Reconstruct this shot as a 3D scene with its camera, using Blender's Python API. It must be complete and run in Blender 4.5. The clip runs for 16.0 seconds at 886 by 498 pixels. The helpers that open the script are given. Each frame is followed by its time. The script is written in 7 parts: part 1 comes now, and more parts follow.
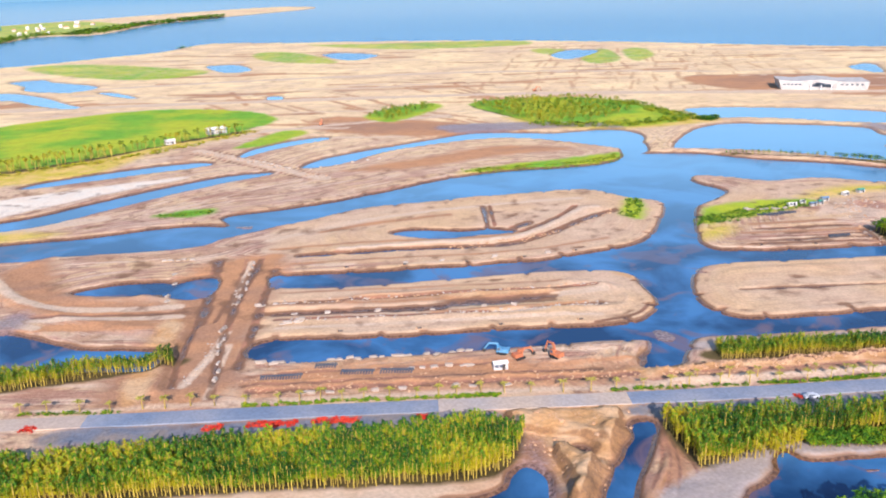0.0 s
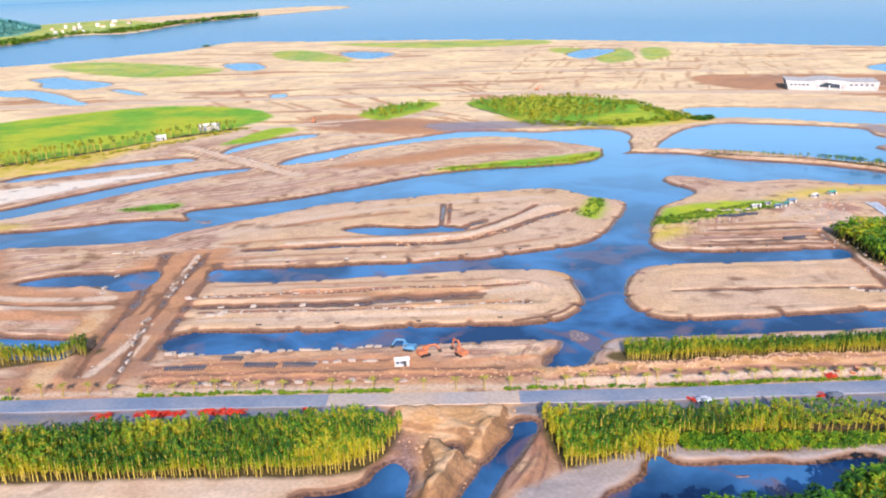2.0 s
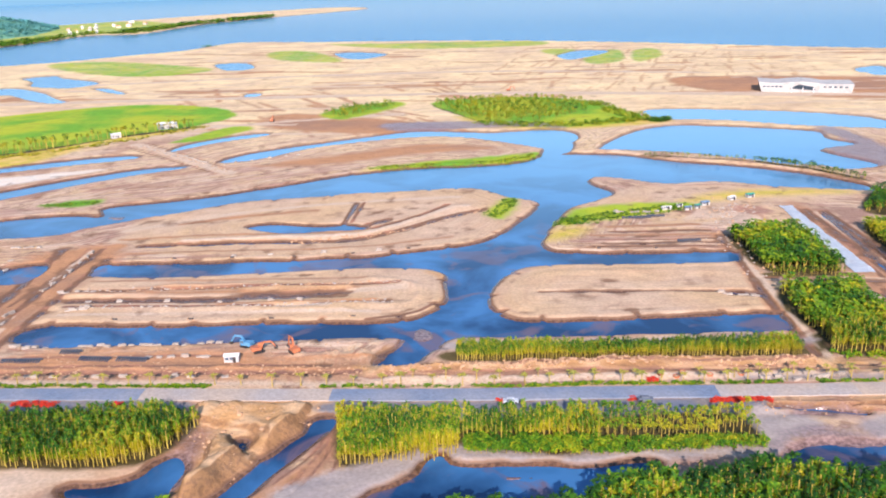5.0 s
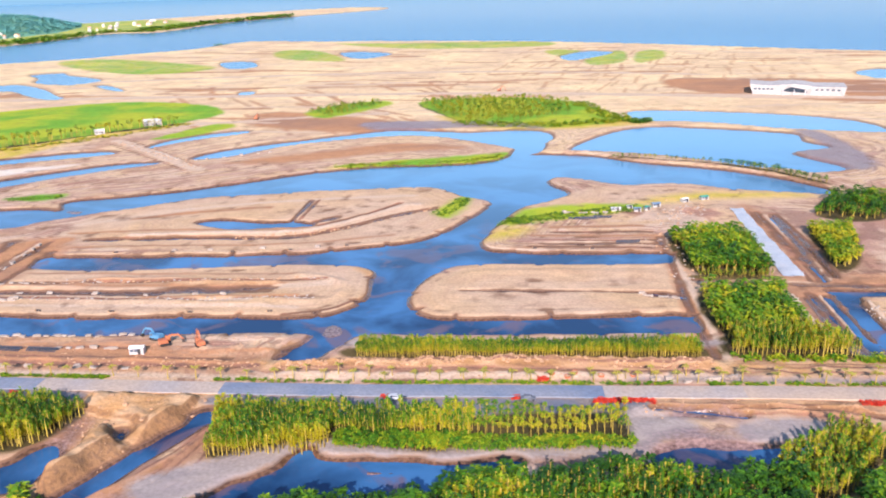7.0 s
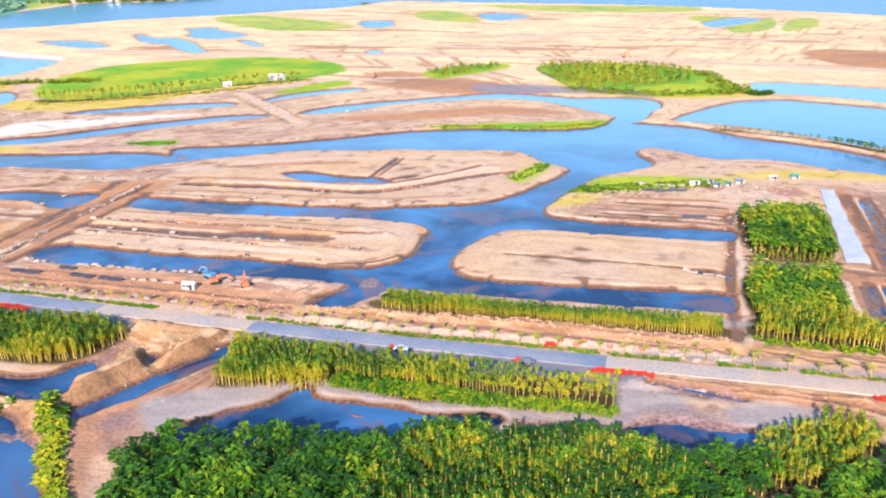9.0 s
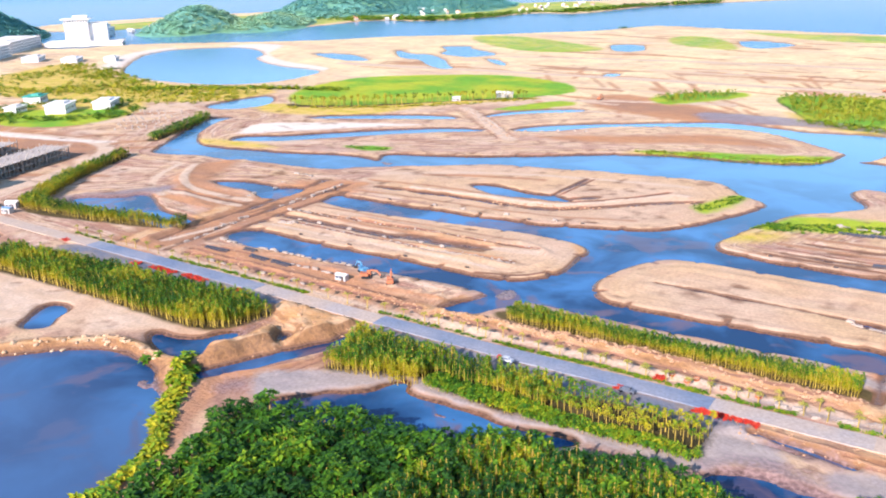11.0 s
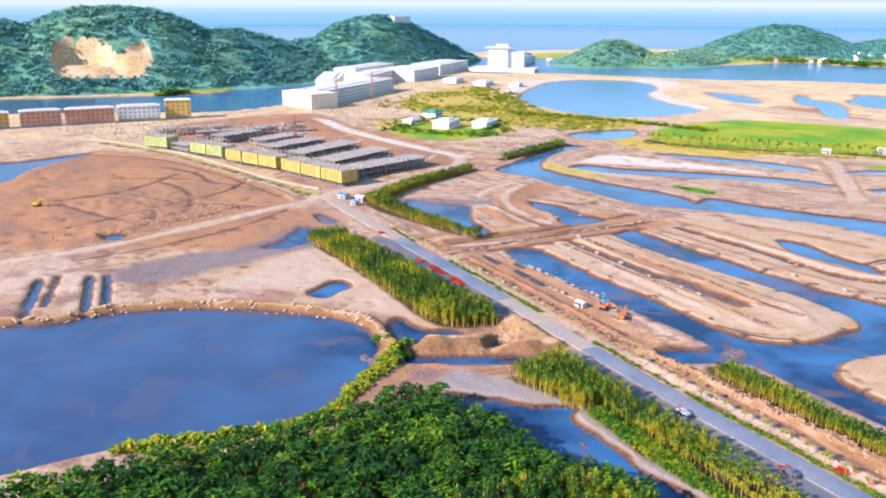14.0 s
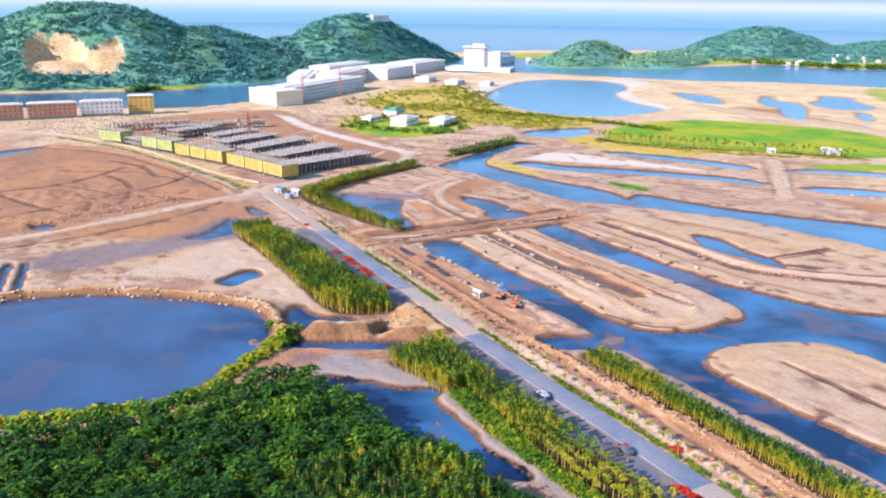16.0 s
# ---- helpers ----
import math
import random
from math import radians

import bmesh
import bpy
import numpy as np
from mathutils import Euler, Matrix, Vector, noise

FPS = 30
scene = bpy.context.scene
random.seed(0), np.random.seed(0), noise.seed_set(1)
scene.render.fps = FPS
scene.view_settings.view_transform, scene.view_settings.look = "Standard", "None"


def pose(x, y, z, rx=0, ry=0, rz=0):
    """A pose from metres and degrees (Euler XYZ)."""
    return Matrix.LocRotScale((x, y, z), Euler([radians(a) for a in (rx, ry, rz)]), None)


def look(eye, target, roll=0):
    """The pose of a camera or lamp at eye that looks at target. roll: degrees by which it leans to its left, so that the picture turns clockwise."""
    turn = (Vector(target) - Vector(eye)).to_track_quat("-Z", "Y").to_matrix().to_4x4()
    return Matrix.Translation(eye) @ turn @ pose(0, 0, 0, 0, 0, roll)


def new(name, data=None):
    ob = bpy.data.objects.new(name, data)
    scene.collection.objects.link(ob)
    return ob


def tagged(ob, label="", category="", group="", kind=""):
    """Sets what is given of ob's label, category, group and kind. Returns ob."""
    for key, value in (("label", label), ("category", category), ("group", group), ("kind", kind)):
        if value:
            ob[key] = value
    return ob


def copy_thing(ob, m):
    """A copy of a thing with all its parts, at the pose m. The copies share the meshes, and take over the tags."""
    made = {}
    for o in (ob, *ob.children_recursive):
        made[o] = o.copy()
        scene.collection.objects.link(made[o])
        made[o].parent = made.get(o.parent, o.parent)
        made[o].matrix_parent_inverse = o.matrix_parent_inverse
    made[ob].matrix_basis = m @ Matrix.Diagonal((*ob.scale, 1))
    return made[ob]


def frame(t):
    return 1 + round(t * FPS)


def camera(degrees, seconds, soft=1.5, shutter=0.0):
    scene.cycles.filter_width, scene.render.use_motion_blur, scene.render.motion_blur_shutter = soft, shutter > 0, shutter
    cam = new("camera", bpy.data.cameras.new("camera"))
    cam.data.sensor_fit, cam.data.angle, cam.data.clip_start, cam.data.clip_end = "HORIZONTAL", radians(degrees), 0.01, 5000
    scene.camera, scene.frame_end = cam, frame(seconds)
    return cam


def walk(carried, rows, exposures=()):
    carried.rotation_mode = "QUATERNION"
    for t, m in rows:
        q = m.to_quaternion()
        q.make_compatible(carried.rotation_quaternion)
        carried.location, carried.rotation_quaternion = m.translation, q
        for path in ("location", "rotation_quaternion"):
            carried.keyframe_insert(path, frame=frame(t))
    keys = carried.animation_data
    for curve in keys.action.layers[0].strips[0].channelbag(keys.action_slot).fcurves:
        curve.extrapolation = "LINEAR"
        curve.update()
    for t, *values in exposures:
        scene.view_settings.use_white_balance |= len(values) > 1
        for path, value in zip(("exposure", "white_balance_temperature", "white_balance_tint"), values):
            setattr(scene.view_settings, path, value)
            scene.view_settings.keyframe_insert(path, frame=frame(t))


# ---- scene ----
cam = camera(55.20, 16.0, soft=1.95)
PATH = [
    (0.0, (7.09, -7.51, 117.40), (9.45, 87.29, 85.66), -1.40),
    (0.5, (17.96, -7.74, 116.89), (18.63, 87.09, 85.16), -1.41),
    (1.0, (28.63, -7.93, 116.39), (28.12, 86.90, 84.68), -1.46),
    (1.5, (39.30, -8.06, 115.89), (37.66, 86.77, 84.19), -1.50),
    (2.0, (49.96, -7.99, 115.33), (47.14, 86.83, 83.68), -1.54),
    (2.5, (60.57, -7.87, 114.84), (56.64, 86.92, 83.22), -1.59),
    (3.0, (70.82, -7.51, 114.54), (66.18, 87.24, 82.90), -1.63),
    (3.5, (81.13, -6.86, 114.24), (75.86, 87.86, 82.59), -1.66),
    (4.0, (91.62, -6.10, 113.57), (85.80, 88.62, 82.02), -1.67),
    (6.5, (140.74, -3.68, 111.26), (131.65, 90.88, 80.02), -1.44),
    (7.0, (150.49, -3.29, 110.95), (140.29, 91.16, 79.72), -1.40),
    (7.5, (160.00, -2.88, 110.68), (148.75, 90.58, 76.93), -1.37),
    (8.0, (169.42, -2.59, 110.63), (155.48, 89.90, 75.26), -1.34),
    (8.5, (179.20, -2.61, 110.81), (159.76, 88.88, 75.44), -1.25),
    (9.0, (189.06, -2.51, 111.23), (161.75, 87.14, 76.36), -1.14),
    (11.5, (236.26, 14.31, 108.42), (173.79, 86.07, 77.62), -0.85),
    (12.0, (246.62, 17.67, 108.82), (175.55, 81.51, 79.27), -0.60),
    (12.5, (256.19, 22.15, 109.26), (177.69, 77.22, 80.89), -0.23),
    (13.0, (264.30, 28.46, 110.71), (180.69, 75.57, 82.60), -0.13),
    (13.5, (270.73, 35.68, 111.13), (185.48, 79.75, 83.02), 0.06),
    (14.0, (276.16, 43.53, 110.70), (190.37, 86.64, 82.75), 0.29),
    (14.5, (281.30, 51.77, 111.18), (195.57, 94.94, 83.12), 0.39),
    (15.0, (287.06, 59.77, 111.37), (201.42, 103.04, 83.19), 0.51),
    (15.5, (293.87, 66.64, 111.02), (208.26, 110.01, 82.90), 0.62),
    (16.0, (301.32, 72.59, 109.73), (215.65, 115.98, 81.80), 0.75),
]
LIGHTENING = [(0.0, 0.56, 6500, 11), (6.3, 0.59, 6550, 13), (7.0, 0.61, 6600, 14), (8.0, 0.74, 6550, 12), (9.0, 0.82, 6500, 12), (11.5, 0.78, 6400, 13), (12.0, 0.74, 6350, 13), (12.5, 0.66, 6350, 16), (13.0, 0.64, 6300, 16), (14.0, 0.62, 6250, 14), (16.0, 0.58, 6250, 14)]  # stops, kelvin, tint: the picture opens up over the turn
walk(cam, [(t, look(eye, target, roll)) for t, eye, target, roll in PATH], LIGHTENING)


# ---------------------------------------------------------------- light
SUN_FROM = Vector((0.06, -1.0, 0.0)).normalized()
SUN_UP = radians(29.0)
world = bpy.data.worlds.new("sky")
scene.world = world
world.use_nodes = True
wn = world.node_tree.nodes
sky = wn.new("ShaderNodeTexSky")
sky.sky_type = "NISHITA"
sky.sun_disc = False
sky.sun_elevation = SUN_UP
sky.sun_rotation = math.atan2(SUN_FROM.x, SUN_FROM.y)
sky.air_density, sky.dust_density, sky.ozone_density = 1.2, 0.15, 4.5
wn["Background"].inputs["Strength"].default_value = 0.15
world.node_tree.links.new(sky.outputs[0], wn["Background"].inputs["Color"])
sun = new("sun", bpy.data.lights.new("sun", "SUN"))
sun.data.energy, sun.data.angle, sun.data.color = 5.0, radians(0.6), (1.0, 0.885, 0.87)
sun_dir = SUN_FROM * math.cos(SUN_UP) + Vector((0, 0, math.sin(SUN_UP)))
sun.matrix_world = look(sun_dir * 900, (0, 0, 0))


# ---------------------------------------------------------------- small helpers
def lattice(ix, iy, seed):
    h = (ix.astype(np.int64) * 374761393 + iy.astype(np.int64) * 668265263 + seed * 974711) & 0x7FFFFFFF
    h = ((h ^ (h >> 13)) * 1274126177) & 0x7FFFFFFF
    h = h ^ (h >> 16)
    return (h & 0xFFFF) / 32767.5 - 1.0


def rough(x, y, size, seed=0, octaves=3):
    """Smooth value noise in -1..1 on numpy arrays."""
    total, amp, norm = 0.0, 1.0, 0.0
    for o in range(octaves):
        u, v = x / size, y / size
        iu, iv = np.floor(u), np.floor(v)
        fu, fv = u - iu, v - iv
        fu, fv = fu * fu * (3 - 2 * fu), fv * fv * (3 - 2 * fv)
        a, b = lattice(iu, iv, seed + o), lattice(iu + 1, iv, seed + o)
        c, d = lattice(iu, iv + 1, seed + o), lattice(iu + 1, iv + 1, seed + o)
        total = total + amp * ((a * (1 - fu) + b * fu) * (1 - fv) + (c * (1 - fu) + d * fu) * fv)
        norm += amp
        amp, size = amp * 0.5, size * 0.5
    return total / norm


def curve(pts, closed=True, steps=4):
    """Catmull-Rom curve through plan points."""
    p = np.array(pts, float)
    n = len(p)
    out = []
    for i in range(n if closed else n - 1):
        if closed:
            a, b, c, d = p[i - 1], p[i], p[(i + 1) % n], p[(i + 2) % n]
        else:
            a, b, c, d = p[max(i - 1, 0)], p[i], p[i + 1], p[min(i + 2, n - 1)]
        for k in range(steps):
            t = k / steps
            out.append(0.5 * (2 * b + (c - a) * t + (2 * a - 5 * b + 4 * c - d) * t * t + (3 * b - a - 3 * c + d) * t ** 3))
    if not closed:
        out.append(p[-1])
    return np.array(out)


def along(px, py, line):
    """Distance of points to an open line."""
    best = np.full(px.shape, 1e9)
    for (ax, ay), (bx, by) in zip(line[:-1], line[1:]):
        dx, dy = bx - ax, by - ay
        t = np.clip(((px - ax) * dx + (py - ay) * dy) / (dx * dx + dy * dy + 1e-9), 0, 1)
        best = np.minimum(best, (px - ax - t * dx) ** 2 + (py - ay - t * dy) ** 2)
    return np.sqrt(best)


def inside(px, py, poly, margin=14.0):
    """Signed distance to a closed outline, positive inside; -margin far outside."""
    out = np.full(px.shape, -margin)
    lo, hi = poly.min(0) - margin, poly.max(0) + margin
    near = np.where((px > lo[0]) & (px < hi[0]) & (py > lo[1]) & (py < hi[1]))
    if not len(near[0]):
        return out
    x, y = px[near], py[near]
    best, odd = np.full(x.shape, 1e12), np.zeros(x.shape, bool)
    for (ax, ay), (bx, by) in zip(poly, np.roll(poly, -1, 0)):
        dx, dy = bx - ax, by - ay
        t = np.clip(((x - ax) * dx + (y - ay) * dy) / (dx * dx + dy * dy + 1e-9), 0, 1)
        best = np.minimum(best, (x - ax - t * dx) ** 2 + (y - ay - t * dy) ** 2)
        cross = ((ay > y) != (by > y)) & (x < (bx - ax) * (y - ay) / (by - ay + 1e-12) + ax)
        odd ^= cross
    out[near] = np.maximum(np.where(odd, 1, -1) * np.sqrt(best), -margin)
    return out


def big_mesh(name, verts, faces, mats, index=None, smooth=False, attrs=()):
    """A mesh from numpy arrays; all faces have the same number of corners."""
    faces = np.asarray(faces, np.int32)
    me = bpy.data.meshes.new(name)
    k = faces.shape[1]
    me.vertices.add(len(verts))
    me.vertices.foreach_set("co", np.asarray(verts, np.float32).ravel())
    me.loops.add(faces.size)
    me.loops.foreach_set("vertex_index", faces.ravel())
    me.polygons.add(len(faces))
    me.polygons.foreach_set("loop_start", np.arange(0, faces.size, k, dtype=np.int32))
    me.polygons.foreach_set("loop_total", np.full(len(faces), k, np.int32))
    for m in mats:
        me.materials.append(m)
    if index is not None:
        me.polygons.foreach_set("material_index", np.asarray(index, np.int32))
    me.polygons.foreach_set("use_smooth", np.full(len(faces), smooth))
    for key, values in attrs:
        at = me.attributes.new(key, "FLOAT", "POINT")
        at.data.foreach_set("value", np.asarray(values, np.float32))
    me.update(calc_edges=True)
    return me


# ---------------------------------------------------------------- materials
def material(name, base, rough_=0.85, vary=0.25, size=1.5, bump=0.0, metallic=0.0, second=None, spread=0.5, big=18.0, spec=0.3):
    """A surface with grain and larger blotches; second: colour of the blotches."""
    m = bpy.data.materials.new(name)
    m.use_nodes = True
    n, l = m.node_tree.nodes, m.node_tree.links
    b = n["Principled BSDF"]
    b.inputs["Roughness"].default_value, b.inputs["Metallic"].default_value = rough_, metallic
    b.inputs["Specular IOR Level"].default_value = spec
    geo = n.new("ShaderNodeNewGeometry")
    fine, wide = n.new("ShaderNodeTexNoise"), n.new("ShaderNodeTexNoise")
    fine.inputs["Scale"].default_value, fine.inputs["Detail"].default_value = 1.0 / size, 5
    wide.inputs["Scale"].default_value, wide.inputs["Detail"].default_value = 1.0 / big, 3
    for t in (fine, wide):
        l.new(geo.outputs["Position"], t.inputs["Vector"])
    blend = n.new("ShaderNodeMix")
    blend.data_type = "RGBA"
    blend.inputs[6].default_value = (*base, 1)
    blend.inputs[7].default_value = (*(second or [c * 0.7 for c in base]), 1)
    ramp = n.new("ShaderNodeMapRange")
    ramp.inputs[1].default_value, ramp.inputs[2].default_value = 0.5 - spread * 0.3, 0.5 + spread * 0.3
    l.new(wide.outputs[0], ramp.inputs[0])
    l.new(ramp.outputs[0], blend.inputs[0])
    scale = n.new("ShaderNodeMapRange")
    scale.inputs[1].default_value, scale.inputs[2].default_value = 0.3, 0.7
    scale.inputs[3].default_value, scale.inputs[4].default_value = 1 - vary, 1 + vary
    l.new(fine.outputs[0], scale.inputs[0])
    mul = n.new("ShaderNodeVectorMath")
    mul.operation = "SCALE"
    l.new(blend.outputs[2], mul.inputs[0])
    l.new(scale.outputs[0], mul.inputs["Scale"])
    l.new(mul.outputs[0], b.inputs["Base Color"])
    if bump:
        bp = n.new("ShaderNodeBump")
        bp.inputs["Strength"].default_value, bp.inputs["Distance"].default_value = 1.0, bump
        l.new(fine.outputs[0], bp.inputs["Height"])
        l.new(bp.outputs[0], b.inputs["Normal"])
    return m


def leaf_material(name, colours, rough_=0.6, spread=0.35):
    """Foliage: hue from a per-plant tint and a per-leaf random."""
    m = bpy.data.materials.new(name)
    m.use_nodes = True
    n, l = m.node_tree.nodes, m.node_tree.links
    b = n["Principled BSDF"]
    b.inputs["Roughness"].default_value = rough_
    b.inputs["Specular IOR Level"].default_value = 0.25
    tint = n.new("ShaderNodeAttribute")
    tint.attribute_name = "tint"
    ramp = n.new("ShaderNodeValToRGB")
    while len(ramp.color_ramp.elements) < len(colours):
        ramp.color_ramp.elements.new(0.5)
    for i, c in enumerate(colours):
        ramp.color_ramp.elements[i].position = i / (len(colours) - 1)
        ramp.color_ramp.elements[i].color = (*c, 1)
    geo = n.new("ShaderNodeNewGeometry")
    add = n.new("ShaderNodeMath")
    add.operation = "MULTIPLY_ADD"
    add.inputs[1].default_value = spread
    l.new(geo.outputs["Random Per Island"], add.inputs[0])
    sub = n.new("ShaderNodeMath")
    sub.operation = "SUBTRACT"
    sub.inputs[1].default_value = spread / 2
    l.new(tint.outputs["Fac"], sub.inputs[0])
    l.new(sub.outputs[0], add.inputs[2])
    l.new(add.outputs[0], ramp.inputs[0])
    l.new(ramp.outputs[0], b.inputs["Base Color"])
    b.inputs["Subsurface Weight"].default_value = 0.0
    return m


def ground_material():
    """Bare sand, with grass, pale fill, brown earth and grey verge strips where the plan says, and wet mud near the
    water line.
    """
    m = bpy.data.materials.new("ground")
    m.use_nodes = True
    n, l = m.node_tree.nodes, m.node_tree.links
    b = n["Principled BSDF"]
    b.inputs["Roughness"].default_value = 0.92
    b.inputs["Specular IOR Level"].default_value = 0.15
    geo = n.new("ShaderNodeNewGeometry")
    pos = geo.outputs["Position"]

    def tex(scale, detail=4, stretch=None):
        t = n.new("ShaderNodeTexNoise")
        t.inputs["Scale"].default_value, t.inputs["Detail"].default_value = scale, detail
        if stretch:
            t.inputs["Distortion"].default_value = 0.8
            mp = n.new("ShaderNodeMapping")
            mp.inputs["Scale"].default_value = stretch
            l.new(pos, mp.inputs["Vector"])
            l.new(mp.outputs[0], t.inputs["Vector"])
        else:
            l.new(pos, t.inputs["Vector"])
        return t.outputs[0]

    def span(v, a, c, lo=0.0, hi=1.0):
        r = n.new("ShaderNodeMapRange")
        for i, x in enumerate((a, c, lo, hi)):
            r.inputs[i + 1].default_value = x
        l.new(v, r.inputs[0])
        return r.outputs[0]

    def math_(op, a, c):
        x = n.new("ShaderNodeMath")
        x.operation = op
        for i, v in enumerate((a, c)):
            if isinstance(v, (int, float)):
                x.inputs[i].default_value = v
            else:
                l.new(v, x.inputs[i])
        return x.outputs[0]

    def mix(fac, a, c):
        x = n.new("ShaderNodeMix")
        x.data_type = "RGBA"
        l.new(fac, x.inputs[0])
        for i, v in ((6, a), (7, c)):
            if isinstance(v, tuple):
                x.inputs[i].default_value = (*v, 1)
            else:
                l.new(v, x.inputs[i])
        return x.outputs[2]

    def plan(key):
        a = n.new("ShaderNodeAttribute")
        a.attribute_name = key
        return a.outputs["Fac"]

    broad, mid, fine = tex(0.02, 4), tex(0.11, 5), tex(0.9, 5)
    band = n.new("ShaderNodeCombineXYZ")
    slow = n.new("ShaderNodeVectorMath")
    slow.operation = "SCALE"
    slow.inputs["Scale"].default_value = 0.022
    l.new(pos, slow.inputs[0])
    part_ = n.new("ShaderNodeSeparateXYZ")
    l.new(slow.outputs[0], part_.inputs[0])
    l.new(part_.outputs[0], band.inputs[0])
    l.new(part_.outputs[1], band.inputs[1])
    l.new(math_("MULTIPLY", plan("shore"), 0.30), band.inputs[2])

    def banded(scale, detail):
        t = n.new("ShaderNodeTexNoise")
        t.inputs["Scale"].default_value, t.inputs["Detail"].default_value = scale, detail
        l.new(band.outputs[0], t.inputs["Vector"])
        return t.outputs[0]

    streak = tex(0.28, 4, (0.14, 1.0, 1.0))
    edge = math_("ADD", math_("MULTIPLY", mid, 0.8), math_("MULTIPLY", fine, 0.5))  # about 0.65 on average
    col = mix(span(broad, 0.40, 0.60), SAND, SAND_WARM)
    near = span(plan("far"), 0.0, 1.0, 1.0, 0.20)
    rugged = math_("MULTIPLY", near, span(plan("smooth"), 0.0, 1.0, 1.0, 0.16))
    # sand bleached with distance: aerial haze put into its colour
    col = mix(math_("MULTIPLY", plan("far"), span(tex(0.012, 4), 0.35, 0.6, 0.45, 1.0)), col, HAZE_SAND)
    col = mix(math_("MULTIPLY", rugged, span(mid, 0.47, 0.66, 0.0, 0.6)), col, SAND_PINK)
    col = mix(math_("MULTIPLY", rugged, span(tex(0.05, 8), 0.53, 0.58, 0.0, 0.6)), col, EARTH)
    col = mix(math_("MULTIPLY", rugged, span(tex(0.16, 8), 0.56, 0.62, 0.0, 0.6)), col, EARTH_DARK)
    open_ = span(plan("far"), 0.0, 0.5)
    col = mix(math_("MULTIPLY", open_, span(streak, 0.55, 0.62, 0.0, 0.22)), col, EARTH)
    col = mix(math_("MULTIPLY", rugged, span(banded(1.0, 5), 0.54, 0.585, 0.0, 0.8)), col, SAND_DEEP)
    col = mix(math_("MULTIPLY", rugged, span(banded(0.6, 4), 0.52, 0.60, 0.0, 0.6)), col, SAND_PINK)
    col = mix(math_("MULTIPLY", rugged, span(banded(1.3, 5), 0.55, 0.60, 0.0, 0.7)), col, PALE)
    col = mix(math_("MULTIPLY", rugged, span(banded(2.4, 5), 0.56, 0.61, 0.0, 0.55)), col, EARTH_DARK)
    col = mix(math_("MULTIPLY", open_, span(tex(0.018, 6, (0.25, 1.0, 1.0)), 0.54, 0.60, 0.0, 0.30)), col, SAND_PINK)
    for key, tone, tone2, soft in (("brown", EARTH, EARTH_B, 0.30), ("pale", PALE, PALE_B, 0.25), ("clay", CLAY, CLAY_B, 0.3), ("rut_shade", EARTH_DARK, EARTH_RED, 0.2), ("grey_verge", GREY_VERGE, GREY_VERGE_B, 0.25), ("dry", DRY, DRY_B, 0.3), ("white", WHITE_SAND, WHITE_SAND_B, 0.25), ("litter_shade", LITTER_SHADE, LITTER_SHADE_B, 0.25), ("silt", SILT, SILT_B, 0.25), ("grass", GRASS, GRASS_Y, 0.25)):
        cover = span(math_("ADD", plan(key), math_("SUBTRACT", edge, 0.65)), 0.5 - soft, 0.5 + soft)
        shade = mix(span(broad if key == "grass" else mid, 0.40, 0.60), tone, tone2)
        if key == "brown":
            shade = mix(span(tex(0.03, 5, (0.5, 1.0, 1.0)), 0.36, 0.58), shade, ORANGE_EARTH)
        col = mix(cover, col, shade)
    sep = n.new("ShaderNodeSeparateXYZ")
    l.new(pos, sep.inputs[0])
    height = math_("ADD", sep.outputs[2], math_("MULTIPLY", math_("SUBTRACT", mid, 0.5), 0.9))
    facing = n.new("ShaderNodeSeparateXYZ")
    l.new(geo.outputs["Normal"], facing.inputs[0])
    steep = span(math_("ADD", facing.outputs[2], math_("MULTIPLY", math_("SUBTRACT", mid, 0.5), 0.14)), 0.955, 0.84, 0.0, 0.85)
    col = mix(steep, col, mix(span(fine, 0.42, 0.60), CUT, CUT_B))
    wet = math_("MULTIPLY", span(plan("far"), 0.0, 1.0, 1.0, 0.35), span(height, -0.42, -0.78))
    col = mix(math_("MULTIPLY", math_("MULTIPLY", span(plan("far"), 0.0, 1.0, 1.0, 0.35), span(plan("silt"), 0.1, 0.6, 1.0, 0.15)), span(height, -0.14, -0.36, 0.0, 0.85)), col, mix(span(fine, 0.4, 0.6), BANK, RIM_B))
    flats = span(math_("ADD", plan("wet"), math_("SUBTRACT", math_("MULTIPLY", edge, 1.4), 0.91)), 0.25, 0.85, 0.0, 0.8)
    wetness = math_("MAXIMUM", wet, flats)
    col = mix(wet, col, mix(span(fine, 0.4, 0.62), RIM, RIM_B))
    col = mix(flats, col, mix(span(fine, 0.4, 0.62), MUD, MUD_B))
    grain = n.new("ShaderNodeVectorMath")
    grain.operation = "SCALE"
    l.new(col, grain.inputs[0])
    l.new(span(math_("ADD", math_("MULTIPLY", fine, 0.6), math_("MULTIPLY", mid, 0.4)), 0.36, 0.64, 0.80, 1.12), grain.inputs["Scale"])
    l.new(grain.outputs[0], b.inputs["Base Color"])
    l.new(span(wetness, 0.0, 1.0, 0.95, 0.24), b.inputs["Roughness"])
    l.new(span(wetness, 0.0, 1.0, 0.15, 0.5), b.inputs["Specular IOR Level"])
    bp = n.new("ShaderNodeBump")
    bp.inputs["Distance"].default_value = 0.55
    l.new(span(plan("smooth"), 0.0, 1.0, 0.85, 0.30), bp.inputs["Strength"])
    l.new(math_("ADD", math_("MULTIPLY", fine, 0.7), mid), bp.inputs["Height"])
    l.new(bp.outputs[0], b.inputs["Normal"])
    return m


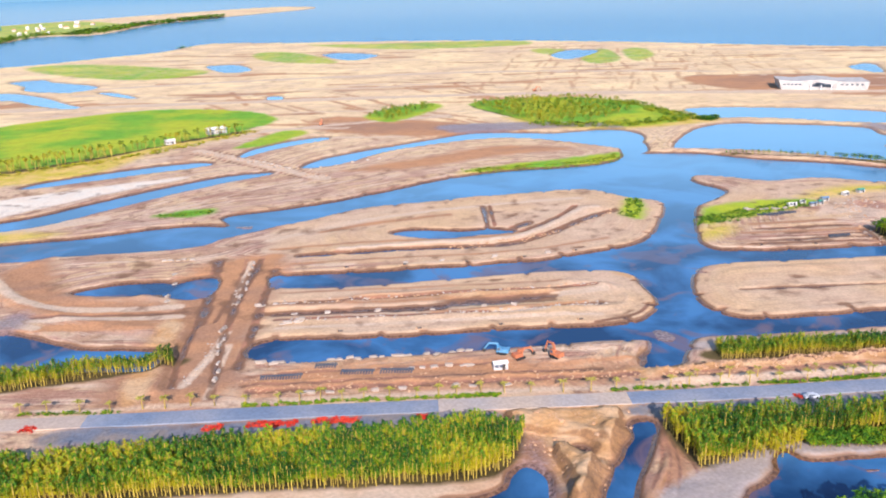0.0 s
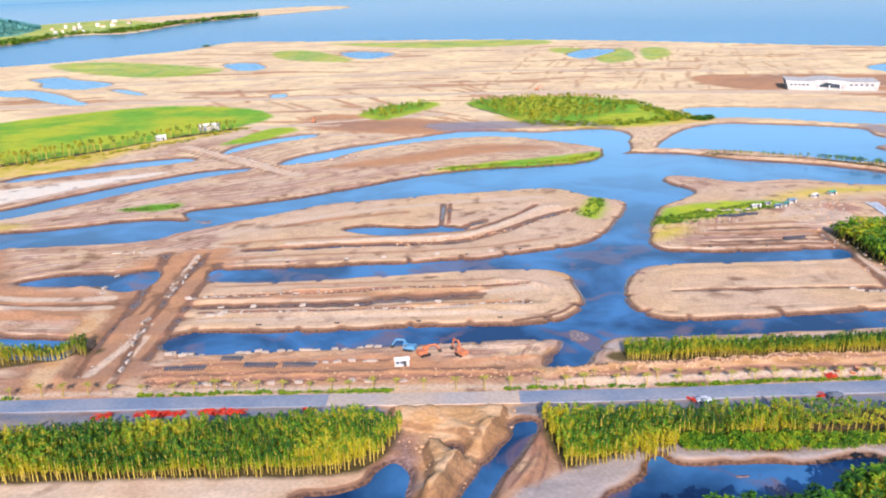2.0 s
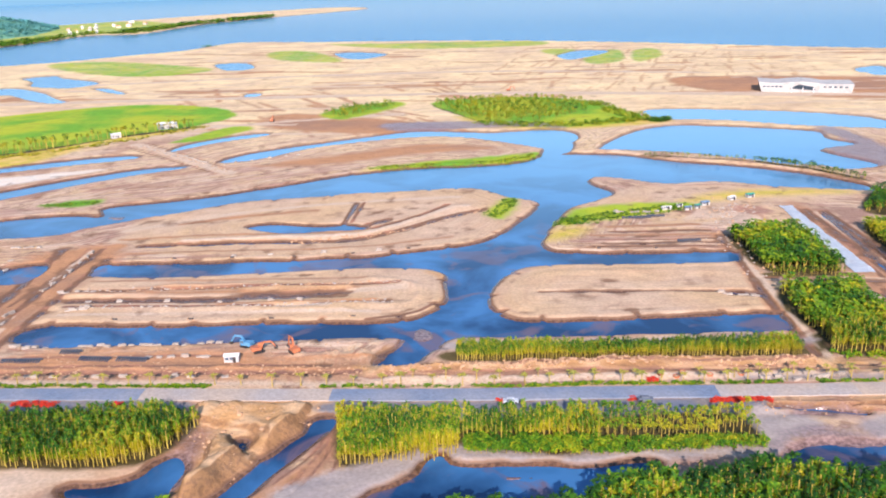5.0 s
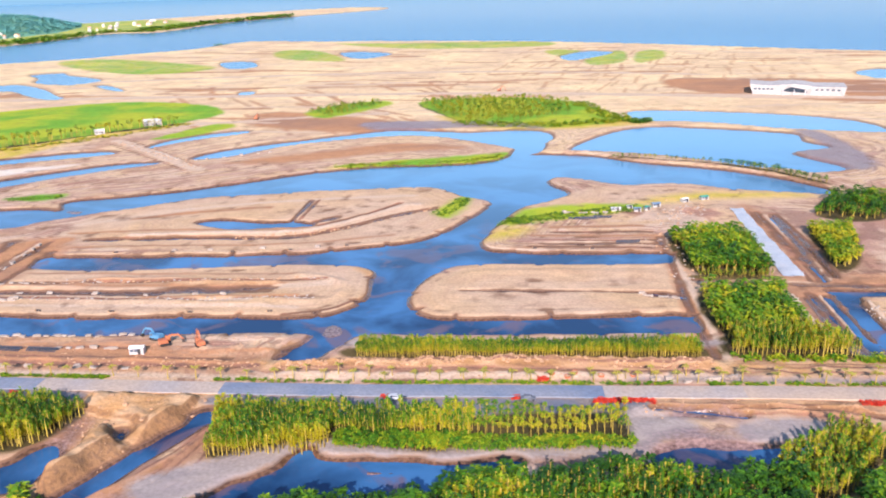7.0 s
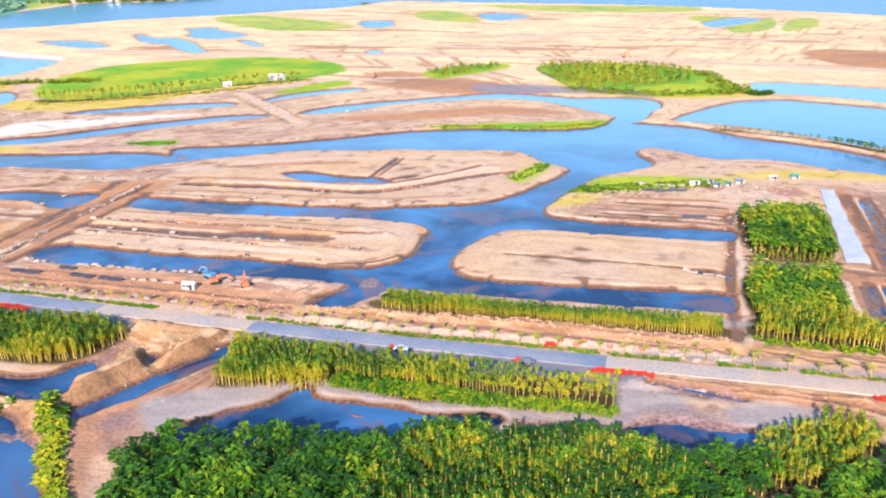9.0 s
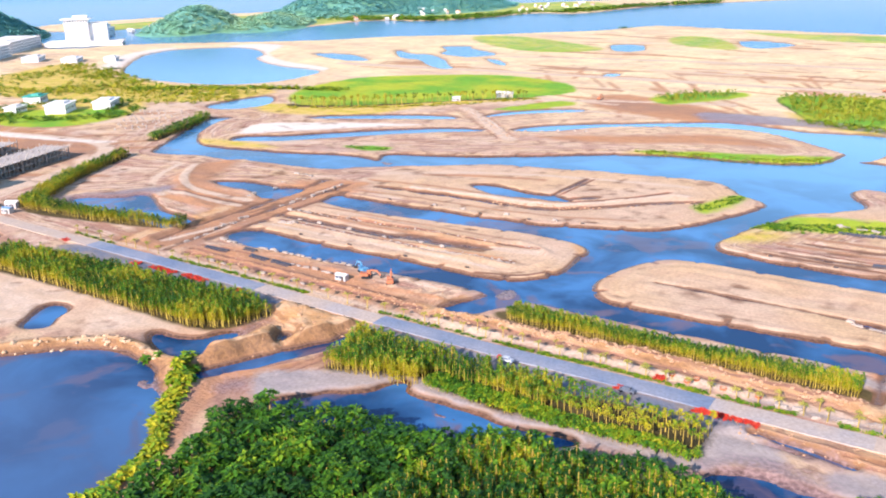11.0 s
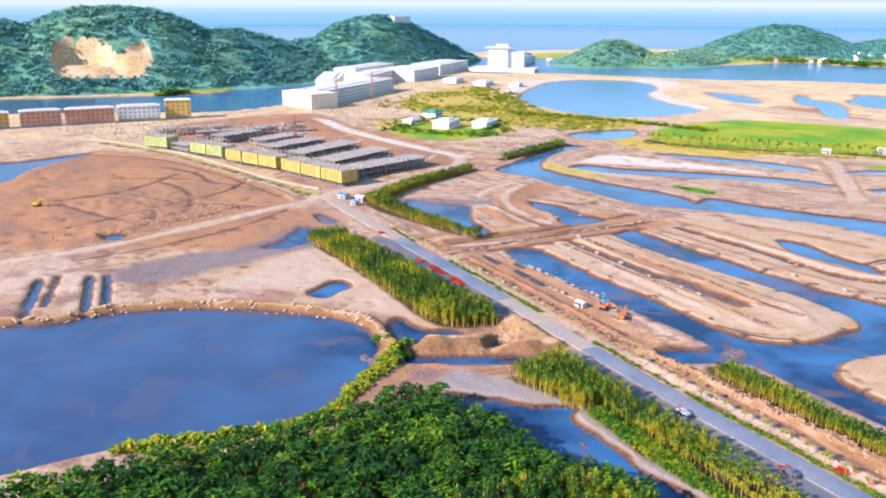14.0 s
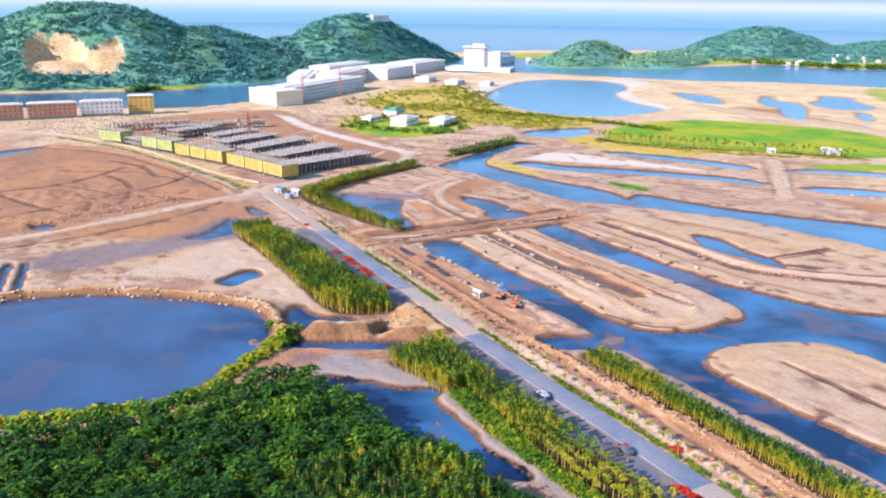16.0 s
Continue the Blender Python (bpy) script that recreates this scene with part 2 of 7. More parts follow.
def water_material():
    m = bpy.data.materials.new("water")
    m.use_nodes = True
    n, l = m.node_tree.nodes, m.node_tree.links
    b = n["Principled BSDF"]
    b.inputs["Roughness"].default_value = 0.14
    b.inputs["IOR"].default_value = 1.33
    geo = n.new("ShaderNodeNewGeometry")
    t = n.new("ShaderNodeTexNoise")
    t.inputs["Scale"].default_value, t.inputs["Detail"].default_value = 0.026, 6
    t.inputs["Distortion"].default_value = 0.4
    l.new(geo.outputs["Position"], t.inputs["Vector"])
    r = n.new("ShaderNodeValToRGB")
    r.color_ramp.elements[0].position, r.color_ramp.elements[0].color = 0.42, (*WATER_A, 1)
    r.color_ramp.elements[1].position, r.color_ramp.elements[1].color = 0.60, (*WATER_B, 1)
    l.new(t.outputs[0], r.inputs[0])
    sep, open_, west, most = n.new("ShaderNodeSeparateXYZ"), n.new("ShaderNodeMapRange"), n.new("ShaderNodeMapRange"), n.new("ShaderNodeMath")
    open_.inputs[1].default_value, open_.inputs[2].default_value = 300.0, 560.0
    west.inputs[1].default_value, west.inputs[2].default_value = -300.0, -560.0
    most.operation = "MAXIMUM"
    l.new(geo.outputs["Position"], sep.inputs[0])
    l.new(sep.outputs[1], open_.inputs[0])
    l.new(sep.outputs[0], west.inputs[0])
    l.new(open_.outputs[0], most.inputs[0])
    l.new(west.outputs[0], most.inputs[1])
    swell, calm, sea_mix, both = n.new("ShaderNodeTexNoise"), n.new("ShaderNodeMapping"), n.new("ShaderNodeMix"), n.new("ShaderNodeMix")
    calm.inputs["Scale"].default_value = (0.25, 1.0, 1.0)
    swell.inputs["Scale"].default_value, swell.inputs["Detail"].default_value = 0.006, 5
    l.new(geo.outputs["Position"], calm.inputs["Vector"])
    l.new(calm.outputs[0], swell.inputs["Vector"])
    sea_mix.data_type = both.data_type = "RGBA"
    sea_mix.inputs[6].default_value, sea_mix.inputs[7].default_value = (*SEA_A, 1), (*SEA_B, 1)
    l.new(swell.outputs[0], sea_mix.inputs[0])
    l.new(most.outputs[0], both.inputs[0])
    l.new(r.outputs[0], both.inputs[6])
    l.new(sea_mix.outputs[2], both.inputs[7])
    silt, band_a, band_b = n.new("ShaderNodeTexNoise"), n.new("ShaderNodeMapRange"), n.new("ShaderNodeMapRange")
    silt.inputs["Scale"].default_value, silt.inputs["Detail"].default_value, silt.inputs["Distortion"].default_value = 0.045, 5, 1.2
    l.new(geo.outputs["Position"], silt.inputs["Vector"])
    band_a.inputs[1].default_value, band_a.inputs[2].default_value, band_a.inputs[4].default_value = 0.53, 0.62, 0.75
    band_b.inputs[1].default_value, band_b.inputs[2].default_value = 400.0, 300.0
    l.new(silt.outputs[0], band_a.inputs[0])
    l.new(sep.outputs[1], band_b.inputs[0])
    over, muddy = n.new("ShaderNodeMath"), n.new("ShaderNodeMix")
    over.operation = "MULTIPLY"
    muddy.data_type = "RGBA"
    muddy.inputs[7].default_value = (*SHALLOW_MUD, 1)
    l.new(band_a.outputs[0], over.inputs[0])
    l.new(band_b.outputs[0], over.inputs[1])
    l.new(over.outputs[0], muddy.inputs[0])
    l.new(both.outputs[2], muddy.inputs[6])
    pond, last = n.new("ShaderNodeMapRange"), n.new("ShaderNodeMix")
    pond.inputs[1].default_value, pond.inputs[2].default_value = 148.0, 112.0
    last.data_type = "RGBA"
    last.inputs[7].default_value = (*POND, 1)
    l.new(sep.outputs[1], pond.inputs[0])
    cloudy = n.new("ShaderNodeMath")
    cloudy.operation = "MULTIPLY"
    cloudy.inputs[1].default_value = 0.75
    l.new(pond.outputs[0], cloudy.inputs[0])
    l.new(cloudy.outputs[0], last.inputs[0])
    l.new(muddy.outputs[2], last.inputs[6])
    l.new(last.outputs[2], b.inputs["Base Color"])
    w = n.new("ShaderNodeTexNoise")
    w.inputs["Scale"].default_value, w.inputs["Detail"].default_value = 0.6, 3
    l.new(geo.outputs["Position"], w.inputs["Vector"])
    bp = n.new("ShaderNodeBump")
    bp.inputs["Strength"].default_value, bp.inputs["Distance"].default_value = 0.25, 0.08
    l.new(w.outputs[0], bp.inputs["Height"])
    l.new(bp.outputs[0], b.inputs["Normal"])
    return m


SAND, SAND_WARM, SAND_PINK = (0.585, 0.405, 0.265), (0.60, 0.395, 0.22), (0.46, 0.285, 0.215)
EARTH, EARTH_DARK, EARTH_RED = (0.38, 0.205, 0.125), (0.23, 0.118, 0.085), (0.37, 0.175, 0.105)
BANK = (0.25, 0.13, 0.075)
EARTH_B = (0.34, 0.185, 0.11)
CUT, CUT_B = (0.33, 0.17, 0.075), (0.18, 0.09, 0.048)
RIM, RIM_B = (0.11, 0.058, 0.036), (0.19, 0.098, 0.055)
SAND_DEEP = (0.38, 0.20, 0.14)
DRY, DRY_B = (0.56, 0.44, 0.06), (0.62, 0.42, 0.13)
HAZE_SAND = (0.88, 0.665, 0.36)
# leaf litter darkened to hold the shade in gaps between the trees
LITTER_SHADE, LITTER_SHADE_B = (0.055, 0.045, 0.018), (0.11, 0.08, 0.03)
PALE, PALE_B = (0.64, 0.475, 0.34), (0.56, 0.40, 0.27)
SILT, SILT_B = (0.41, 0.34, 0.295), (0.33, 0.275, 0.25)
GREY_VERGE, GREY_VERGE_B = (0.18, 0.195, 0.235), (0.24, 0.20, 0.175)
WHITE_SAND, WHITE_SAND_B = (0.76, 0.67, 0.55), (0.70, 0.58, 0.45)
CLAY, CLAY_B = (0.57, 0.31, 0.13), (0.56, 0.36, 0.20)
ORANGE_EARTH = (0.49, 0.245, 0.12)
GRASS, GRASS_Y = (0.16, 0.36, 0.03), (0.40, 0.44, 0.03)
MUD, MUD_B = (0.17, 0.105, 0.10), (0.30, 0.195, 0.175)
WATER_A, WATER_B = (0.005, 0.032, 0.095), (0.045, 0.16, 0.34)
SHALLOW_MUD = (0.15, 0.092, 0.105)
POND = (0.060, 0.108, 0.205)
SEA_A, SEA_B = (0.05, 0.20, 0.37), (0.12, 0.32, 0.49)

M_GROUND, M_WATER = ground_material(), water_material()
M_ASPHALT = material("road surface", (0.165, 0.21, 0.285), 0.85, 0.14, 0.8, 0.01, second=(0.26, 0.275, 0.315), big=16)
M_DUSTY = material("dusty concrete road", (0.40, 0.345, 0.31), 0.9, 0.14, 0.8, 0.01, second=(0.48, 0.37, 0.28), big=14)
M_DUSTROAD = material("dusty road", (0.50, 0.375, 0.27), 0.92, 0.12, 0.9, 0.01, second=(0.44, 0.345, 0.275), big=14)
M_BARK = material("bark", (0.46, 0.33, 0.06), 0.9, 0.3, 0.4)
M_LEAF = leaf_material("leaves", [(0.015, 0.062, 0.005), (0.055, 0.165, 0.006), (0.19, 0.275, 0.008), (0.44, 0.37, 0.014)], 0.6, 0.5)
# hill leaves: blue-green of distant haze mixed into the base colours
M_HAZY_FOREST = leaf_material("hazy forest leaves", [(0.08, 0.29, 0.30), (0.15, 0.39, 0.33), (0.24, 0.46, 0.30), (0.38, 0.50, 0.23)], 0.8, 0.16)
M_WHITE = material("white render", (0.80, 0.78, 0.75), 0.8, 0.05, 2.0, second=(0.70, 0.69, 0.67))

# ---------------------------------------------------------------- plan of the land and the water
WATER_Z = -1.2
SHORE = []
SHORE += [(-50, 244), (-44, 239), (-30, 237), (-14, 239), (4, 240), (26, 242), (38, 243), (53, 245), (70, 246), (80, 245), (80, 241), (75, 232), (74, 226)]
SHORE += [(78, 225), (86, 228), (89, 234), (93, 242), (96, 245), (107, 247), (126, 247), (153, 249), (180, 251), (203, 253)]
SHORE += [(204, 261), (201, 266), (191, 265), (172, 263), (153, 261), (134, 259), (119, 259), (112, 264), (107, 275), (108, 289), (112, 301), (118, 311)]
SHORE += [(126, 315), (138, 317), (160, 317), (182, 318), (203, 320), (205, 331), (176, 330), (153, 330), (135, 332), (129, 340), (130, 352), (137, 377), (145, 399), (157, 412), (168, 424)]
SHORE += [(169, 433), (163, 442), (159, 455), (165, 464), (182, 460), (199, 448), (230, 451), (256, 439), (283, 433), (301, 428)]
SHORE += [(303, 434), (299, 448), (278, 469), (251, 487), (221, 500), (193, 521), (167, 527), (151, 529)]
SHORE += [(140, 524), (125, 504), (95, 494), (60, 490), (25, 476), (-7, 453), (-37, 432), (-61, 420), (-92, 408), (-87, 392), (-106, 393), (-128, 388), (-153, 378), (-177, 374), (-200, 368)]
SHORE += [(-222, 370), (-251, 394), (-273, 428), (-279, 450), (-290, 438), (-267, 397), (-243, 363), (-226, 339), (-214, 337), (-191, 345)]
SHORE += [(-177, 346), (-163, 347), (-149, 352), (-129, 354), (-110, 356), (-93, 361), (-87, 370), (-74, 379), (-63, 389), (-51, 396), (-38, 407), (-24, 416), (-7, 422), (11, 425), (33, 432), (54, 435), (73, 439), (92, 442)]
SHORE += [(106, 435), (116, 422), (129, 414), (131, 403), (120, 374), (109, 352), (96, 341), (83, 336), (67, 330), (55, 326), (40, 325), (26, 322), (10, 322), (-4, 320), (-23, 319), (-41, 318), (-53, 317), (-53, 310), (-50, 305)]
SHORE += [(-35, 303), (-22, 303), (-4, 305), (9, 307), (25, 309), (41, 311), (55, 313), (74, 313), (84, 311), (91, 304), (92, 291), (93, 280), (90, 270), (81, 260)]
SHORE += [(68, 257), (55, 257), (35, 257), (16, 255), (-3, 254), (-22, 254), (-37, 255), (-48, 253)]
WATERS = {
    "canals": SHORE,
    "narrows": [(138, 519), (152, 522), (160, 560), (146, 562)],
    "north canal": [(-210, 388), (-197, 393), (-177, 405), (-155, 431), (-131, 458), (-106, 482), (-85, 498), (-87, 505), (-112, 497), (-142, 472), (-167, 446), (-191, 419), (-214, 403)],
    "north inlet": [(-65, 513), (-44, 521), (-17, 555), (14, 575), (50, 590), (83, 589), (112, 570), (129, 556), (146, 546), (165, 577), (160, 605), (140, 613), (105, 605), (73, 612), (44, 612), (14, 593), (-10, 576), (-32, 561), (-54, 542), (-65, 523)],
    "field canal": [(-111, 550), (-89, 580), (-60, 604), (-65, 616), (-91, 599), (-111, 572)],
    "field ditch": [(-221, 479), (-164, 509), (-127, 530), (-141, 539), (-183, 520), (-222, 492)],
    "north lake": [(176, 543), (206, 599), (237, 623), (279, 615), (328, 594), (328, 568), (338, 546), (310, 529), (329, 488), (307, 477), (298, 485), (277, 492), (255, 510), (224, 527), (194, 537)],
    "far lake": [(227, 688), (236, 652), (280, 641), (333, 613), (392, 599), (389, 642), (350, 674), (290, 693), (247, 701)],
    "island pool": [(-7, 370), (2, 375), (15, 373), (28, 371), (40, 373), (50, 368), (44, 365), (35, 365), (24, 362), (12, 361)],
    "west pool": [(-165, 245), (-148, 257), (-139, 267), (-109, 253), (-92, 251), (-79, 247), (-80, 236), (-92, 236), (-124, 237), (-153, 237)],
    "west inlet": [(-130, 306), (-118, 313), (-105, 314.5), (-91, 315), (-80, 318.5), (-75.5, 312), (-76, 303), (-81, 295), (-94, 299), (-110, 301), (-122, 302)],
    "big pond": [(-46, 29), (-41, 47), (-43, 66), (-36, 92), (-26, 111), (-12, 129), (-1, 140), (9, 145), (23, 145), (36, 141), (45, 134), (56, 122), (66, 113), (69, 102), (68, 87), (64, 72), (62, 60), (62, 45), (63, 25), (59, -15), (-4, -37), (-52, -6)],
    "dug pool": [(10, 159), (18, 161), (25, 165), (27, 170), (31, 174), (35, 169), (35, 161), (36, 156), (28, 151), (18, 153)],
    "ditch": [(67, 193), (62, 192.5), (57, 183), (53, 175), (48, 180), (45, 181), (46, 177), (50, 173), (48, 164), (44, 155), (41, 147), (38, 138), (43, 137), (46, 147), (53, 157), (57, 167), (62, 177), (67, 189)],
    "marsh pool": [(73, 148), (78, 154), (82, 160), (88, 163), (92, 168), (94, 174), (97, 176), (100, 172), (109, 171.5), (123, 172.5), (131, 171.5), (148, 174), (146, 170), (136, 163), (121, 158), (111, 153), (97, 149), (84, 145)],
    "marsh east": [(180, 177), (185, 181), (191, 183), (198, 183), (203, 183.2), (213, 184.5), (222, 187.5), (218, 183), (210, 178), (196, 174), (183, 174)],
    "shallow": [(-103, 140), (-112, 152), (-124, 162), (-132, 170), (-113, 183), (-108, 171), (-100, 152)],
    "junction pool": [(-154, 184), (-136, 188), (-134, 182), (-146, 181)],
    "plain puddle": [(-158, 74), (-160, 84), (-148, 81), (-150, 76)],
    "small pool": [(-25, 143), (-31, 139), (-37, 145), (-41, 154), (-37, 157), (-32, 155), (-29, 149)],
    "lagoon": [(-653, 623), (-765, 734), (-789, 809), (-751, 864), (-694, 862), (-625, 815), (-598, 777), (-545, 742), (-495, 724), (-430, 712), (-407, 660), (-407, 609), (-440, 576), (-512, 567), (-584, 580)],
    "hill river": [(-632, 206), (-632, 250), (-660, 308), (-700, 352), (-800, 428), (-930, 480), (-1020, 560), (-1070, 640), (-1160, 640), (-1120, 550), (-990, 405), (-866, 312), (-812, 250), (-822, 152), (-838, 40), (-850, -60), (-730, -60), (-690, 60), (-650, 175)],
    "field pond a": [(-470, 1008), (-440, 1030), (-416, 1002), (-365, 968), (-342, 938), (-357, 905), (-410, 922), (-436, 970)],
    "field pond b": [(-500, 945), (-454, 912), (-423, 912), (-370, 868), (-330, 820), (-308, 797), (-322, 790), (-360, 818), (-396, 852), (-432, 864), (-480, 915)],
    "field pond c": [(-130, 1249), (-82, 1152), (-47, 1218), (-90, 1263)],
    "field pond d": [(188, 1155), (205, 1099), (262, 1198), (227, 1225)],
    "field pond e": [(-269, 1130), (-225, 1046), (-199, 1069), (-230, 1140)],
    "field pond f": [(-137, 812), (-124, 810), (-126, 834), (-140, 836)],
    "field pond g": [(487, 932), (499, 883), (531, 969), (506, 961)],
    "cross canal": [(262, 288.5), (282, 291.5), (330, 295), (330, 291), (282, 288), (262, 285.5)],
    "east pool": [(268, 265), (275, 266), (300, 268), (300, 256), (276, 256), (268, 257)],
    "field pool": [(-341, 479), (-346, 513), (-341, 546), (-316, 530), (-301, 500), (-314, 475)],
    "field pond h": [(-569, 858), (-515, 866), (-447, 818), (-470, 805), (-529, 827)],
    "field pond i": [(-331, 900), (-308, 893), (-269, 846), (-289, 855)],
    "plain pool": [(-322, 29), (-365, 49), (-414, 94), (-403, 64), (-382, 11)],
}
SEA = [(-968, 725), (-928, 820), (-863, 887), (-749, 963), (-692, 1023), (-625, 1127), (-514, 1207), (-453, 1282), (-389, 1353), (-344, 1490), (-218, 1470), (-27, 1445), (156, 1400), (322, 1325), (466, 1240), (641, 1150), (1200, 900), (3500, 700), (4800, 2500), (3000, 4800), (-3000, 4800), (-4800, 2500), (-4800, -500), (-1733, -964), (-1286, -342), (-976, 4), (-936, 233), (-1137, 456), (-1285, 687), (-1137, 794)]
LANDS = {
    "cape": [(-1251, 985), (-1215, 1073), (-1011, 1059), (-936, 1237), (-943, 1422), (-819, 1461), (-768, 1576), (-745, 1774), (-642, 1803), (-611, 2108), (-492, 2392), (-304, 2775), (-500, 2900), (-941, 2319), (-1382, 1692), (-1529, 1184), (-1432, 936)],
    "hill land": [(-884, -341), (-871, 29), (-857, 122), (-837, 218), (-843, 291), (-1026, 419), (-1177, 587), (-1350, 947), (-1481, 934), (-1512, 477), (-1336, 71), (-1237, -446)],
}
GRASS_AREAS = [
    [(-285, 524), (-333, 575), (-348, 664), (-318, 712), (-234, 762), (-150, 745), (-110, 696), (-130, 645), (-160, 618), (-182, 590), (-212, 560), (-250, 530)],
    [(-516, 1152), (-410, 1039), (-304, 990), (-245, 1042), (-287, 1099), (-448, 1192)],
    [(-233, 1258), (-188, 1155), (-94, 1118), (-156, 1262), (-211, 1304)],
    [(167, 1198), (202, 1126), (225, 1215), (181, 1245)],
    [(214, 1087), (227, 1031), (265, 1074), (278, 1200), (256, 1206)],
    [(293, 1195), (274, 1051), (318, 1110), (329, 1211)],
    [(-173, 1407), (-24, 1286), (172, 1303), (156, 1391), (-72, 1398)],
    [(-1230, 1000), (-1030, 1075), (-955, 1240), (-960, 1430), (-835, 1480), (-785, 1590), (-765, 1780), (-665, 1830), (-640, 2090), (-700, 2150), (-941, 2300), (-1300, 1600), (-1400, 1150)],
    [(-38, 692), (-12, 669), (27, 733), (17, 757), (-18, 735)],
    [(-122, 580), (-98, 590), (-77, 630), (-97, 640)],
    [(-880, -341), (-866, 29), (-857, 122), (-837, 218), (-843, 291), (-1026, 419), (-1177, 587), (-1250, 700), (-1400, 600), (-1336, 71), (-1237, -446)],
    [(-411, 338), (-465, 378), (-450, 392), (-392, 428), (-358, 408), (-357, 358)],
    [(104, 389), (113, 380), (121, 412), (115, 418)],
    [(138, 369), (150, 372), (180, 385), (206, 397), (202, 405), (177, 405), (148, 394)],
    [(33, 489), (67, 489), (130, 504), (137, 528), (122, 524), (62, 503)],
    [(-128, 408), (-104, 408), (-100, 421), (-121, 418)],
    [(52, 744), (80, 680), (102, 637), (138, 619), (180, 620), (217, 643), (212, 685), (188, 742), (147, 771), (90, 771)],
]
BROWN_LINES = [  # thin ruts, ditches and ridge sides, dark partly as painted shadow: line, half width
    ([(-89, 63), (-46, 57.5)], 1.5), ([(-88, 70), (-54, 65.5)], 1.4), ([(-94, 44), (-50, 37)], 1.3),
    ([(-44, 342), (-24, 344), (-4, 345.6), (23, 346.7), (43, 347.6), (64, 360.9), (86, 383.8), (104, 397)], 2.4), ([(53, 366), (72, 384.9), (85, 406)], 1.7), ([(38, 412), (38, 374)], 0.9), ([(42, 412), (41.5, 376)], 0.9), ([(50, 372), (58, 380)], 2.4),
    ([(-48, 286), (-21, 287.6), (0, 289.2), (26, 292.2), (47, 292), (73, 295)], 1.2), ([(18, 282.3), (38, 283.3), (55, 285.7)], 2.8), ([(-46, 276), (-19, 276.5), (13, 277.2)], 2.6), ([(-46, 270), (0, 271), (36, 271.5), (54, 274.6), (71, 276.3)], 1.1), ([(66, 259.8), (81, 265.2), (88, 274)], 0.8),
    ([(-69.6, 222), (-72, 245), (-73, 267)], 1.0), ([(-54, 324.7), (-53, 281.3), (-52, 253.7), (-52, 234)], 1.6), ([(-136, 279.8), (-105, 280), (-80, 281)], 0.9), ([(-62, 338), (-63, 293), (-61, 256), (-56, 214)], 1.5), ([(-80, 337), (-74, 288), (-72, 269)], 2.2), ([(-68, 338), (-66, 300), (-67, 270)], 0.8),
    ([(150, 338), (200, 338)], 0.9), ([(152, 347), (182, 347), (204, 348)], 0.8), ([(160, 358), (204, 360)], 1.2),
    ([(-48, 227), (-10, 229), (26, 230)], 0.7), ([(-48, 221), (0, 222), (60, 224)], 0.8), ([(-46, 217), (20, 218), (70, 219)], 1.2),
    ([(78, 217.4), (112, 219.6), (145, 221.2), (204, 222.6)], 0.55), ([(78, 221), (112, 223.4), (145, 225.4), (204, 227)], 0.7), ([(100, 219), (150, 222.8), (200, 224.6)], 0.4), ([(206, 221.5), (226, 223), (256, 222)], 0.6), ([(212, 225), (236, 226.4), (270, 226)], 0.6), ([(210, 228), (250, 229)], 0.5),
    ([(184, 201.3), (191, 200.5), (198, 200)], 1.0), ([(204, 201.3), (212, 201.8), (224, 202.2), (234, 201.3), (246, 196.5)], 0.9), ([(186, 197), (198, 196.5)], 0.7), ([(206, 198.5), (222, 199), (236, 197)], 0.5), ([(180, 204), (204, 203.4), (230, 205)], 0.45),
    ([(66, 200), (67, 186), (65, 174), (59, 161)], 0.45), ([(68, 199), (69.5, 184), (68, 170), (64, 158)], 0.45), ([(70, 194), (72, 178), (71, 163), (68, 156)], 0.45), ([(67, 202), (68.5, 188), (66.5, 172), (61, 159)], 0.4),
    ([(-148, 564), (-100, 520), (-58, 480)], 0.9), ([(-140, 578), (-104, 544), (-52, 490)], 0.9),
    ([(253, 300), (254, 350), (252.5, 395)], 0.7), ([(256, 392), (257, 345), (257, 300)], 1.8), ([(248.4, 286), (249, 238)], 2.0), ([(257.4, 286), (257.6, 236)], 2.4), ([(212, 299.5), (250, 296), (330, 294)], 2.0), ([(206, 352), (206, 315), (205, 284), (205, 254), (206, 233)], 1.6), ([(262.5, 388), (265, 350), (263, 305)], 2.0), ([(249.3, 284), (250.5, 255), (251, 236)], 1.0), ([(259.5, 283), (259.5, 254), (259.5, 231)], 2.4), ([(257, 290), (280, 289), (330, 286)], 2.4), ([(-239, 60), (-200, 78), (-174, 94)], 1.6), ([(-212, 119), (-200, 140), (-185, 161)], 1.6), ([(-168, 107), (-178, 130), (-190, 150)], 1.2), ([(-260, 90), (-230, 110), (-212, 119)], 1.4), ([(-300, 100), (-280, 140), (-240, 165)], 1.4), ([(-180, 60), (-205, 105), (-232, 150), (-262, 172)], 1.3), ([(-280, 120), (-250, 130), (-215, 128), (-190, 120)], 2.0), ([(-250, 60), (-262, 100), (-300, 135)], 1.6), ([(-165, 95), (-190, 105), (-226, 100)], 1.1), ([(-330, 130), (-300, 146), (-262, 150)], 2.2), ([(-118, 60), (-126, 95), (-146, 140), (-172, 172)], 1.0),
]
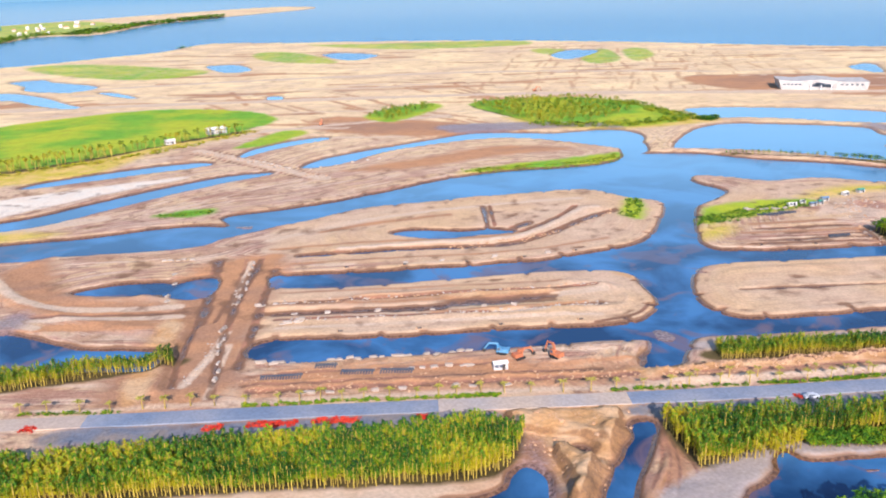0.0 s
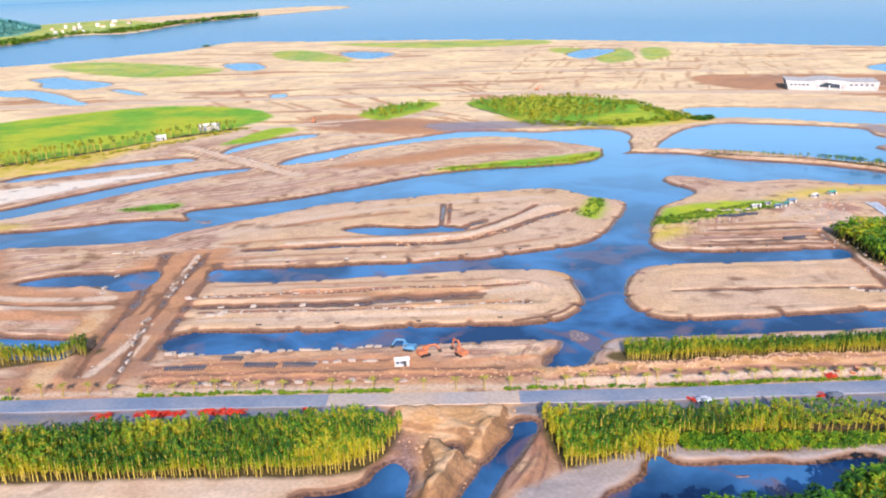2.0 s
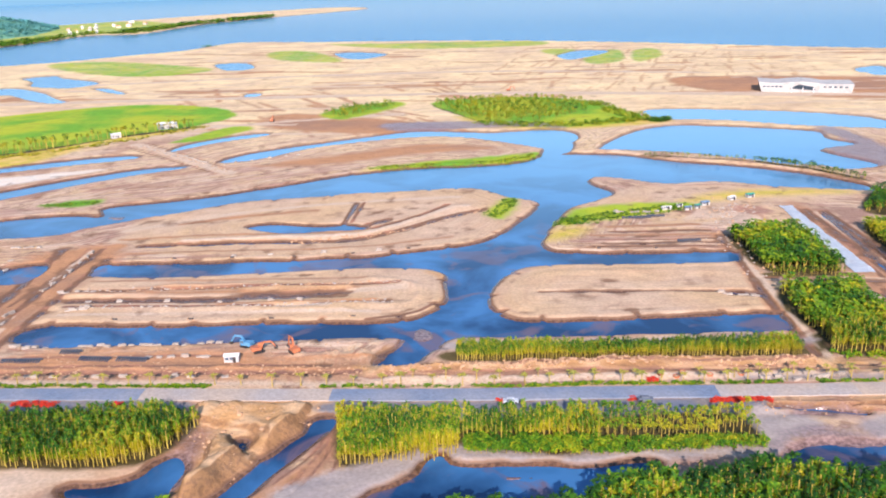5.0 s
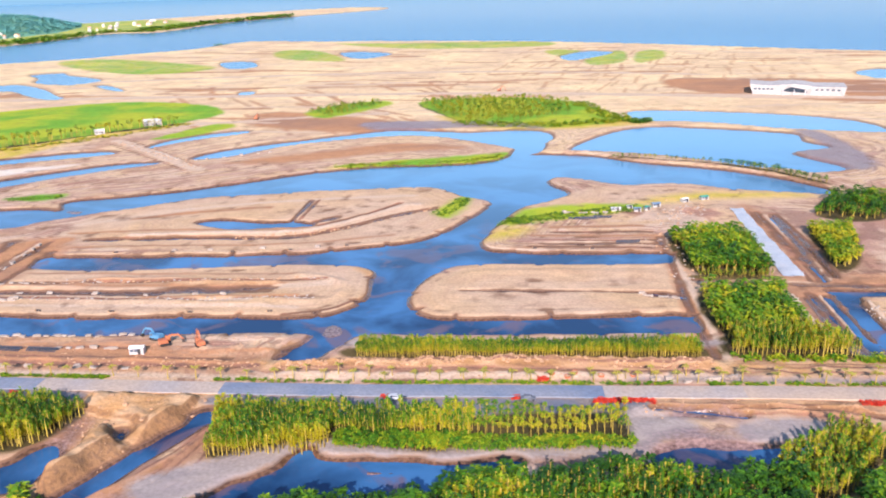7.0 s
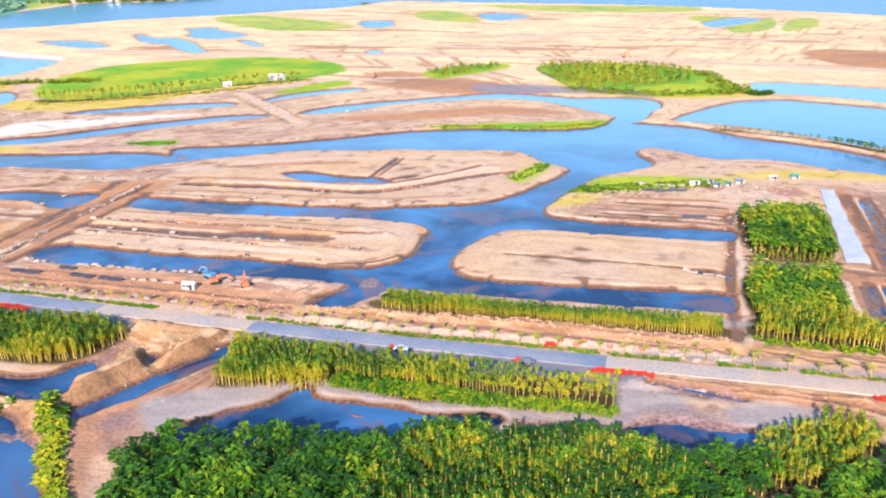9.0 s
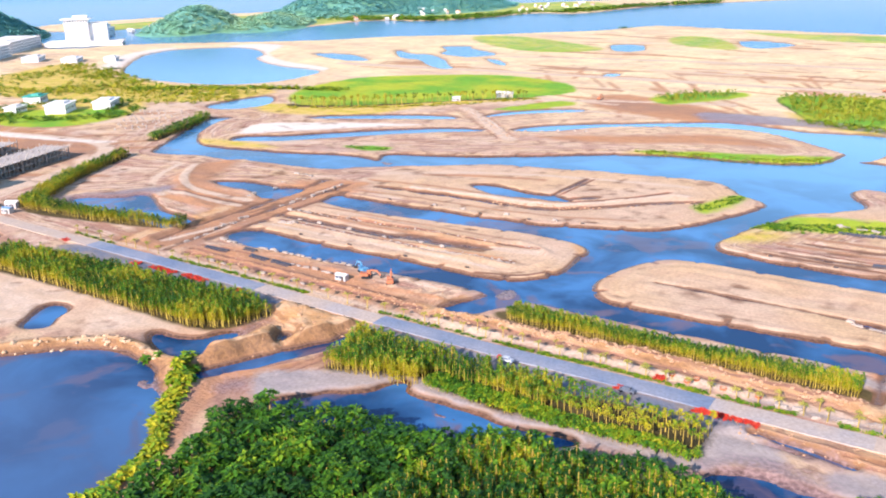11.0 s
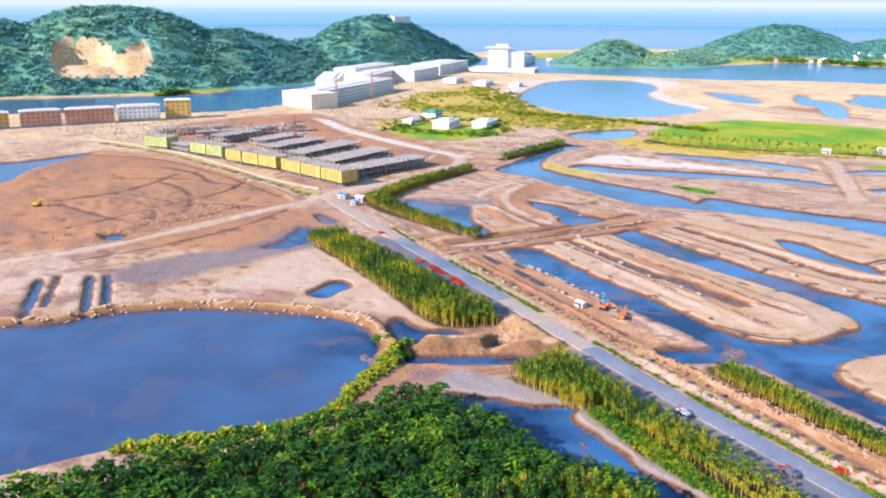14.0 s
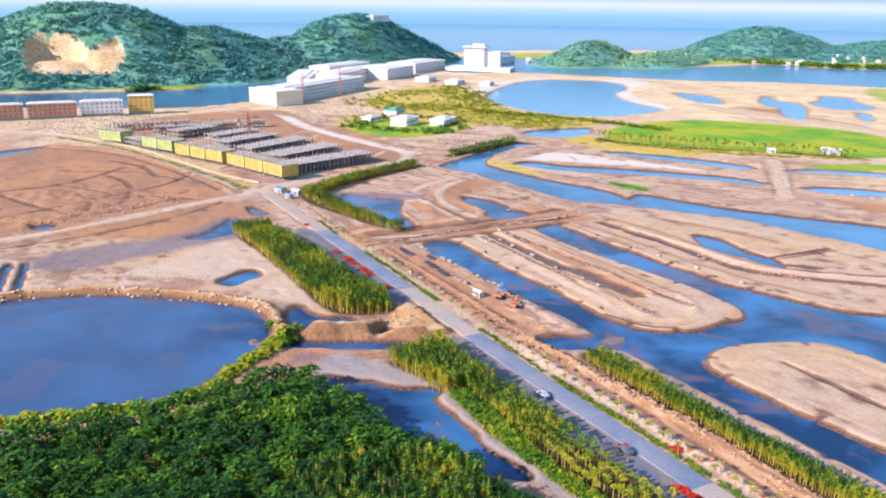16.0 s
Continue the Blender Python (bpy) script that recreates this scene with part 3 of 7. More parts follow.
PALE_LINES = [
    ([(76, 213.2), (112, 215.4), (150, 217.4), (172, 218.6)], 1.1),
    ([(-29, 347.5), (6, 352), (46, 355.5), (65, 371.4), (85, 396.8), (95, 402)], 2.2), ([(55, 285.7), (75, 290.2)], 2.2), ([(32, 270.7), (50, 271.7)], 1.4), ([(-44, 263), (-17, 263.5), (30, 265.7), (69, 265.9)], 1.2),
    ([(-66, 221.6), (-62, 243), (-61, 261)], 1.4), ([(-66, 334), (-65, 305.5), (-64, 287.5)], 1.0), ([(-134, 276.6), (-107, 276), (-81, 276.5)], 1.8), ([(-58, 250), (-57, 214)], 0.9),
    ([(251.4, 284), (251.8, 258), (252.6, 234)], 0.7), ([(258, 386), (260, 344), (260, 301)], 0.8), ([(241, 283), (241, 265), (244, 245)], 1.3), ([(264, 278), (265, 258), (268, 246)], 1.8), ([(206, 297.5), (245, 297.5), (276, 293)], 1.6), ([(207.5, 350), (208.5, 284), (209, 216)], 1.2),
    ([(-84, 286), (-108, 285), (-130, 288), (-150, 300), (-172, 326)], 2.2), ([(-130, 270), (-150, 279), (-168, 298), (-180, 322)], 2.0),
]
BROWN_AREAS = [
    [(-153, 29), (-146, 78), (-171, 144), (-184, 179), (-257, 176), (-364, 140), (-418, 95), (-358, 49), (-267, 2)],
    [(-89, 208), (-88, 255), (-86, 293), (-85, 333), (-52, 336), (-52, 260), (-52, 215)],
    [(38, 203), (66, 203), (70, 196), (50, 175), (40, 160), (24, 173)],
    [(-48, 214), (-20, 215), (20, 218), (48, 222), (30, 234), (-36, 231)],
    [(-25, 283), (7, 286), (55, 287), (55, 291), (7, 291), (-25, 289)],
    [(-155, 347), (-168, 326), (-153, 296), (-117, 271), (-89, 267), (-92, 291), (-125, 300), (-142, 319)],
    [(74, 217), (112, 220.5), (145, 223), (205, 225), (205, 231), (145, 229), (112, 226), (74, 222)],
    [(-40, 500), (10, 530), (60, 560), (110, 545), (60, 530), (0, 500)],
    [(-248, 224), (-321, 197), (-445, 147), (-549, 187), (-570, 313), (-467, 325), (-353, 343), (-259, 319)],
    [(-163, 46), (-121, 99), (-101, 142), (-133, 189), (-175, 173), (-153, 109)],
    [(-20, 214), (60, 214), (80, 222), (60, 228), (-20, 222)],
    [(244, 302), (330, 300), (330, 290), (268, 288), (262, 234), (244, 234)], [(251, 396), (258, 392), (260, 300), (251, 300)],
    [(-60, 700), (60, 640), (60, 600), (-20, 610), (-80, 650)],
    [(176, 194), (187, 198), (206, 198), (240, 200), (240, 205), (176, 203)],
    [(20, 190), (24, 201), (66, 202), (70, 192), (60, 190)],
    [(300, 800), (300, 900), (520, 850), (520, 740), (420, 730)],
]
CLAY_AREAS = [
    [(72, 217.5), (112, 219.5), (145, 221.5), (204, 223), (204, 229), (145, 227.5), (112, 225.5), (72, 223.5)], [(207, 220.5), (256, 221.5), (300, 222), (300, 229), (250, 231), (208, 230)],
    [(26, 199), (66, 202), (69, 193), (63, 184), (54, 177), (48, 166), (41, 150), (37, 158), (37, 184), (28, 190)], [(204, 203), (212, 206), (236, 206), (234, 202.5), (212, 202.6)], [(92, 268), (97, 280), (94, 300), (86, 308), (82, 306), (90, 296), (92, 282), (86, 268)],
    [(-83, 216), (-76, 216), (-78, 268), (-86, 268)], [(-24, 286.5), (7, 288), (50, 288.5), (50, 290.5), (7, 290), (-24, 288.5)],
]
PALE_AREAS = [
    [(-56, 107), (-68, 124), (-81, 140), (-98, 168), (-60, 171), (-26, 172), (12, 166), (5, 160), (-10, 148), (-29, 166), (-36, 157), (-32, 146), (-44, 122)],
]
SMOOTH_AREAS = [
    [(-50, 338), (40, 326), (100, 346), (128, 400), (100, 438), (0, 420), (-60, 390)], [(-50, 255), (75, 258), (92, 272), (90, 306), (76, 312), (-50, 306)],
    [(106, 270), (112, 258), (203, 266), (204, 318), (120, 316), (106, 295)], [(-40, 255), (75, 259), (92, 272), (90, 305), (76, 311), (60, 300), (78, 285), (60, 268), (-40, 266)], [(40, 330), (100, 346), (125, 400), (100, 436), (0, 418), (-30, 400), (60, 400), (70, 365)],
    [(-100, 108), (-37, 132), (5, 154), (27, 177), (-101, 174)], [(150, 395), (190, 440), (300, 425), (240, 400)],
]
WHITE_AREAS = [
    [(-221, 406), (-200, 428), (-166, 463), (-132, 494), (-154, 488), (-200, 467), (-237, 439)],
    [(-748, 864), (-694, 862), (-625, 815), (-598, 777), (-545, 742), (-495, 724), (-430, 712), (-405, 690), (-420, 709), (-440, 734), (-525, 758), (-615, 815), (-690, 915), (-748, 910)],
    [(-653, 614), (-765, 728), (-795, 809), (-818, 800), (-785, 715), (-670, 600)],
    [(-513, 307), (-438, 302), (-314, 324), (-274, 338), (-276, 344), (-316, 332), (-440, 312), (-510, 317)],
]
# grey-blue strips along both sides of the road
GREY_VERGE_AREAS = [
    [(-92, 190), (-92, 199), (-50, 200), (20, 201), (20, 194), (-40, 193)], [(66, 194), (66, 201), (106, 202), (176, 205), (176, 196), (106, 192)],
    [(180, 215.8), (195, 216.2), (220, 217), (252, 218), (300, 219), (300, 220.4), (252, 220), (220, 218.8), (195, 218), (180, 217.4)],
]
SILT_AREAS = [
    [(58, 157), (64, 150), (70, 146), (76, 149), (82, 158), (90, 167), (96, 170), (102, 174), (126, 172), (150, 174), (178, 178), (177, 182), (140, 178), (124, 175), (100, 179), (92, 177), (77, 170), (66, 164)],
    [(86, 242), (90, 236), (98, 235.2), (144, 237.2), (203, 240.2), (203, 246), (144, 243), (98, 240.5)],
    [(176, 199), (187, 198), (194, 191), (184, 185), (178, 178), (176, 186)], [(203, 192), (211, 197), (222, 197), (226, 193), (221, 188), (208, 184), (203, 187)],
]
DRY_AREAS = [
    [(-310, 505), (-270, 480), (-205, 500), (-186, 532), (-175, 575), (-140, 612), (-120, 640), (-130, 648), (-160, 620), (-182, 592), (-215, 562), (-262, 530)],
    [(76, 674), (100, 630), (138, 612), (184, 612), (236, 632), (230, 650), (205, 650), (180, 700), (150, 640), (110, 650)],
    [(-498, 377), (-426, 337), (-354, 401), (-427, 473)],  [(-760, 606), (-680, 592), (-600, 562), (-510, 550), (-440, 558), (-392, 590), (-350, 565), (-345, 552), (-352, 500), (-400, 466), (-440, 440), (-480, 430), (-536, 422), (-608, 431), (-704, 500)],
    [(30, 484), (70, 486), (134, 502), (142, 528), (110, 512), (60, 500)],
    [(128, 345), (136, 362), (150, 366), (146, 352)], [(205, 405), (240, 416), (285, 420), (284, 427), (235, 428), (204, 412)],
    [(-249, 368), (-197, 371), (-166, 384), (-208, 387)],
    [(-202, 200), (-269, 182), (-373, 150), (-455, 111), (-466, 117), (-373, 159), (-265, 190)],
]
WET_AREAS = [
    [(29, 167), (31, 175), (31, 183), (35, 184), (37, 171), (38, 162), (34, 160)], [(54, 146), (55, 152), (60, 154), (63, 148), (59, 144)], [(179, 180), (184, 187), (193, 191), (201, 189), (204, 184), (196, 180), (186, 179)], [(187, 201), (198, 201), (205, 198), (204, 195), (190, 195)],
[(94, 300), (112, 318), (128, 318), (110, 298), (98, 286)], [(80, 240), (94, 262), (98, 256), (88, 236)],
    [(40, 610), (120, 622), (160, 612), (140, 640), (60, 650), (20, 640)],
    [(328, 480), (350, 500), (350, 590), (330, 600), (336, 546), (312, 529)],
    [(-175, 232), (-144, 283), (-134, 273), (-154, 236)],
    [(-95, 70), (-105, 94), (-106, 124), (-116, 144), (-136, 166), (-111, 187), (-96, 170), (-88, 147), (-79, 120), (-70, 88), (-80, 70)],
]
RIDGES = [  # line, half width, height
    ([(-49, 29), (-44, 47), (-46, 66), (-39, 92), (-29, 111), (-15, 131), (-2, 143), (9, 148), (25, 148), (36, 146), (45, 140)], 3.0, 1.7),
    ([(77, 219), (112, 223), (145, 225.5), (170, 227), (204, 227)], 2.6, 1.7),
    ([(80, 215), (112, 218), (145, 219.5), (200, 221)], 1.6, 0.6),
    ([(41, 140), (36, 148), (44, 163), (50, 175), (57, 187)], 4.0, 1.9),
    ([(-29, 347.5), (6, 352), (46, 355.5), (65, 371.4), (85, 396.8), (95, 402)], 2.6, 0.9),
    ([(-52, 282), (-24, 283), (-17, 290), (9, 292), (24, 292), (54, 291)], 2.0, 0.8),
    ([(-52, 270), (-24, 270), (17, 269), (57, 268)], 2.4, 0.7),
    ([(17, 271), (37, 274), (57, 272), (76, 273), (82, 281), (78, 293), (62, 298)], 2.2, 0.7),
    ([(196, 306), (164, 307), (132, 304), (120, 297), (116, 284), (119, 270)], 2.6, 0.35),
    ([(-73.6, 218), (-76.4, 243), (-77.4, 268)], 2.0, 1.3),
    ([(148, 527), (178, 530), (208, 511), (230, 502), (255, 494), (280, 476), (302, 447)], 4.0, 1.2),
    ([(258, 386), (260, 344), (260, 301)], 0.9, 1.1), ([(241, 283), (241, 265), (244, 245)], 1.5, 1.5),
    ([(251.4, 284), (251.8, 258), (252.6, 234)], 0.7, 0.8), ([(264, 278), (265, 258), (268, 246)], 2.2, 1.8),
    ([(-126, 25), (-136, 77), (-162, 136), (-181, 179)], 4.0, 1.0),
    ([(-415, 89), (-364, 138), (-269, 169), (-198, 183)], 3.0, 1.0),
    ([(-85, 21), (-81, 51), (-73, 79)], 1.5, 0.4),
    ([(-132, 300), (-113, 294), (-96, 301), (-90, 333)], 3.0, 0.9),
    ([(-155, 347), (-166, 326), (-151, 300), (-117, 275), (-91, 267)], 3.5, 1.0),
]
GROOVES = [  # line, half width, depth
    ([(260, 384), (260.4, 345), (259, 301)], 1.3, 1.7),
    ([(246.4, 283), (246.6, 258), (247.2, 238)], 0.8, 1.0), ([(253.4, 284), (253.8, 258), (254.6, 234)], 1.5, 2.4), ([(262.4, 284), (262, 258), (261.4, 234)], 2.0, 2.6), ([(184, 200.6), (191, 200.2), (198, 199.4), (206, 198)], 1.5, 2.4), ([(204, 201.3), (212, 201.8), (224, 202.2), (234, 201.3), (246, 196.5)], 0.9, 1.8),
    ([(-96, 44), (-45, 36)], 1.7, 1.25), ([(-97, 51), (-60, 44)], 1.4, 1.25), ([(-91, 63), (-43, 57)], 1.7, 1.25), ([(-90, 70), (-52, 65)], 1.4, 1.25),
    ([(-69.6, 222), (-72, 245), (-73, 267)], 1.7, 0.3),
    ([(-46, 341), (-32, 342)], 2.2, 0.9), ([(-25, 343), (-5, 346)], 2.2, 0.9), ([(-2, 346), (25, 346)], 2.2, 0.9),
    ([(-52, 277), (0, 279), (55, 281)], 1.8, 0.5),
    ([(126, 285), (163, 286), (199, 286)], 1.0, 0.8),
    ([(156, 342), (175, 342), (191, 344), (203, 342)], 1.5, 0.6),
    ([(156, 350), (180, 352)], 2.0, 0.4),
    ([(262.5, 388), (265, 350), (263, 305)], 2.2, 0.35), ([(257, 290), (280, 289), (330, 286)], 2.2, 0.9), ([(238.5, 267), (240, 246)], 1.0, 1.0),
    ([(249.3, 284), (250.5, 255), (251, 236)], 1.0, 0.6), ([(259.5, 282), (259.5, 254), (259.5, 230)], 1.7, 0.75),
    ([(39, 410), (38, 370)], 1.3, 0.5),
    ([(194, 284), (202, 283)], 3.0, 0.9),
    ([(-142, 83), (-153, 122), (-164, 141)], 1.6, 0.8),
    ([(-407, 85), (-362, 134), (-269, 165), (-206, 178)], 1.8, 1.2),
]
TRACKS = [  # line, half width
    ([(206, 352), (207, 315), (206, 284), (206, 254), (207, 233), (211, 216)], 3.6),
    ([(206, 297), (245, 297), (276, 292)], 3.0),
    ([(-62, 213), (-61, 250), (-66, 292), (-63, 323), (-57, 340)], 4.5),
    ([(66, 204), (69, 187), (69, 175), (62, 160), (52, 147), (57, 138), (64, 124), (72, 110), (75, 96)], 3.0), ([(212, 150), (222, 161), (232, 173), (240, 179), (240, 190), (230, 198)], 2.4),
]
PALE_TRACKS = [
    ([(-192, 201), (-130, 202), (-82, 203)], 4.0),
    ([(-126, 25), (-136, 77), (-162, 136), (-181, 179), (-194, 196)], 3.4),
    ([(-193, 196), (-260, 175), (-363, 148), (-458, 109), (-521, 62)], 4.0),
    ([(-194, 196), (-209, 231), (-234, 298), (-283, 335), (-406, 314), (-530, 308)], 5.0),
    ([(-92, 209), (-40, 210.5), (0, 211.5), (80, 212), (142, 216), (205, 219)], 1.1),
    ([(-214, 377), (-187, 392), (-156, 408)], 6.0),
    ([(-63, 363), (-20, 392), (40, 412), (90, 420)], 2.2),
    ([(-273, 504), (-212, 548), (-160, 590), (-118, 634), (-60, 660), (30, 690)], 4.0),
    ([(-449, 775), (-250, 790), (-60, 800), (120, 800), (330, 770), (520, 740)], 9.0),
    ([(-145, 572), (-118, 550), (-88, 519), (-50, 482)], 5.0),
    ([(-345, 690), (-300, 650), (-260, 610), (-232, 566)], 1.6), ([(-240, 757), (-212, 712), (-186, 660), (-168, 626)], 1.6),
    ([(-363, 910), (-150, 960), (100, 980), (330, 930)], 7.0),
]
MUD_BARS = [(86.5, 247.5, 6.0, 7.0), (-146, 330, 7, 13), (-79, 389, 6, 5), (37, 135, 6, 4), (114, 167, 6, 1.0), (200, 183, 7, 2), (-157, 317, 8, 10)]
MOUNDS = [  # outline of an area of dumped spoil, height
    ([(40, 226), (78, 226), (82, 242), (46, 243)], 1.2), ([(-48, 214), (76, 216), (78, 224), (40, 226), (-48, 224)], 0.9), ([(-48, 224), (40, 226), (40, 240), (-44, 237)], 0.6),
    ([(74, 216), (112, 219.5), (145, 222), (205, 224), (205, 231), (145, 229.5), (112, 226.5), (74, 223)], 1.5),
    ([(39, 150), (37, 157), (39, 161), (38, 171), (37, 182), (43, 181), (49, 172), (47, 163), (43, 154)], 0.8), ([(26, 199), (62, 199), (61, 192), (54, 177), (50, 181), (43, 185), (34, 186), (28, 190)], 0.7),
    ([(-162, 37), (-152, 75), (-170, 117), (-190, 112), (-176, 37)], 1.2), ([(-240, 60), (-176, 92), (-190, 150), (-260, 120)], 0.8),
    ([(205, 360), (246, 366), (244, 404), (214, 404)], 0.8), ([(176, 196), (248, 199), (248, 207), (176, 204)], 1.5),
    ([(206, 216), (300, 220), (300, 230), (210, 230)], 1.1),
]
HEAPS = [(76, 213.2), (112, 215.4), (150, 217.4), (205, 220)]  # tipped sand in a row of low heaps
BLUFFS = [  # steep-sided spoil: outline, height
    ([(40, 150), (38, 157), (40, 161), (39, 171), (38, 182), (43, 181), (48, 173), (46, 164), (43, 155)], 2.4),
    ([(27, 199), (60, 199), (59, 191), (54, 179), (50, 183), (43, 186), (36, 187), (29, 191)], 1.8),
    ([(69, 188), (66, 176), (58, 162), (50, 150), (53, 149), (61, 160), (68, 172), (71, 186)], 0.7),
]
STALK_PATCH = [(128, 118), (188, 122), (194, 162), (177, 167), (153, 162), (132, 157)]
PLANTATIONS = [  # outline, row distance, gap, height, tint, kind of plant
    ([(-107, 162), (-105, 178), (-52, 185), (-10, 187), (21, 191), (32, 188), (28, 174), (17, 167), (-23, 166), (-56, 165)], 1.7, 1.1, 6.0, 0.62, "stalk"),
    ([(69, 190), (73, 169), (88, 172), (101, 175.5), (101, 191), (78, 190)], 1.7, 1.1, 6.2, 0.84, "stalk"),
    ([(102, 182), (136, 182), (136, 192.5), (102, 191.5)], 1.9, 1.2, 5.8, 0.65, "stalk"),
    ([(102, 175.5), (136, 175.5), (136, 182), (102, 182)], 1.5, 1.2, 2.8, 0.46, "short"),
    ([(136, 181), (177, 183.5), (176, 196), (136, 193)], 3.2, 1.85, 5.0, 0.70, "tufted"),
    ([(136, 175.5), (177, 179), (177, 183.5), (136, 181)], 1.5, 1.2, 2.6, 0.42, "short"),
    ([(98, 226.5), (144, 228.5), (202, 232), (202, 239), (144, 236), (98, 234)], 1.2, 0.85, 4.3, 0.46, "stalk"),
    ([(210, 351), (213, 306), (239.5, 306), (242, 358)], 2.9, 2.9, 6.8, 0.46, "bushy"),
    ([(213, 304), (240, 304), (240, 300), (213, 300)], 1.8, 1.5, 3.6, 0.66, "stalk"),
    ([(211, 287), (211, 250), (238, 250), (237, 265), (239, 288)], 2.9, 2.8, 6.6, 0.44, "bushy"),
    ([(212, 250), (211, 233.5), (247, 233), (248, 237), (238, 250)], 2.0, 1.7, 6.4, 0.56, "stalk"),
    ([(266, 310), (270, 360), (290, 370), (280, 326)], 2.6, 2.4, 5.4, 0.66, "bushy"),
    ([(281, 386), (307, 378), (330, 419), (301, 424)], 3.6, 3.4, 6.0, 0.30, "bushy"),
    ([(70, 138), (76, 142), (88, 145), (104, 149), (121, 153), (133, 157), (153, 163), (177, 168), (192, 163), (207, 173), (213, 162), (206, 150), (200, 130), (204, 40), (134, 20), (90, 0), (82, 20), (80, 45), (80, 60), (79, 75), (82, 88), (80, 102), (77, 117), (72, 130)], 3.0, 2.9, 6.2, 0.12, "round"),
    ([(209, 149), (226, 164), (236, 174), (246, 176), (258, 150), (250, 100), (206, 45)], 3.2, 3.0, 6.2, 0.12, "round"),
    (STALK_PATCH, 2.4, 1.7, 7.2, 0.40, "stalk"),
    ([(208, 175), (228, 192), (237, 183), (231, 175), (216, 159), (209, 163)], 2.2, 1.9, 6.0, 0.40, "stalk"),
    ([(-171, 217), (-206, 264), (-231, 317), (-225, 320), (-197, 267), (-165, 227), (-113, 231), (-75, 242), (-72, 236), (-113, 223)], 1.6, 1.25, 5.2, 0.50, "stalk"),
    ([(-260, 358), (-279, 397), (-299, 438), (-290, 440), (-268, 398), (-251, 361)], 3.0, 2.8, 5.0, 0.32, "bushy"),
    ([(52, 740), (80, 676), (104, 640), (150, 650), (186, 690), (180, 740), (147, 766), (90, 768)], 5.5, 5.2, 4.6, 0.70, "round"),
    ([(-36, 692), (-14, 674), (22, 735), (14, 752), (-18, 735)], 5.0, 5.0, 4.0, 0.55, "bushy"),
    ([(-284, 520), (-276, 510), (-248, 520), (-214, 548), (-186, 580), (-160, 608), (-126, 636), (-130, 645), (-166, 618), (-190, 592), (-222, 562), (-254, 536)], 6.0, 4.2, 7.5, 0.86, "tufted"),
    ([(200, 514), (230, 502), (256, 493), (256, 496), (230, 505), (202, 517)], 3.0, 3.0, 3.2, 0.40, "bushy"),
    ([(258, 491), (282, 472), (302, 446), (306, 448), (286, 476), (262, 494)], 2.6, 2.6, 4.0, 0.26, "bushy"),
]
outlines = {k: curve(v) for k, v in WATERS.items()}
sea_outline = curve(SEA)
land_outlines = [curve(v) for v in LANDS.values()]


def depth(x, y):
    """How far inside water a point is (negative on land)."""
    d = np.full(x.shape, -14.0)
    for poly in outlines.values():
        d = np.maximum(d, inside(x, y, poly))
    s = inside(x, y, sea_outline)
    for poly in land_outlines:
        s = np.minimum(s, -inside(x, y, poly, 40.0))
    return np.maximum(d, s)


def near_line(x, y, line, reach):
    """Distance to a curve, found only for points within reach of it."""
    c = curve(line, False)
    out = np.full(x.shape, 1e6)
    lo, hi = c.min(0) - reach, c.max(0) + reach
    k = np.where((x > lo[0]) & (x < hi[0]) & (y > lo[1]) & (y < hi[1]))
    if len(k[0]):
        out[k] = along(x[k], y[k], c)
    return out


def bank_gullies(outline, gap, seed):
    """Short drains cut through the banks at regular distances."""
    r = np.random.default_rng(seed)
    seg = np.linalg.norm(np.diff(outline, axis=0, append=outline[:1]), axis=1)
    out, run, due = [], 0.0, 12.0
    for i, d in enumerate(seg):
        run += d
        if run > due:
            due += gap * r.uniform(0.7, 1.4)
            p, q = outline[i], outline[(i + 1) % len(outline)]
            t = (q - p) / (np.linalg.norm(q - p) + 1e-9)
            nrm = np.array((t[1], -t[0]))
            if inside(np.array([p[0] + 3 * nrm[0]]), np.array([p[1] + 3 * nrm[1]]), outline)[0] > 0:
                nrm = -nrm
            if 230 < p[1] < 480 and p[0] > -60:
                e = p + nrm * r.uniform(2.5, 4.5)
                out.append(([tuple(p - nrm), tuple(e)], 0.9, 0.8))
    return out


GULLIES = bank_gullies(outlines["canals"], 24.0, 5)


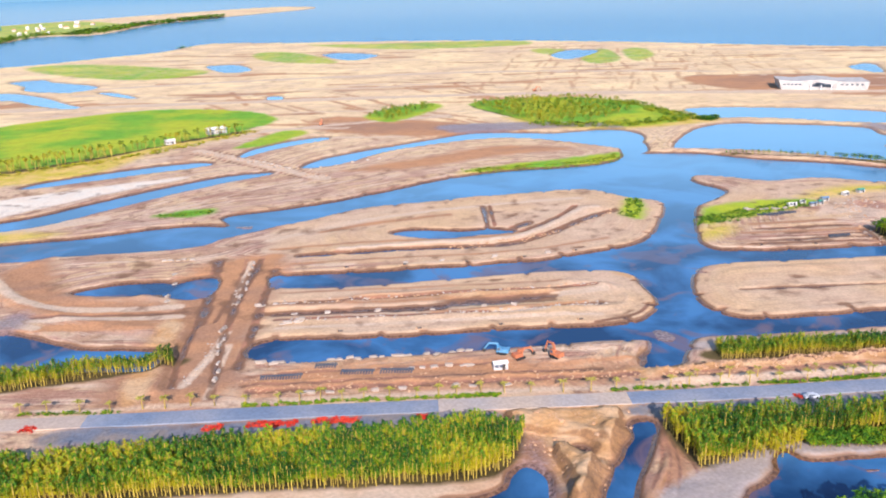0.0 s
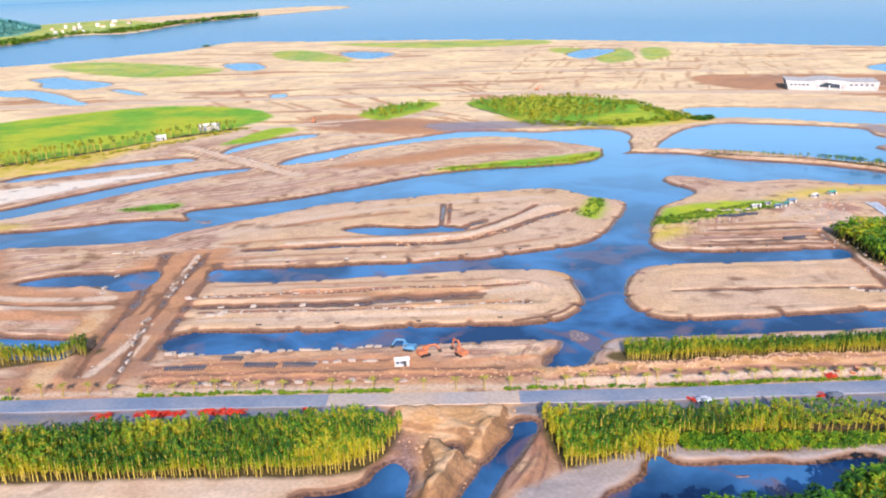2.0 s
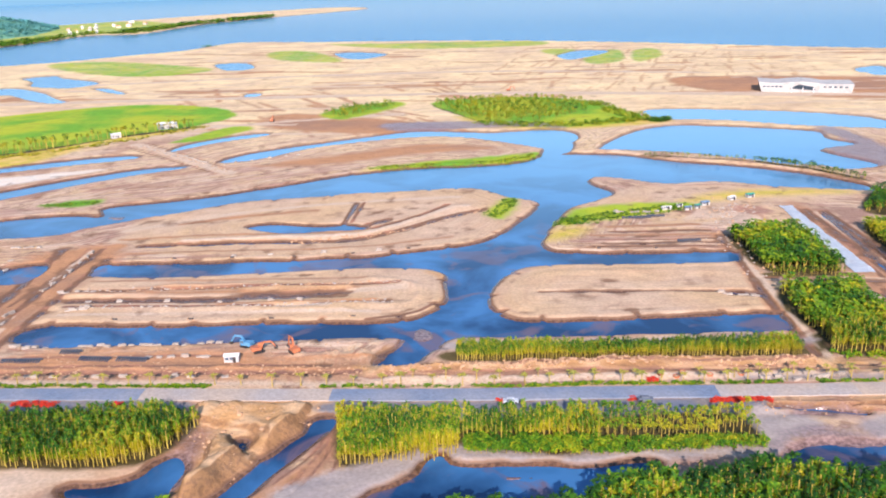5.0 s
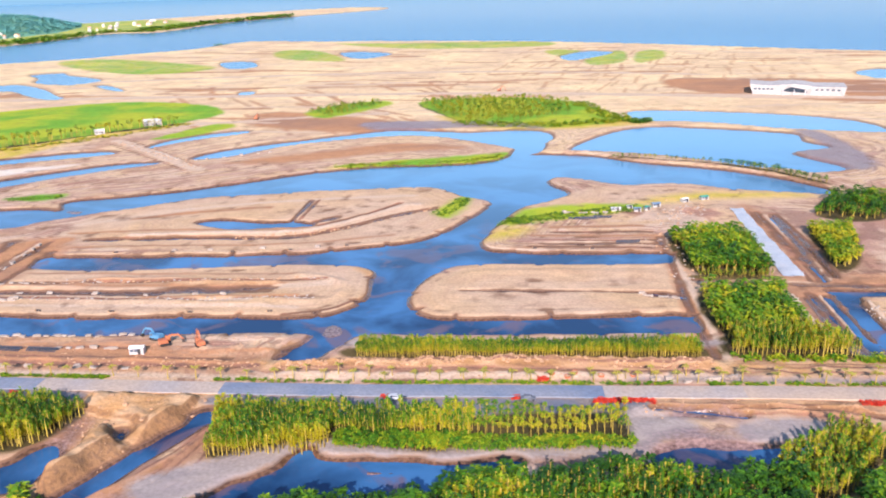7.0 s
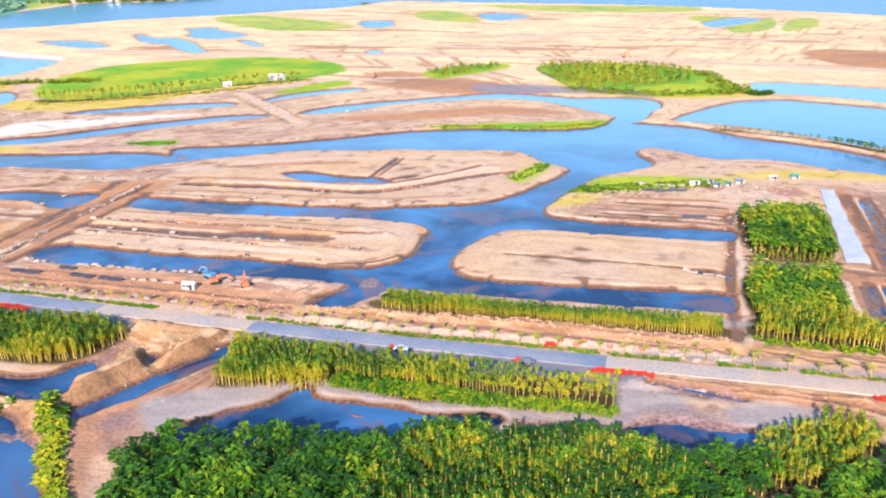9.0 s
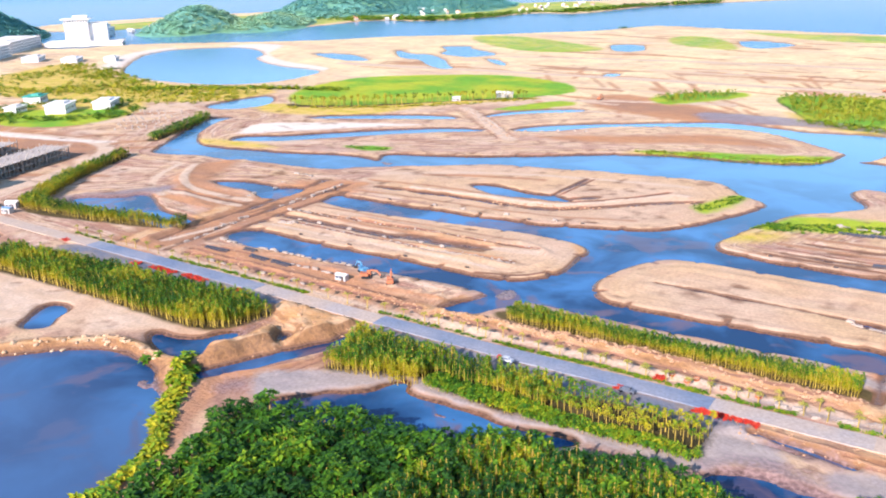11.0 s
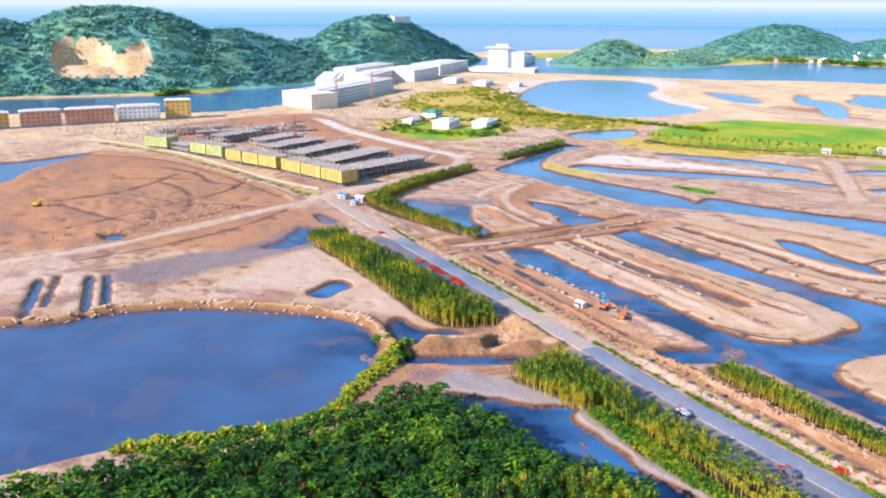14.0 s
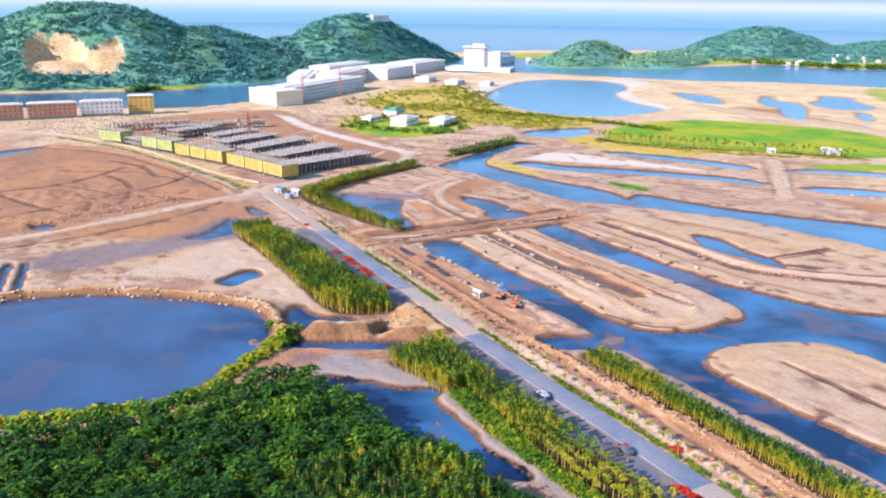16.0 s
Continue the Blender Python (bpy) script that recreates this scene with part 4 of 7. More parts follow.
def terrain(x, y):
    """Height of the ground."""
    tame = np.clip((x - 16) / 8, 0, 1) * np.clip((84 - x) / 8, 0, 1) * np.clip((y - 132) / 8, 0, 1) * np.clip((204 - y) / 6, 0, 1)
    d = depth(x, y) + (1 - 0.75 * tame) * (0.7 * rough(x, y, 11, 3) + 0.3 * rough(x, y, 3.5, 9, 2))
    z = np.interp(d, [-5, -2.4, -1.6, -0.9, 0, 3, 10], [0, -0.06, -0.40, -0.98, WATER_Z, -2.2, -3.6])
    land = np.clip((-d - 1) / 5, 0, 1)
    rim = depth(x, y) + 0.8 * rough(x, y, 17, 83)
    wild = np.clip((y - 228) / 6, 0, 1) * np.clip((520 - y) / 60, 0, 1) * np.clip(0.75 + 0.9 * rough(x, y, 26, 87, 2), 0, 1)
    z = z + 0.22 * wild * (0.55 * np.exp(-((rim + 4.2) / 1.2) ** 2) - 0.50 * np.exp(-((rim + 6.6) / 0.9) ** 2))
    z = z + land * (0.30 * rough(x, y, 14, 21) + 0.22 * rough(x, y, 4.0, 5, 2))
    lumpy = 0.85 + 0.55 * rough(x, y, 5, 31)
    for line, half, high in RIDGES:
        z = z + high * np.exp(-(near_line(x, y, line, half * 3) / half) ** 2) * lumpy
    for line, half, deep in GROOVES + GULLIES:
        z = z - deep * np.exp(-(near_line(x, y, line, half * 3) / half) ** 4) * (0.9 + 0.3 * rough(x, y, 4, 37))
    for line, half in BROWN_LINES:
        z = z - 0.8 * min(1.0, half / 1.2) * np.exp(-(near_line(x, y, line, half * 3) / half) ** 2) * lumpy
    for cx, cy, rx, ry in MUD_BARS:
        k = np.clip(1.1 - ((x - cx) / rx) ** 2 - ((y - cy) / ry) ** 2 + 1.3 * rough(x, y, 6, 61, 4), 0, 1)
        z = np.maximum(z, z * (1 - k) + (WATER_Z + 0.10) * k)
    for area, high in MOUNDS:
        k = np.clip(inside(x, y, np.array(area, float)) / 4, 0, 1)
        crest = np.clip(1 - 2.4 * np.abs(rough(x, y, 9, 41, 4)), 0, 1)
        z = z + k * high * (0.75 * crest + 0.55 * np.clip(rough(x, y, 6.5, 43) + 0.2, 0, 1))
    z = z + 0.9 * np.exp(-(near_line(x, y, HEAPS, 5) / 1.3) ** 2) * np.abs(np.sin(x * 0.45 + 0.5 * rough(x, y, 20, 71)))
    for area, high in BLUFFS:
        k = np.clip((inside(x, y, np.array(area, float)) + 0.9 * rough(x, y, 3.2, 47, 3)) / 1.3, 0, 1)
        z = z + k * high * (0.82 + 0.42 * rough(x, y, 7, 53, 4) + 0.15 * np.abs(rough(x, y, 3.0, 59, 3)))
    return z


def steps(spans):
    """Grid lines: (start, end, first step, growth) one after another."""
    out = []
    for a, b, s, g in spans:
        line, p = [], a
        while (p < b) if s > 0 else (p > b):
            line.append(p)
            p += s
            s *= g
        out += line
    return np.array(sorted(set(np.round(out, 3))))


gx = np.concatenate([steps([(-292, -1900, -2.0, 1.02)]), np.arange(-290, -132, 1.7), np.arange(-131.5, 18, 1.4), np.arange(18.4, 76, 0.75), np.arange(76.6, 305, 1.4), steps([(306.5, 4800, 1.6, 1.03)])])
gy = np.concatenate([steps([(38, -1200, -2.0, 1.12)]), np.arange(40, 142, 1.5), np.arange(142.5, 204, 0.8), np.arange(204.6, 345, 1.15), steps([(346.5, 4800, 1.6, 1.012)])])
GX, GY = np.meshgrid(gx, gy)
GX, GY = GX.ravel(), GY.ravel()
GZ = terrain(GX, GY)
cols, rows_ = len(gx), len(gy)
base = (np.arange(rows_ - 1)[:, None] * cols + np.arange(cols - 1)[None, :]).ravel()
quads = np.stack([base, base + 1, base + cols + 1, base + cols], 1)


def cover(areas, soft=5.0):
    c = np.zeros(GX.shape)
    for a in areas:
        c = np.maximum(c, np.clip(0.5 + inside(GX, GY, curve(a)) / (2 * soft), 0, 1))
    return c


def cover_lines(lines, extra=1.0):
    c = np.zeros(GX.shape)
    for line, half in lines:
        c = np.maximum(c, np.clip(0.5 + (half - near_line(GX, GY, line, half * 3 + 6)) / (3 * extra), 0, 1))
    return c


brown = np.maximum(cover(BROWN_AREAS, 7), cover_lines(TRACKS, 1.6))
brown = np.maximum(brown, cover_lines([(l, h * 1.2) for l, h, _ in RIDGES[:4] + RIDGES[9:10] + [(a_, 1.0, 0) for a_, _ in BLUFFS[:2]] + GROOVES[4:6] + GROOVES[11:14]], 1.2) * 0.9)
brown = np.maximum(brown, cover_lines([(l, h) for l, h, _ in GULLIES]))
STRIPES = [([(15, 286.5), (36, 287), (58, 288.5)], 2.2), ([(-50, 283), (-10, 284), (15, 285.5)], 1.5), ([(-50, 276.5), (-20, 277.5), (10, 278)], 2.0), ([(-48, 296), (10, 298), (60, 300)], 1.0), ([(10, 273), (40, 275), (66, 278)], 1.2),
           ([(-48, 330), (0, 334), (50, 338), (90, 352)], 1.2), ([(-60, 350), (-20, 356), (40, 360), (62, 374), (84, 402)], 1.6), ([(-40, 375), (-10, 388), (20, 396)], 2.4), ([(150, 352), (204, 354)], 1.6), ([(148, 336), (204, 337)], 1.2), ([(160, 365), (200, 368)], 2.2), ([(-134, 270), (-100, 268), (-80, 268)], 3.0), ([(-48, 222), (30, 226), (72, 230)], 1.2)]
brown = np.maximum(brown, 0.9 * cover_lines(STRIPES, 0.7))
# dark earth of the ruts and the shadow of ridge edges, one colour
ruts = cover_lines(BROWN_LINES, 0.5)
re_ = random.Random(12)
EARTHWORKS = []  # far spoil lines of the fill area: long ones roughly along the shore, short ones across
for _ in range(70):
    x, y = re_.uniform(-420, 560), re_.uniform(640, 1330)
    ln, a = re_.uniform(30, 150), radians(re_.uniform(-14, 10))
    EARTHWORKS.append(([(x, y), (x + ln * 0.5 * math.cos(a), y + ln * 0.5 * math.sin(a) + re_.uniform(-6, 6)), (x + ln * math.cos(a), y + ln * math.sin(a))], re_.uniform(2.5, 7)))
for _ in range(60):
    x, y = re_.uniform(120, 420), re_.uniform(800, 1250)
    EARTHWORKS.append(([(x, y), (x + re_.uniform(4, 20), y + re_.uniform(25, 70))], re_.uniform(1.5, 3)))
for _ in range(26):
    x, y = re_.uniform(-200, 60), re_.uniform(640, 900)
    EARTHWORKS.append(([(x, y), (x + re_.uniform(30, 60), y - re_.uniform(40, 90))], re_.uniform(2.0, 4)))
for _ in range(40):
    x, y = re_.uniform(-560, -240), re_.uniform(190, 420)
    a = radians(re_.uniform(20, 80))
    ln = re_.uniform(20, 80)
    EARTHWORKS.append(([(x, y), (x + ln * math.cos(a), y + ln * math.sin(a))], re_.uniform(2, 5)))
PLOTS = []  # building plots of the fill area: low pale and dark dividing banks
for i in range(9):
    for j in range(6):
        x, y = 70 + i * 42 + j * 14 + re_.uniform(-5, 5), 830 + j * 62 - i * 9 + re_.uniform(-6, 6)
        PLOTS.append(([(x, y), (x + re_.uniform(26, 40), y - re_.uniform(4, 12))], re_.uniform(1.6, 3.0)))
        PLOTS.append(([(x, y), (x + re_.uniform(6, 14), y + re_.uniform(34, 56))], re_.uniform(1.4, 2.6)))
PALE_BANKS = []
for _ in range(150):
    x, y = re_.uniform(-480, 520), re_.uniform(600, 1330)
    ln, a = re_.uniform(24, 120), radians(re_.uniform(-22, 12))
    PALE_BANKS.append(([(x, y), (x + ln * 0.5 * math.cos(a), y + ln * 0.5 * math.sin(a) + re_.uniform(-5, 5)), (x + ln * math.cos(a), y + ln * math.sin(a))], re_.uniform(1.4, 4.0)))
for _ in range(60):
    x, y = re_.uniform(-620, -280), re_.uniform(190, 480)
    a, ln = radians(re_.uniform(-60, 70)), re_.uniform(14, 60)
    PALE_BANKS.append(([(x, y), (x + ln * math.cos(a), y + ln * math.sin(a))], re_.uniform(1.2, 3.0)))
brown = np.maximum(brown, np.maximum(0.8 * cover_lines(EARTHWORKS[:70] + EARTHWORKS[130:], 1.2), 0.58 * cover_lines(EARTHWORKS[70:130] + PLOTS, 1.2)))

pale = np.maximum(cover(PALE_AREAS), cover_lines(PALE_TRACKS, 1.5))
pale_lines = cover_lines(PALE_LINES, 0.6)
pale = np.maximum(pale, np.maximum(pale_lines, 0.8 * cover_lines(PALE_BANKS, 1.2)))
brown = brown * (1 - pale_lines)
ruts = ruts * (1 - pale_lines)
SHORES = ("canals", "north canal", "north inlet", "island pool", "west pool", "west inlet", "north lake")
shore = np.full(GX.shape, -40.0)
for k_ in SHORES:
    shore = np.maximum(shore, inside(GX, GY, outlines[k_], 40.0))
shore = np.clip(-shore, 0, 40)
mud_ = np.zeros(GX.shape)
for cx, cy, rx, ry in MUD_BARS:
    mud_ = np.maximum(mud_, np.clip(2.4 - ((GX - cx) / rx) ** 2 - ((GY - cy) / ry) ** 2, 0, 1) * (GZ < WATER_Z + 0.3))
# far: haze painted into the ground, growing with distance; grass fades with it
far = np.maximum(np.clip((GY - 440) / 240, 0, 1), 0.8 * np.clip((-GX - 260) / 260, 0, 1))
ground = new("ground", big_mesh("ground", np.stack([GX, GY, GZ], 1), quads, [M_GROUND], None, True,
    [("grass", cover(GRASS_AREAS) * (1 - 0.38 * np.clip((GY - 850) / 200, 0, 1))), ("brown", brown), ("rut_shade", ruts), ("clay", np.maximum(cover(CLAY_AREAS, 3), cover_lines([(RIDGES[0][0], 2.6)]))), ("pale", pale), ("grey_verge", cover(GREY_VERGE_AREAS, 3)), ("silt", cover(SILT_AREAS, 3)), ("shore", shore), ("wet", np.maximum(cover(WET_AREAS), mud_)), ("dry", cover(DRY_AREAS, 8)), ("white", cover(WHITE_AREAS)), ("far", far), ("smooth", np.maximum(cover(SMOOTH_AREAS, 4), cover(SILT_AREAS, 3))), ("litter_shade", cover([p[0] for p in PLANTATIONS], 2))]))
tagged(ground, "bare sandy building land with mud banks and grass patches", "ground", kind="structure")
water = new("water", big_mesh("water", [(-4800, -1500, WATER_Z), (4800, -1500, WATER_Z), (4800, 4800, WATER_Z), (-4800, 4800, WATER_Z)], [(0, 1, 2, 3)], [M_WATER]))
tagged(water, "calm blue water of canals, ponds and sea", "water", kind="structure")


SHEET = GZ.reshape(rows_, cols)


def lie(x, y):
    """Height of the ground sheet at arrays of places."""
    i = np.clip(np.searchsorted(gx, x) - 1, 0, cols - 2)
    j = np.clip(np.searchsorted(gy, y) - 1, 0, rows_ - 2)
    u, v = (x - gx[i]) / (gx[i + 1] - gx[i]), (y - gy[j]) / (gy[j + 1] - gy[j])
    return (SHEET[j, i] * (1 - u) + SHEET[j, i + 1] * u) * (1 - v) + (SHEET[j + 1, i] * (1 - u) + SHEET[j + 1, i + 1] * u) * v


def ground_at(x, y):
    return float(lie(np.array([float(x)]), np.array([float(y)]))[0])


def ribbon(name, line, width, lift, mat_, label, category):
    """A road strip with a slight camber and side faces, lying on the ground."""
    c = curve(line, False, 10)
    t = np.gradient(c, axis=0)
    t /= np.linalg.norm(t, axis=1)[:, None]
    nrm = np.stack([-t[:, 1], t[:, 0]], 1)
    prof = [(-0.5, -0.5), (-0.495, lift), (-0.25, lift + 0.05), (0, lift + 0.08), (0.25, lift + 0.05), (0.495, lift), (0.5, -0.5)]
    v = []
    for p, q in zip(c, nrm):
        for s, z in prof:
            v.append((p[0] + q[0] * s * width, p[1] + q[1] * s * width, z))
    k = len(prof)
    fs = [(i * k + j, i * k + j + 1, (i + 1) * k + j + 1, (i + 1) * k + j) for i in range(len(c) - 1) for j in range(k - 1)]
    ob = new(name, big_mesh(name, v, [f[::-1] for f in fs], [mat_], None, False))
    return tagged(ob, label, category, kind="structure")


ROAD = [(-88, 202.6), (-70, 203.0), (-50, 203.5), (-20, 203.9), (10, 204.2), (38, 204.4), (64, 204.7), (80, 205), (106, 205.6), (139, 207.2), (171, 208.4), (209, 210.2), (230, 210.9), (480, 217)]
ribbon("dusty_road", [(-184, 200.9), (-150, 201.2), (-116, 201.7), ROAD[0]], 6.6, 0.29, M_DUSTROAD, "sandy beige road towards the junction", "road")
ribbon("road", ROAD[:5], 6.8, 0.30, M_ASPHALT, "pale grey concrete access road with dusty verges", "road")
ribbon("dusty_road", ROAD[4:7], 6.9, 0.29, M_DUSTY, "concrete road covered with earth at the dug ground", "road")
ribbon("road", ROAD[6:-3], 6.8, 0.30, M_ASPHALT, "pale grey concrete access road beside the tree plantation", "road")
ribbon("dusty_road", ROAD[-4:-2], 6.9, 0.28, M_DUSTY, "concrete road under drifted beige dust", "road")
ribbon("dirt_road", ROAD[-3:], 7.2, 0.27, M_DUSTROAD, "sandy beige end of the access road", "road")


# ---------------------------------------------------------------- trees
def tree_shape(rng, trunk=0.5, leaves=34, crown=(0.26, 0.26, 0.30), leaf=0.13, stems=1, lift=0.68, rise=0.1):
    """One tree of height 1: verts, triangles, material index (0 bark, 1 leaf)."""
    v, f, mi = [], [], []
    for s in range(stems):
        ax, ay = (rng.uniform(-0.1, 0.1), rng.uniform(-0.1, 0.1)) if stems > 1 else (0, 0)
        o = len(v)
        for z, r, k in ((-0.05, 0.030, 0.3), (trunk + 0.2, 0.018, 1.0)):
            for a in range(3):
                v.append((ax * k + r * math.cos(a * 2.1), ay * k + r * math.sin(a * 2.1), z))
        for a in range(3):
            b = (a + 1) % 3
            f += [(o + a, o + b, o + 3 + b), (o + a, o + 3 + b, o + 3 + a)]
            mi += [0, 0]
    for i in range(leaves):
        u = rng.uniform(-0.75, 1)
        a = rng.uniform(0, 2 * math.pi)
        r = math.sqrt(max(0, 1 - u * u)) * rng.uniform(0.55, 1.05)
        c = np.array((crown[0] * r * math.cos(a), crown[1] * r * math.sin(a), lift + crown[2] * u * rng.uniform(0.7, 1.05)))
        out = np.array((math.cos(a), math.sin(a), rng.uniform(-0.6, 0.6) + rise))
        out /= np.linalg.norm(out)
        side = np.cross(out, (rng.uniform(-0.4, 0.4), rng.uniform(-0.4, 0.4), 1))
        side /= np.linalg.norm(side)
        ln, wd = leaf * rng.uniform(0.8, 1.5), leaf * rng.uniform(0.35, 0.6)
        o = len(v)
        tip = c + out * ln - np.array((0, 0, 0.3 * ln))
        v += [tuple(c - out * ln * 0.5), tuple(c + side * wd), tuple(tip), tuple(c - side * wd)]
        f += [(o, o + 1, o + 2), (o, o + 2, o + 3)]
        mi += [1, 1]
    return np.array(v), np.array(f), np.array(mi)


def scatter(name, shapes, spots, mats, label, category, kind="stuff", dry=0.0):
    """Many plants joined into one mesh. spots: x, y, z, height, turn, tint, kind, width. dry: how much yellower the lower leaves are."""
    V, F, I, T = [], [], [], []
    off = 0
    for x, y, z, h, turn, tint, k, w in spots:
        v, f, mi = shapes[int(k)]
        c, s = math.cos(turn) * h * w, math.sin(turn) * h * w
        V.append(np.stack([x + c * v[:, 0] - s * v[:, 1], y + s * v[:, 0] + c * v[:, 1], z + h * v[:, 2]], 1))
        F.append(f + off)
        I.append(mi)
        T.append(tint + dry * (0.80 - v[:, 2]))
        off += len(v)
    ob = new(name, big_mesh(name, np.concatenate(V), np.concatenate(F), mats, np.concatenate(I), False, [("tint", np.concatenate(T))]))
    return tagged(ob, label, category, kind=kind)


def planted(outline, row, gap, height, tint, rng, shapes, jitter=0.25, turn=0.0, width=1.0, vary=0.24):
    """Spots in rows inside an outline; row: distance of rows, gap: in the row."""
    poly = np.array(outline, float)
    c = poly.mean(0)
    rad = np.abs(poly - c).max() * 1.5
    ca, sa = math.cos(turn), math.sin(turn)
    pts = []
    for i in np.arange(-rad, rad, row):
        for j in np.arange(-rad, rad, gap):
            u, v = j + rng.uniform(-1, 1) * jitter * gap, i + rng.uniform(-1, 1) * jitter * row
            pts.append((c[0] + ca * u - sa * v, c[1] + sa * u + ca * v))
    pts = np.array(pts)
    pts = pts[inside(pts[:, 0], pts[:, 1], poly) > 0]
    z = lie(pts[:, 0], pts[:, 1])
    patch = rough(pts[:, 0], pts[:, 1], 14, 77, 2)
    return [(x, y, zz, height * (1 + rng.uniform(-vary, vary) + 0.12 * p), rng.uniform(0, 6.28), tint + (0.32 if width > 1 else 0.75) * p + rng.uniform(-0.26, 0.26), rng.integers(len(shapes)), width * rng.uniform(0.85, 1.15)) for (x, y), zz, p in zip(pts, z, patch)]


rng = np.random.default_rng(4)
SHAPES = {
    "stalk": [tree_shape(rng, 0.66, 66, (0.100, 0.100, 0.36), 0.070, 1, 0.62, 0.7) for _ in range(7)],
    "tufted": [tree_shape(rng, 0.66, 44, (0.15, 0.15, 0.19), 0.085, 1, 0.78, 0.5) for _ in range(7)],
    "short": [tree_shape(rng, 0.3, 30, (0.28, 0.28, 0.34), 0.17, 1, 0.58) for _ in range(5)],
    "bushy": [tree_shape(rng, 0.4, 46, (0.25, 0.25, 0.30), 0.13, 2, 0.62) for _ in range(6)],
    "round": [tree_shape(rng, 0.4, 66, (0.26, 0.26, 0.25), 0.115, 1, 0.70, 0.3) for _ in range(6)],
}
for outline, row, gap, high, tint, shapes in PLANTATIONS:
    spots = planted(outline, row, gap, high, tint, rng, SHAPES[shapes], jitter=0.10 if shapes == "tufted" and row < 5 else 0.55 if row > 3.5 else 0.25, width=1.0 if shapes in ("stalk", "tufted") else 1.05, vary=0.34 if shapes == "round" else 0.22)
    if shapes == "round":
        clear = inside(np.array([q[0] for q in spots]), np.array([q[1] for q in spots]), np.array(STALK_PATCH, float)) < 2
        spots = [q for q, k in zip(spots, clear) if k or rng.uniform() < 0.12]
    scatter("plantation_trees", SHAPES[shapes], spots, [M_BARK, M_LEAF], "closely planted young green trees with pale thin trunks", "trees", dry=1.5 if shapes == "stalk" else 0.9 if shapes == "tufted" else 0.2)

# ---------------------------------------------------------------- hills
HILLS = [  # x, y, height, half lengths, turn of the long axis
    (-1057, 184, 112, 210, 290, 10), (-1046, -8, 96, 190, 260, 0), (-1047, 334, 73, 170, 260, 28),
    (-1215, 655, 94, 150, 300, 32), (-1150, 500, 52, 130, 200, 20),
    (-1105, 1110, 44, 90, 190, 30), (-1040, 1230, 22, 90, 190, 30),
    (-1246, 1720, 66, 180, 360, 20), (-1090, 1950, 34, 170, 400, 20),
]
QUARRY = np.array([(-900, 88), (-940, 90), (-968, 98), (-974, 121), (-960, 155), (-934, 170), (-946, 188), (-952, 212), (-920, 218), (-890, 198), (-880, 158), (-882, 118)], float)


def hill_height(x, y):
    z = np.full(x.shape, -8.0)
    for cx, cy, high, a, b, turn in HILLS:
        t = radians(turn)
        u = ((x - cx) * math.cos(t) + (y - cy) * math.sin(t)) / a
        v = (-(x - cx) * math.sin(t) + (y - cy) * math.cos(t)) / b
        q = np.maximum(0.0, np.sqrt(u * u + v * v) + 0.05 * rough(x, y, 120, 13))
        bell = high * (np.cos(np.clip(q, 0, 1.25) * 2.6) * 0.5 + 0.5) - 0.10 * high
        z = np.maximum(z, bell)
    z = z + 4.0 * rough(x, y, 60, 17) * np.clip(z / 20, 0, 1)
    cut = np.clip(inside(x, y, QUARRY, 30.0) / 11.0, 0, 1)
    cut = cut * cut * (3 - 2 * cut)
    floor_ = 14 + 16 * np.clip((-x - 890) / 40, 0, 1) + 14 * np.clip((y - 165) / 20, 0, 1) * np.clip((-x - 895) / 20, 0, 1) + 5.0 * rough(x, y, 26, 23)
    return np.where(cut > 0, z * (1 - cut) + np.minimum(z, floor_) * cut, z)


# hill ground carries the same painted haze tint as its leaves
M_HILL = material("hazy hill ground", (0.15, 0.38, 0.30), 0.95, 0.3, 6.0, 0.6, second=(0.15, 0.32, 0.16), big=60)
M_SCAR = material("quarry face", (0.64, 0.40, 0.18), 0.95, 0.3, 3.0, 0.8, second=(0.66, 0.50, 0.31), big=22)
hx, hy = np.arange(-1500, -700, 4.0), np.concatenate([np.arange(-250, 320, 4.0), np.arange(320, 2300, 7.0)])
HX, HY = np.meshgrid(hx, hy)
HX, HY = HX.ravel(), HY.ravel()
hz = hill_height(HX, HY)
hb = (np.arange(len(hy) - 1)[:, None] * len(hx) + np.arange(len(hx) - 1)[None, :]).ravel()
hq = np.stack([hb, hb + 1, hb + len(hx) + 1, hb + len(hx)], 1)
hq = hq[hz[hq].max(1) > -3]
scar = inside(HX, HY, QUARRY) + 5 * rough(HX, HY, 20, 29)
hills = new("hills", big_mesh("hills", np.stack([HX, HY, hz], 1), hq, [M_HILL, M_SCAR], (scar[hq].mean(1) > 2).astype(int), True))
tagged(hills, "steep green wooded hills by the sea with a quarry cut", "hill", kind="structure")
CANOPY = [tree_shape(rng, 0.2, 22, (0.60, 0.60, 0.42), 0.32, 1, 0.55) for _ in range(5)]
wx, wy = rng.uniform(-1330, -780, 26000), rng.uniform(-250, 2100, 26000)
wz = hill_height(wx, wy)
keep = (wz > 1.0) & (inside(wx, wy, QUARRY) < 3) & (rng.uniform(0, 1, 26000) < np.where(wy < 900, 1.0, 0.6))
wt = 0.30 + 0.30 * rough(wx, wy, 60, 51) + 0.42 * np.clip((wy - 900) / 150, 0, 1) * np.clip((1500 - wy) / 200, 0, 1)
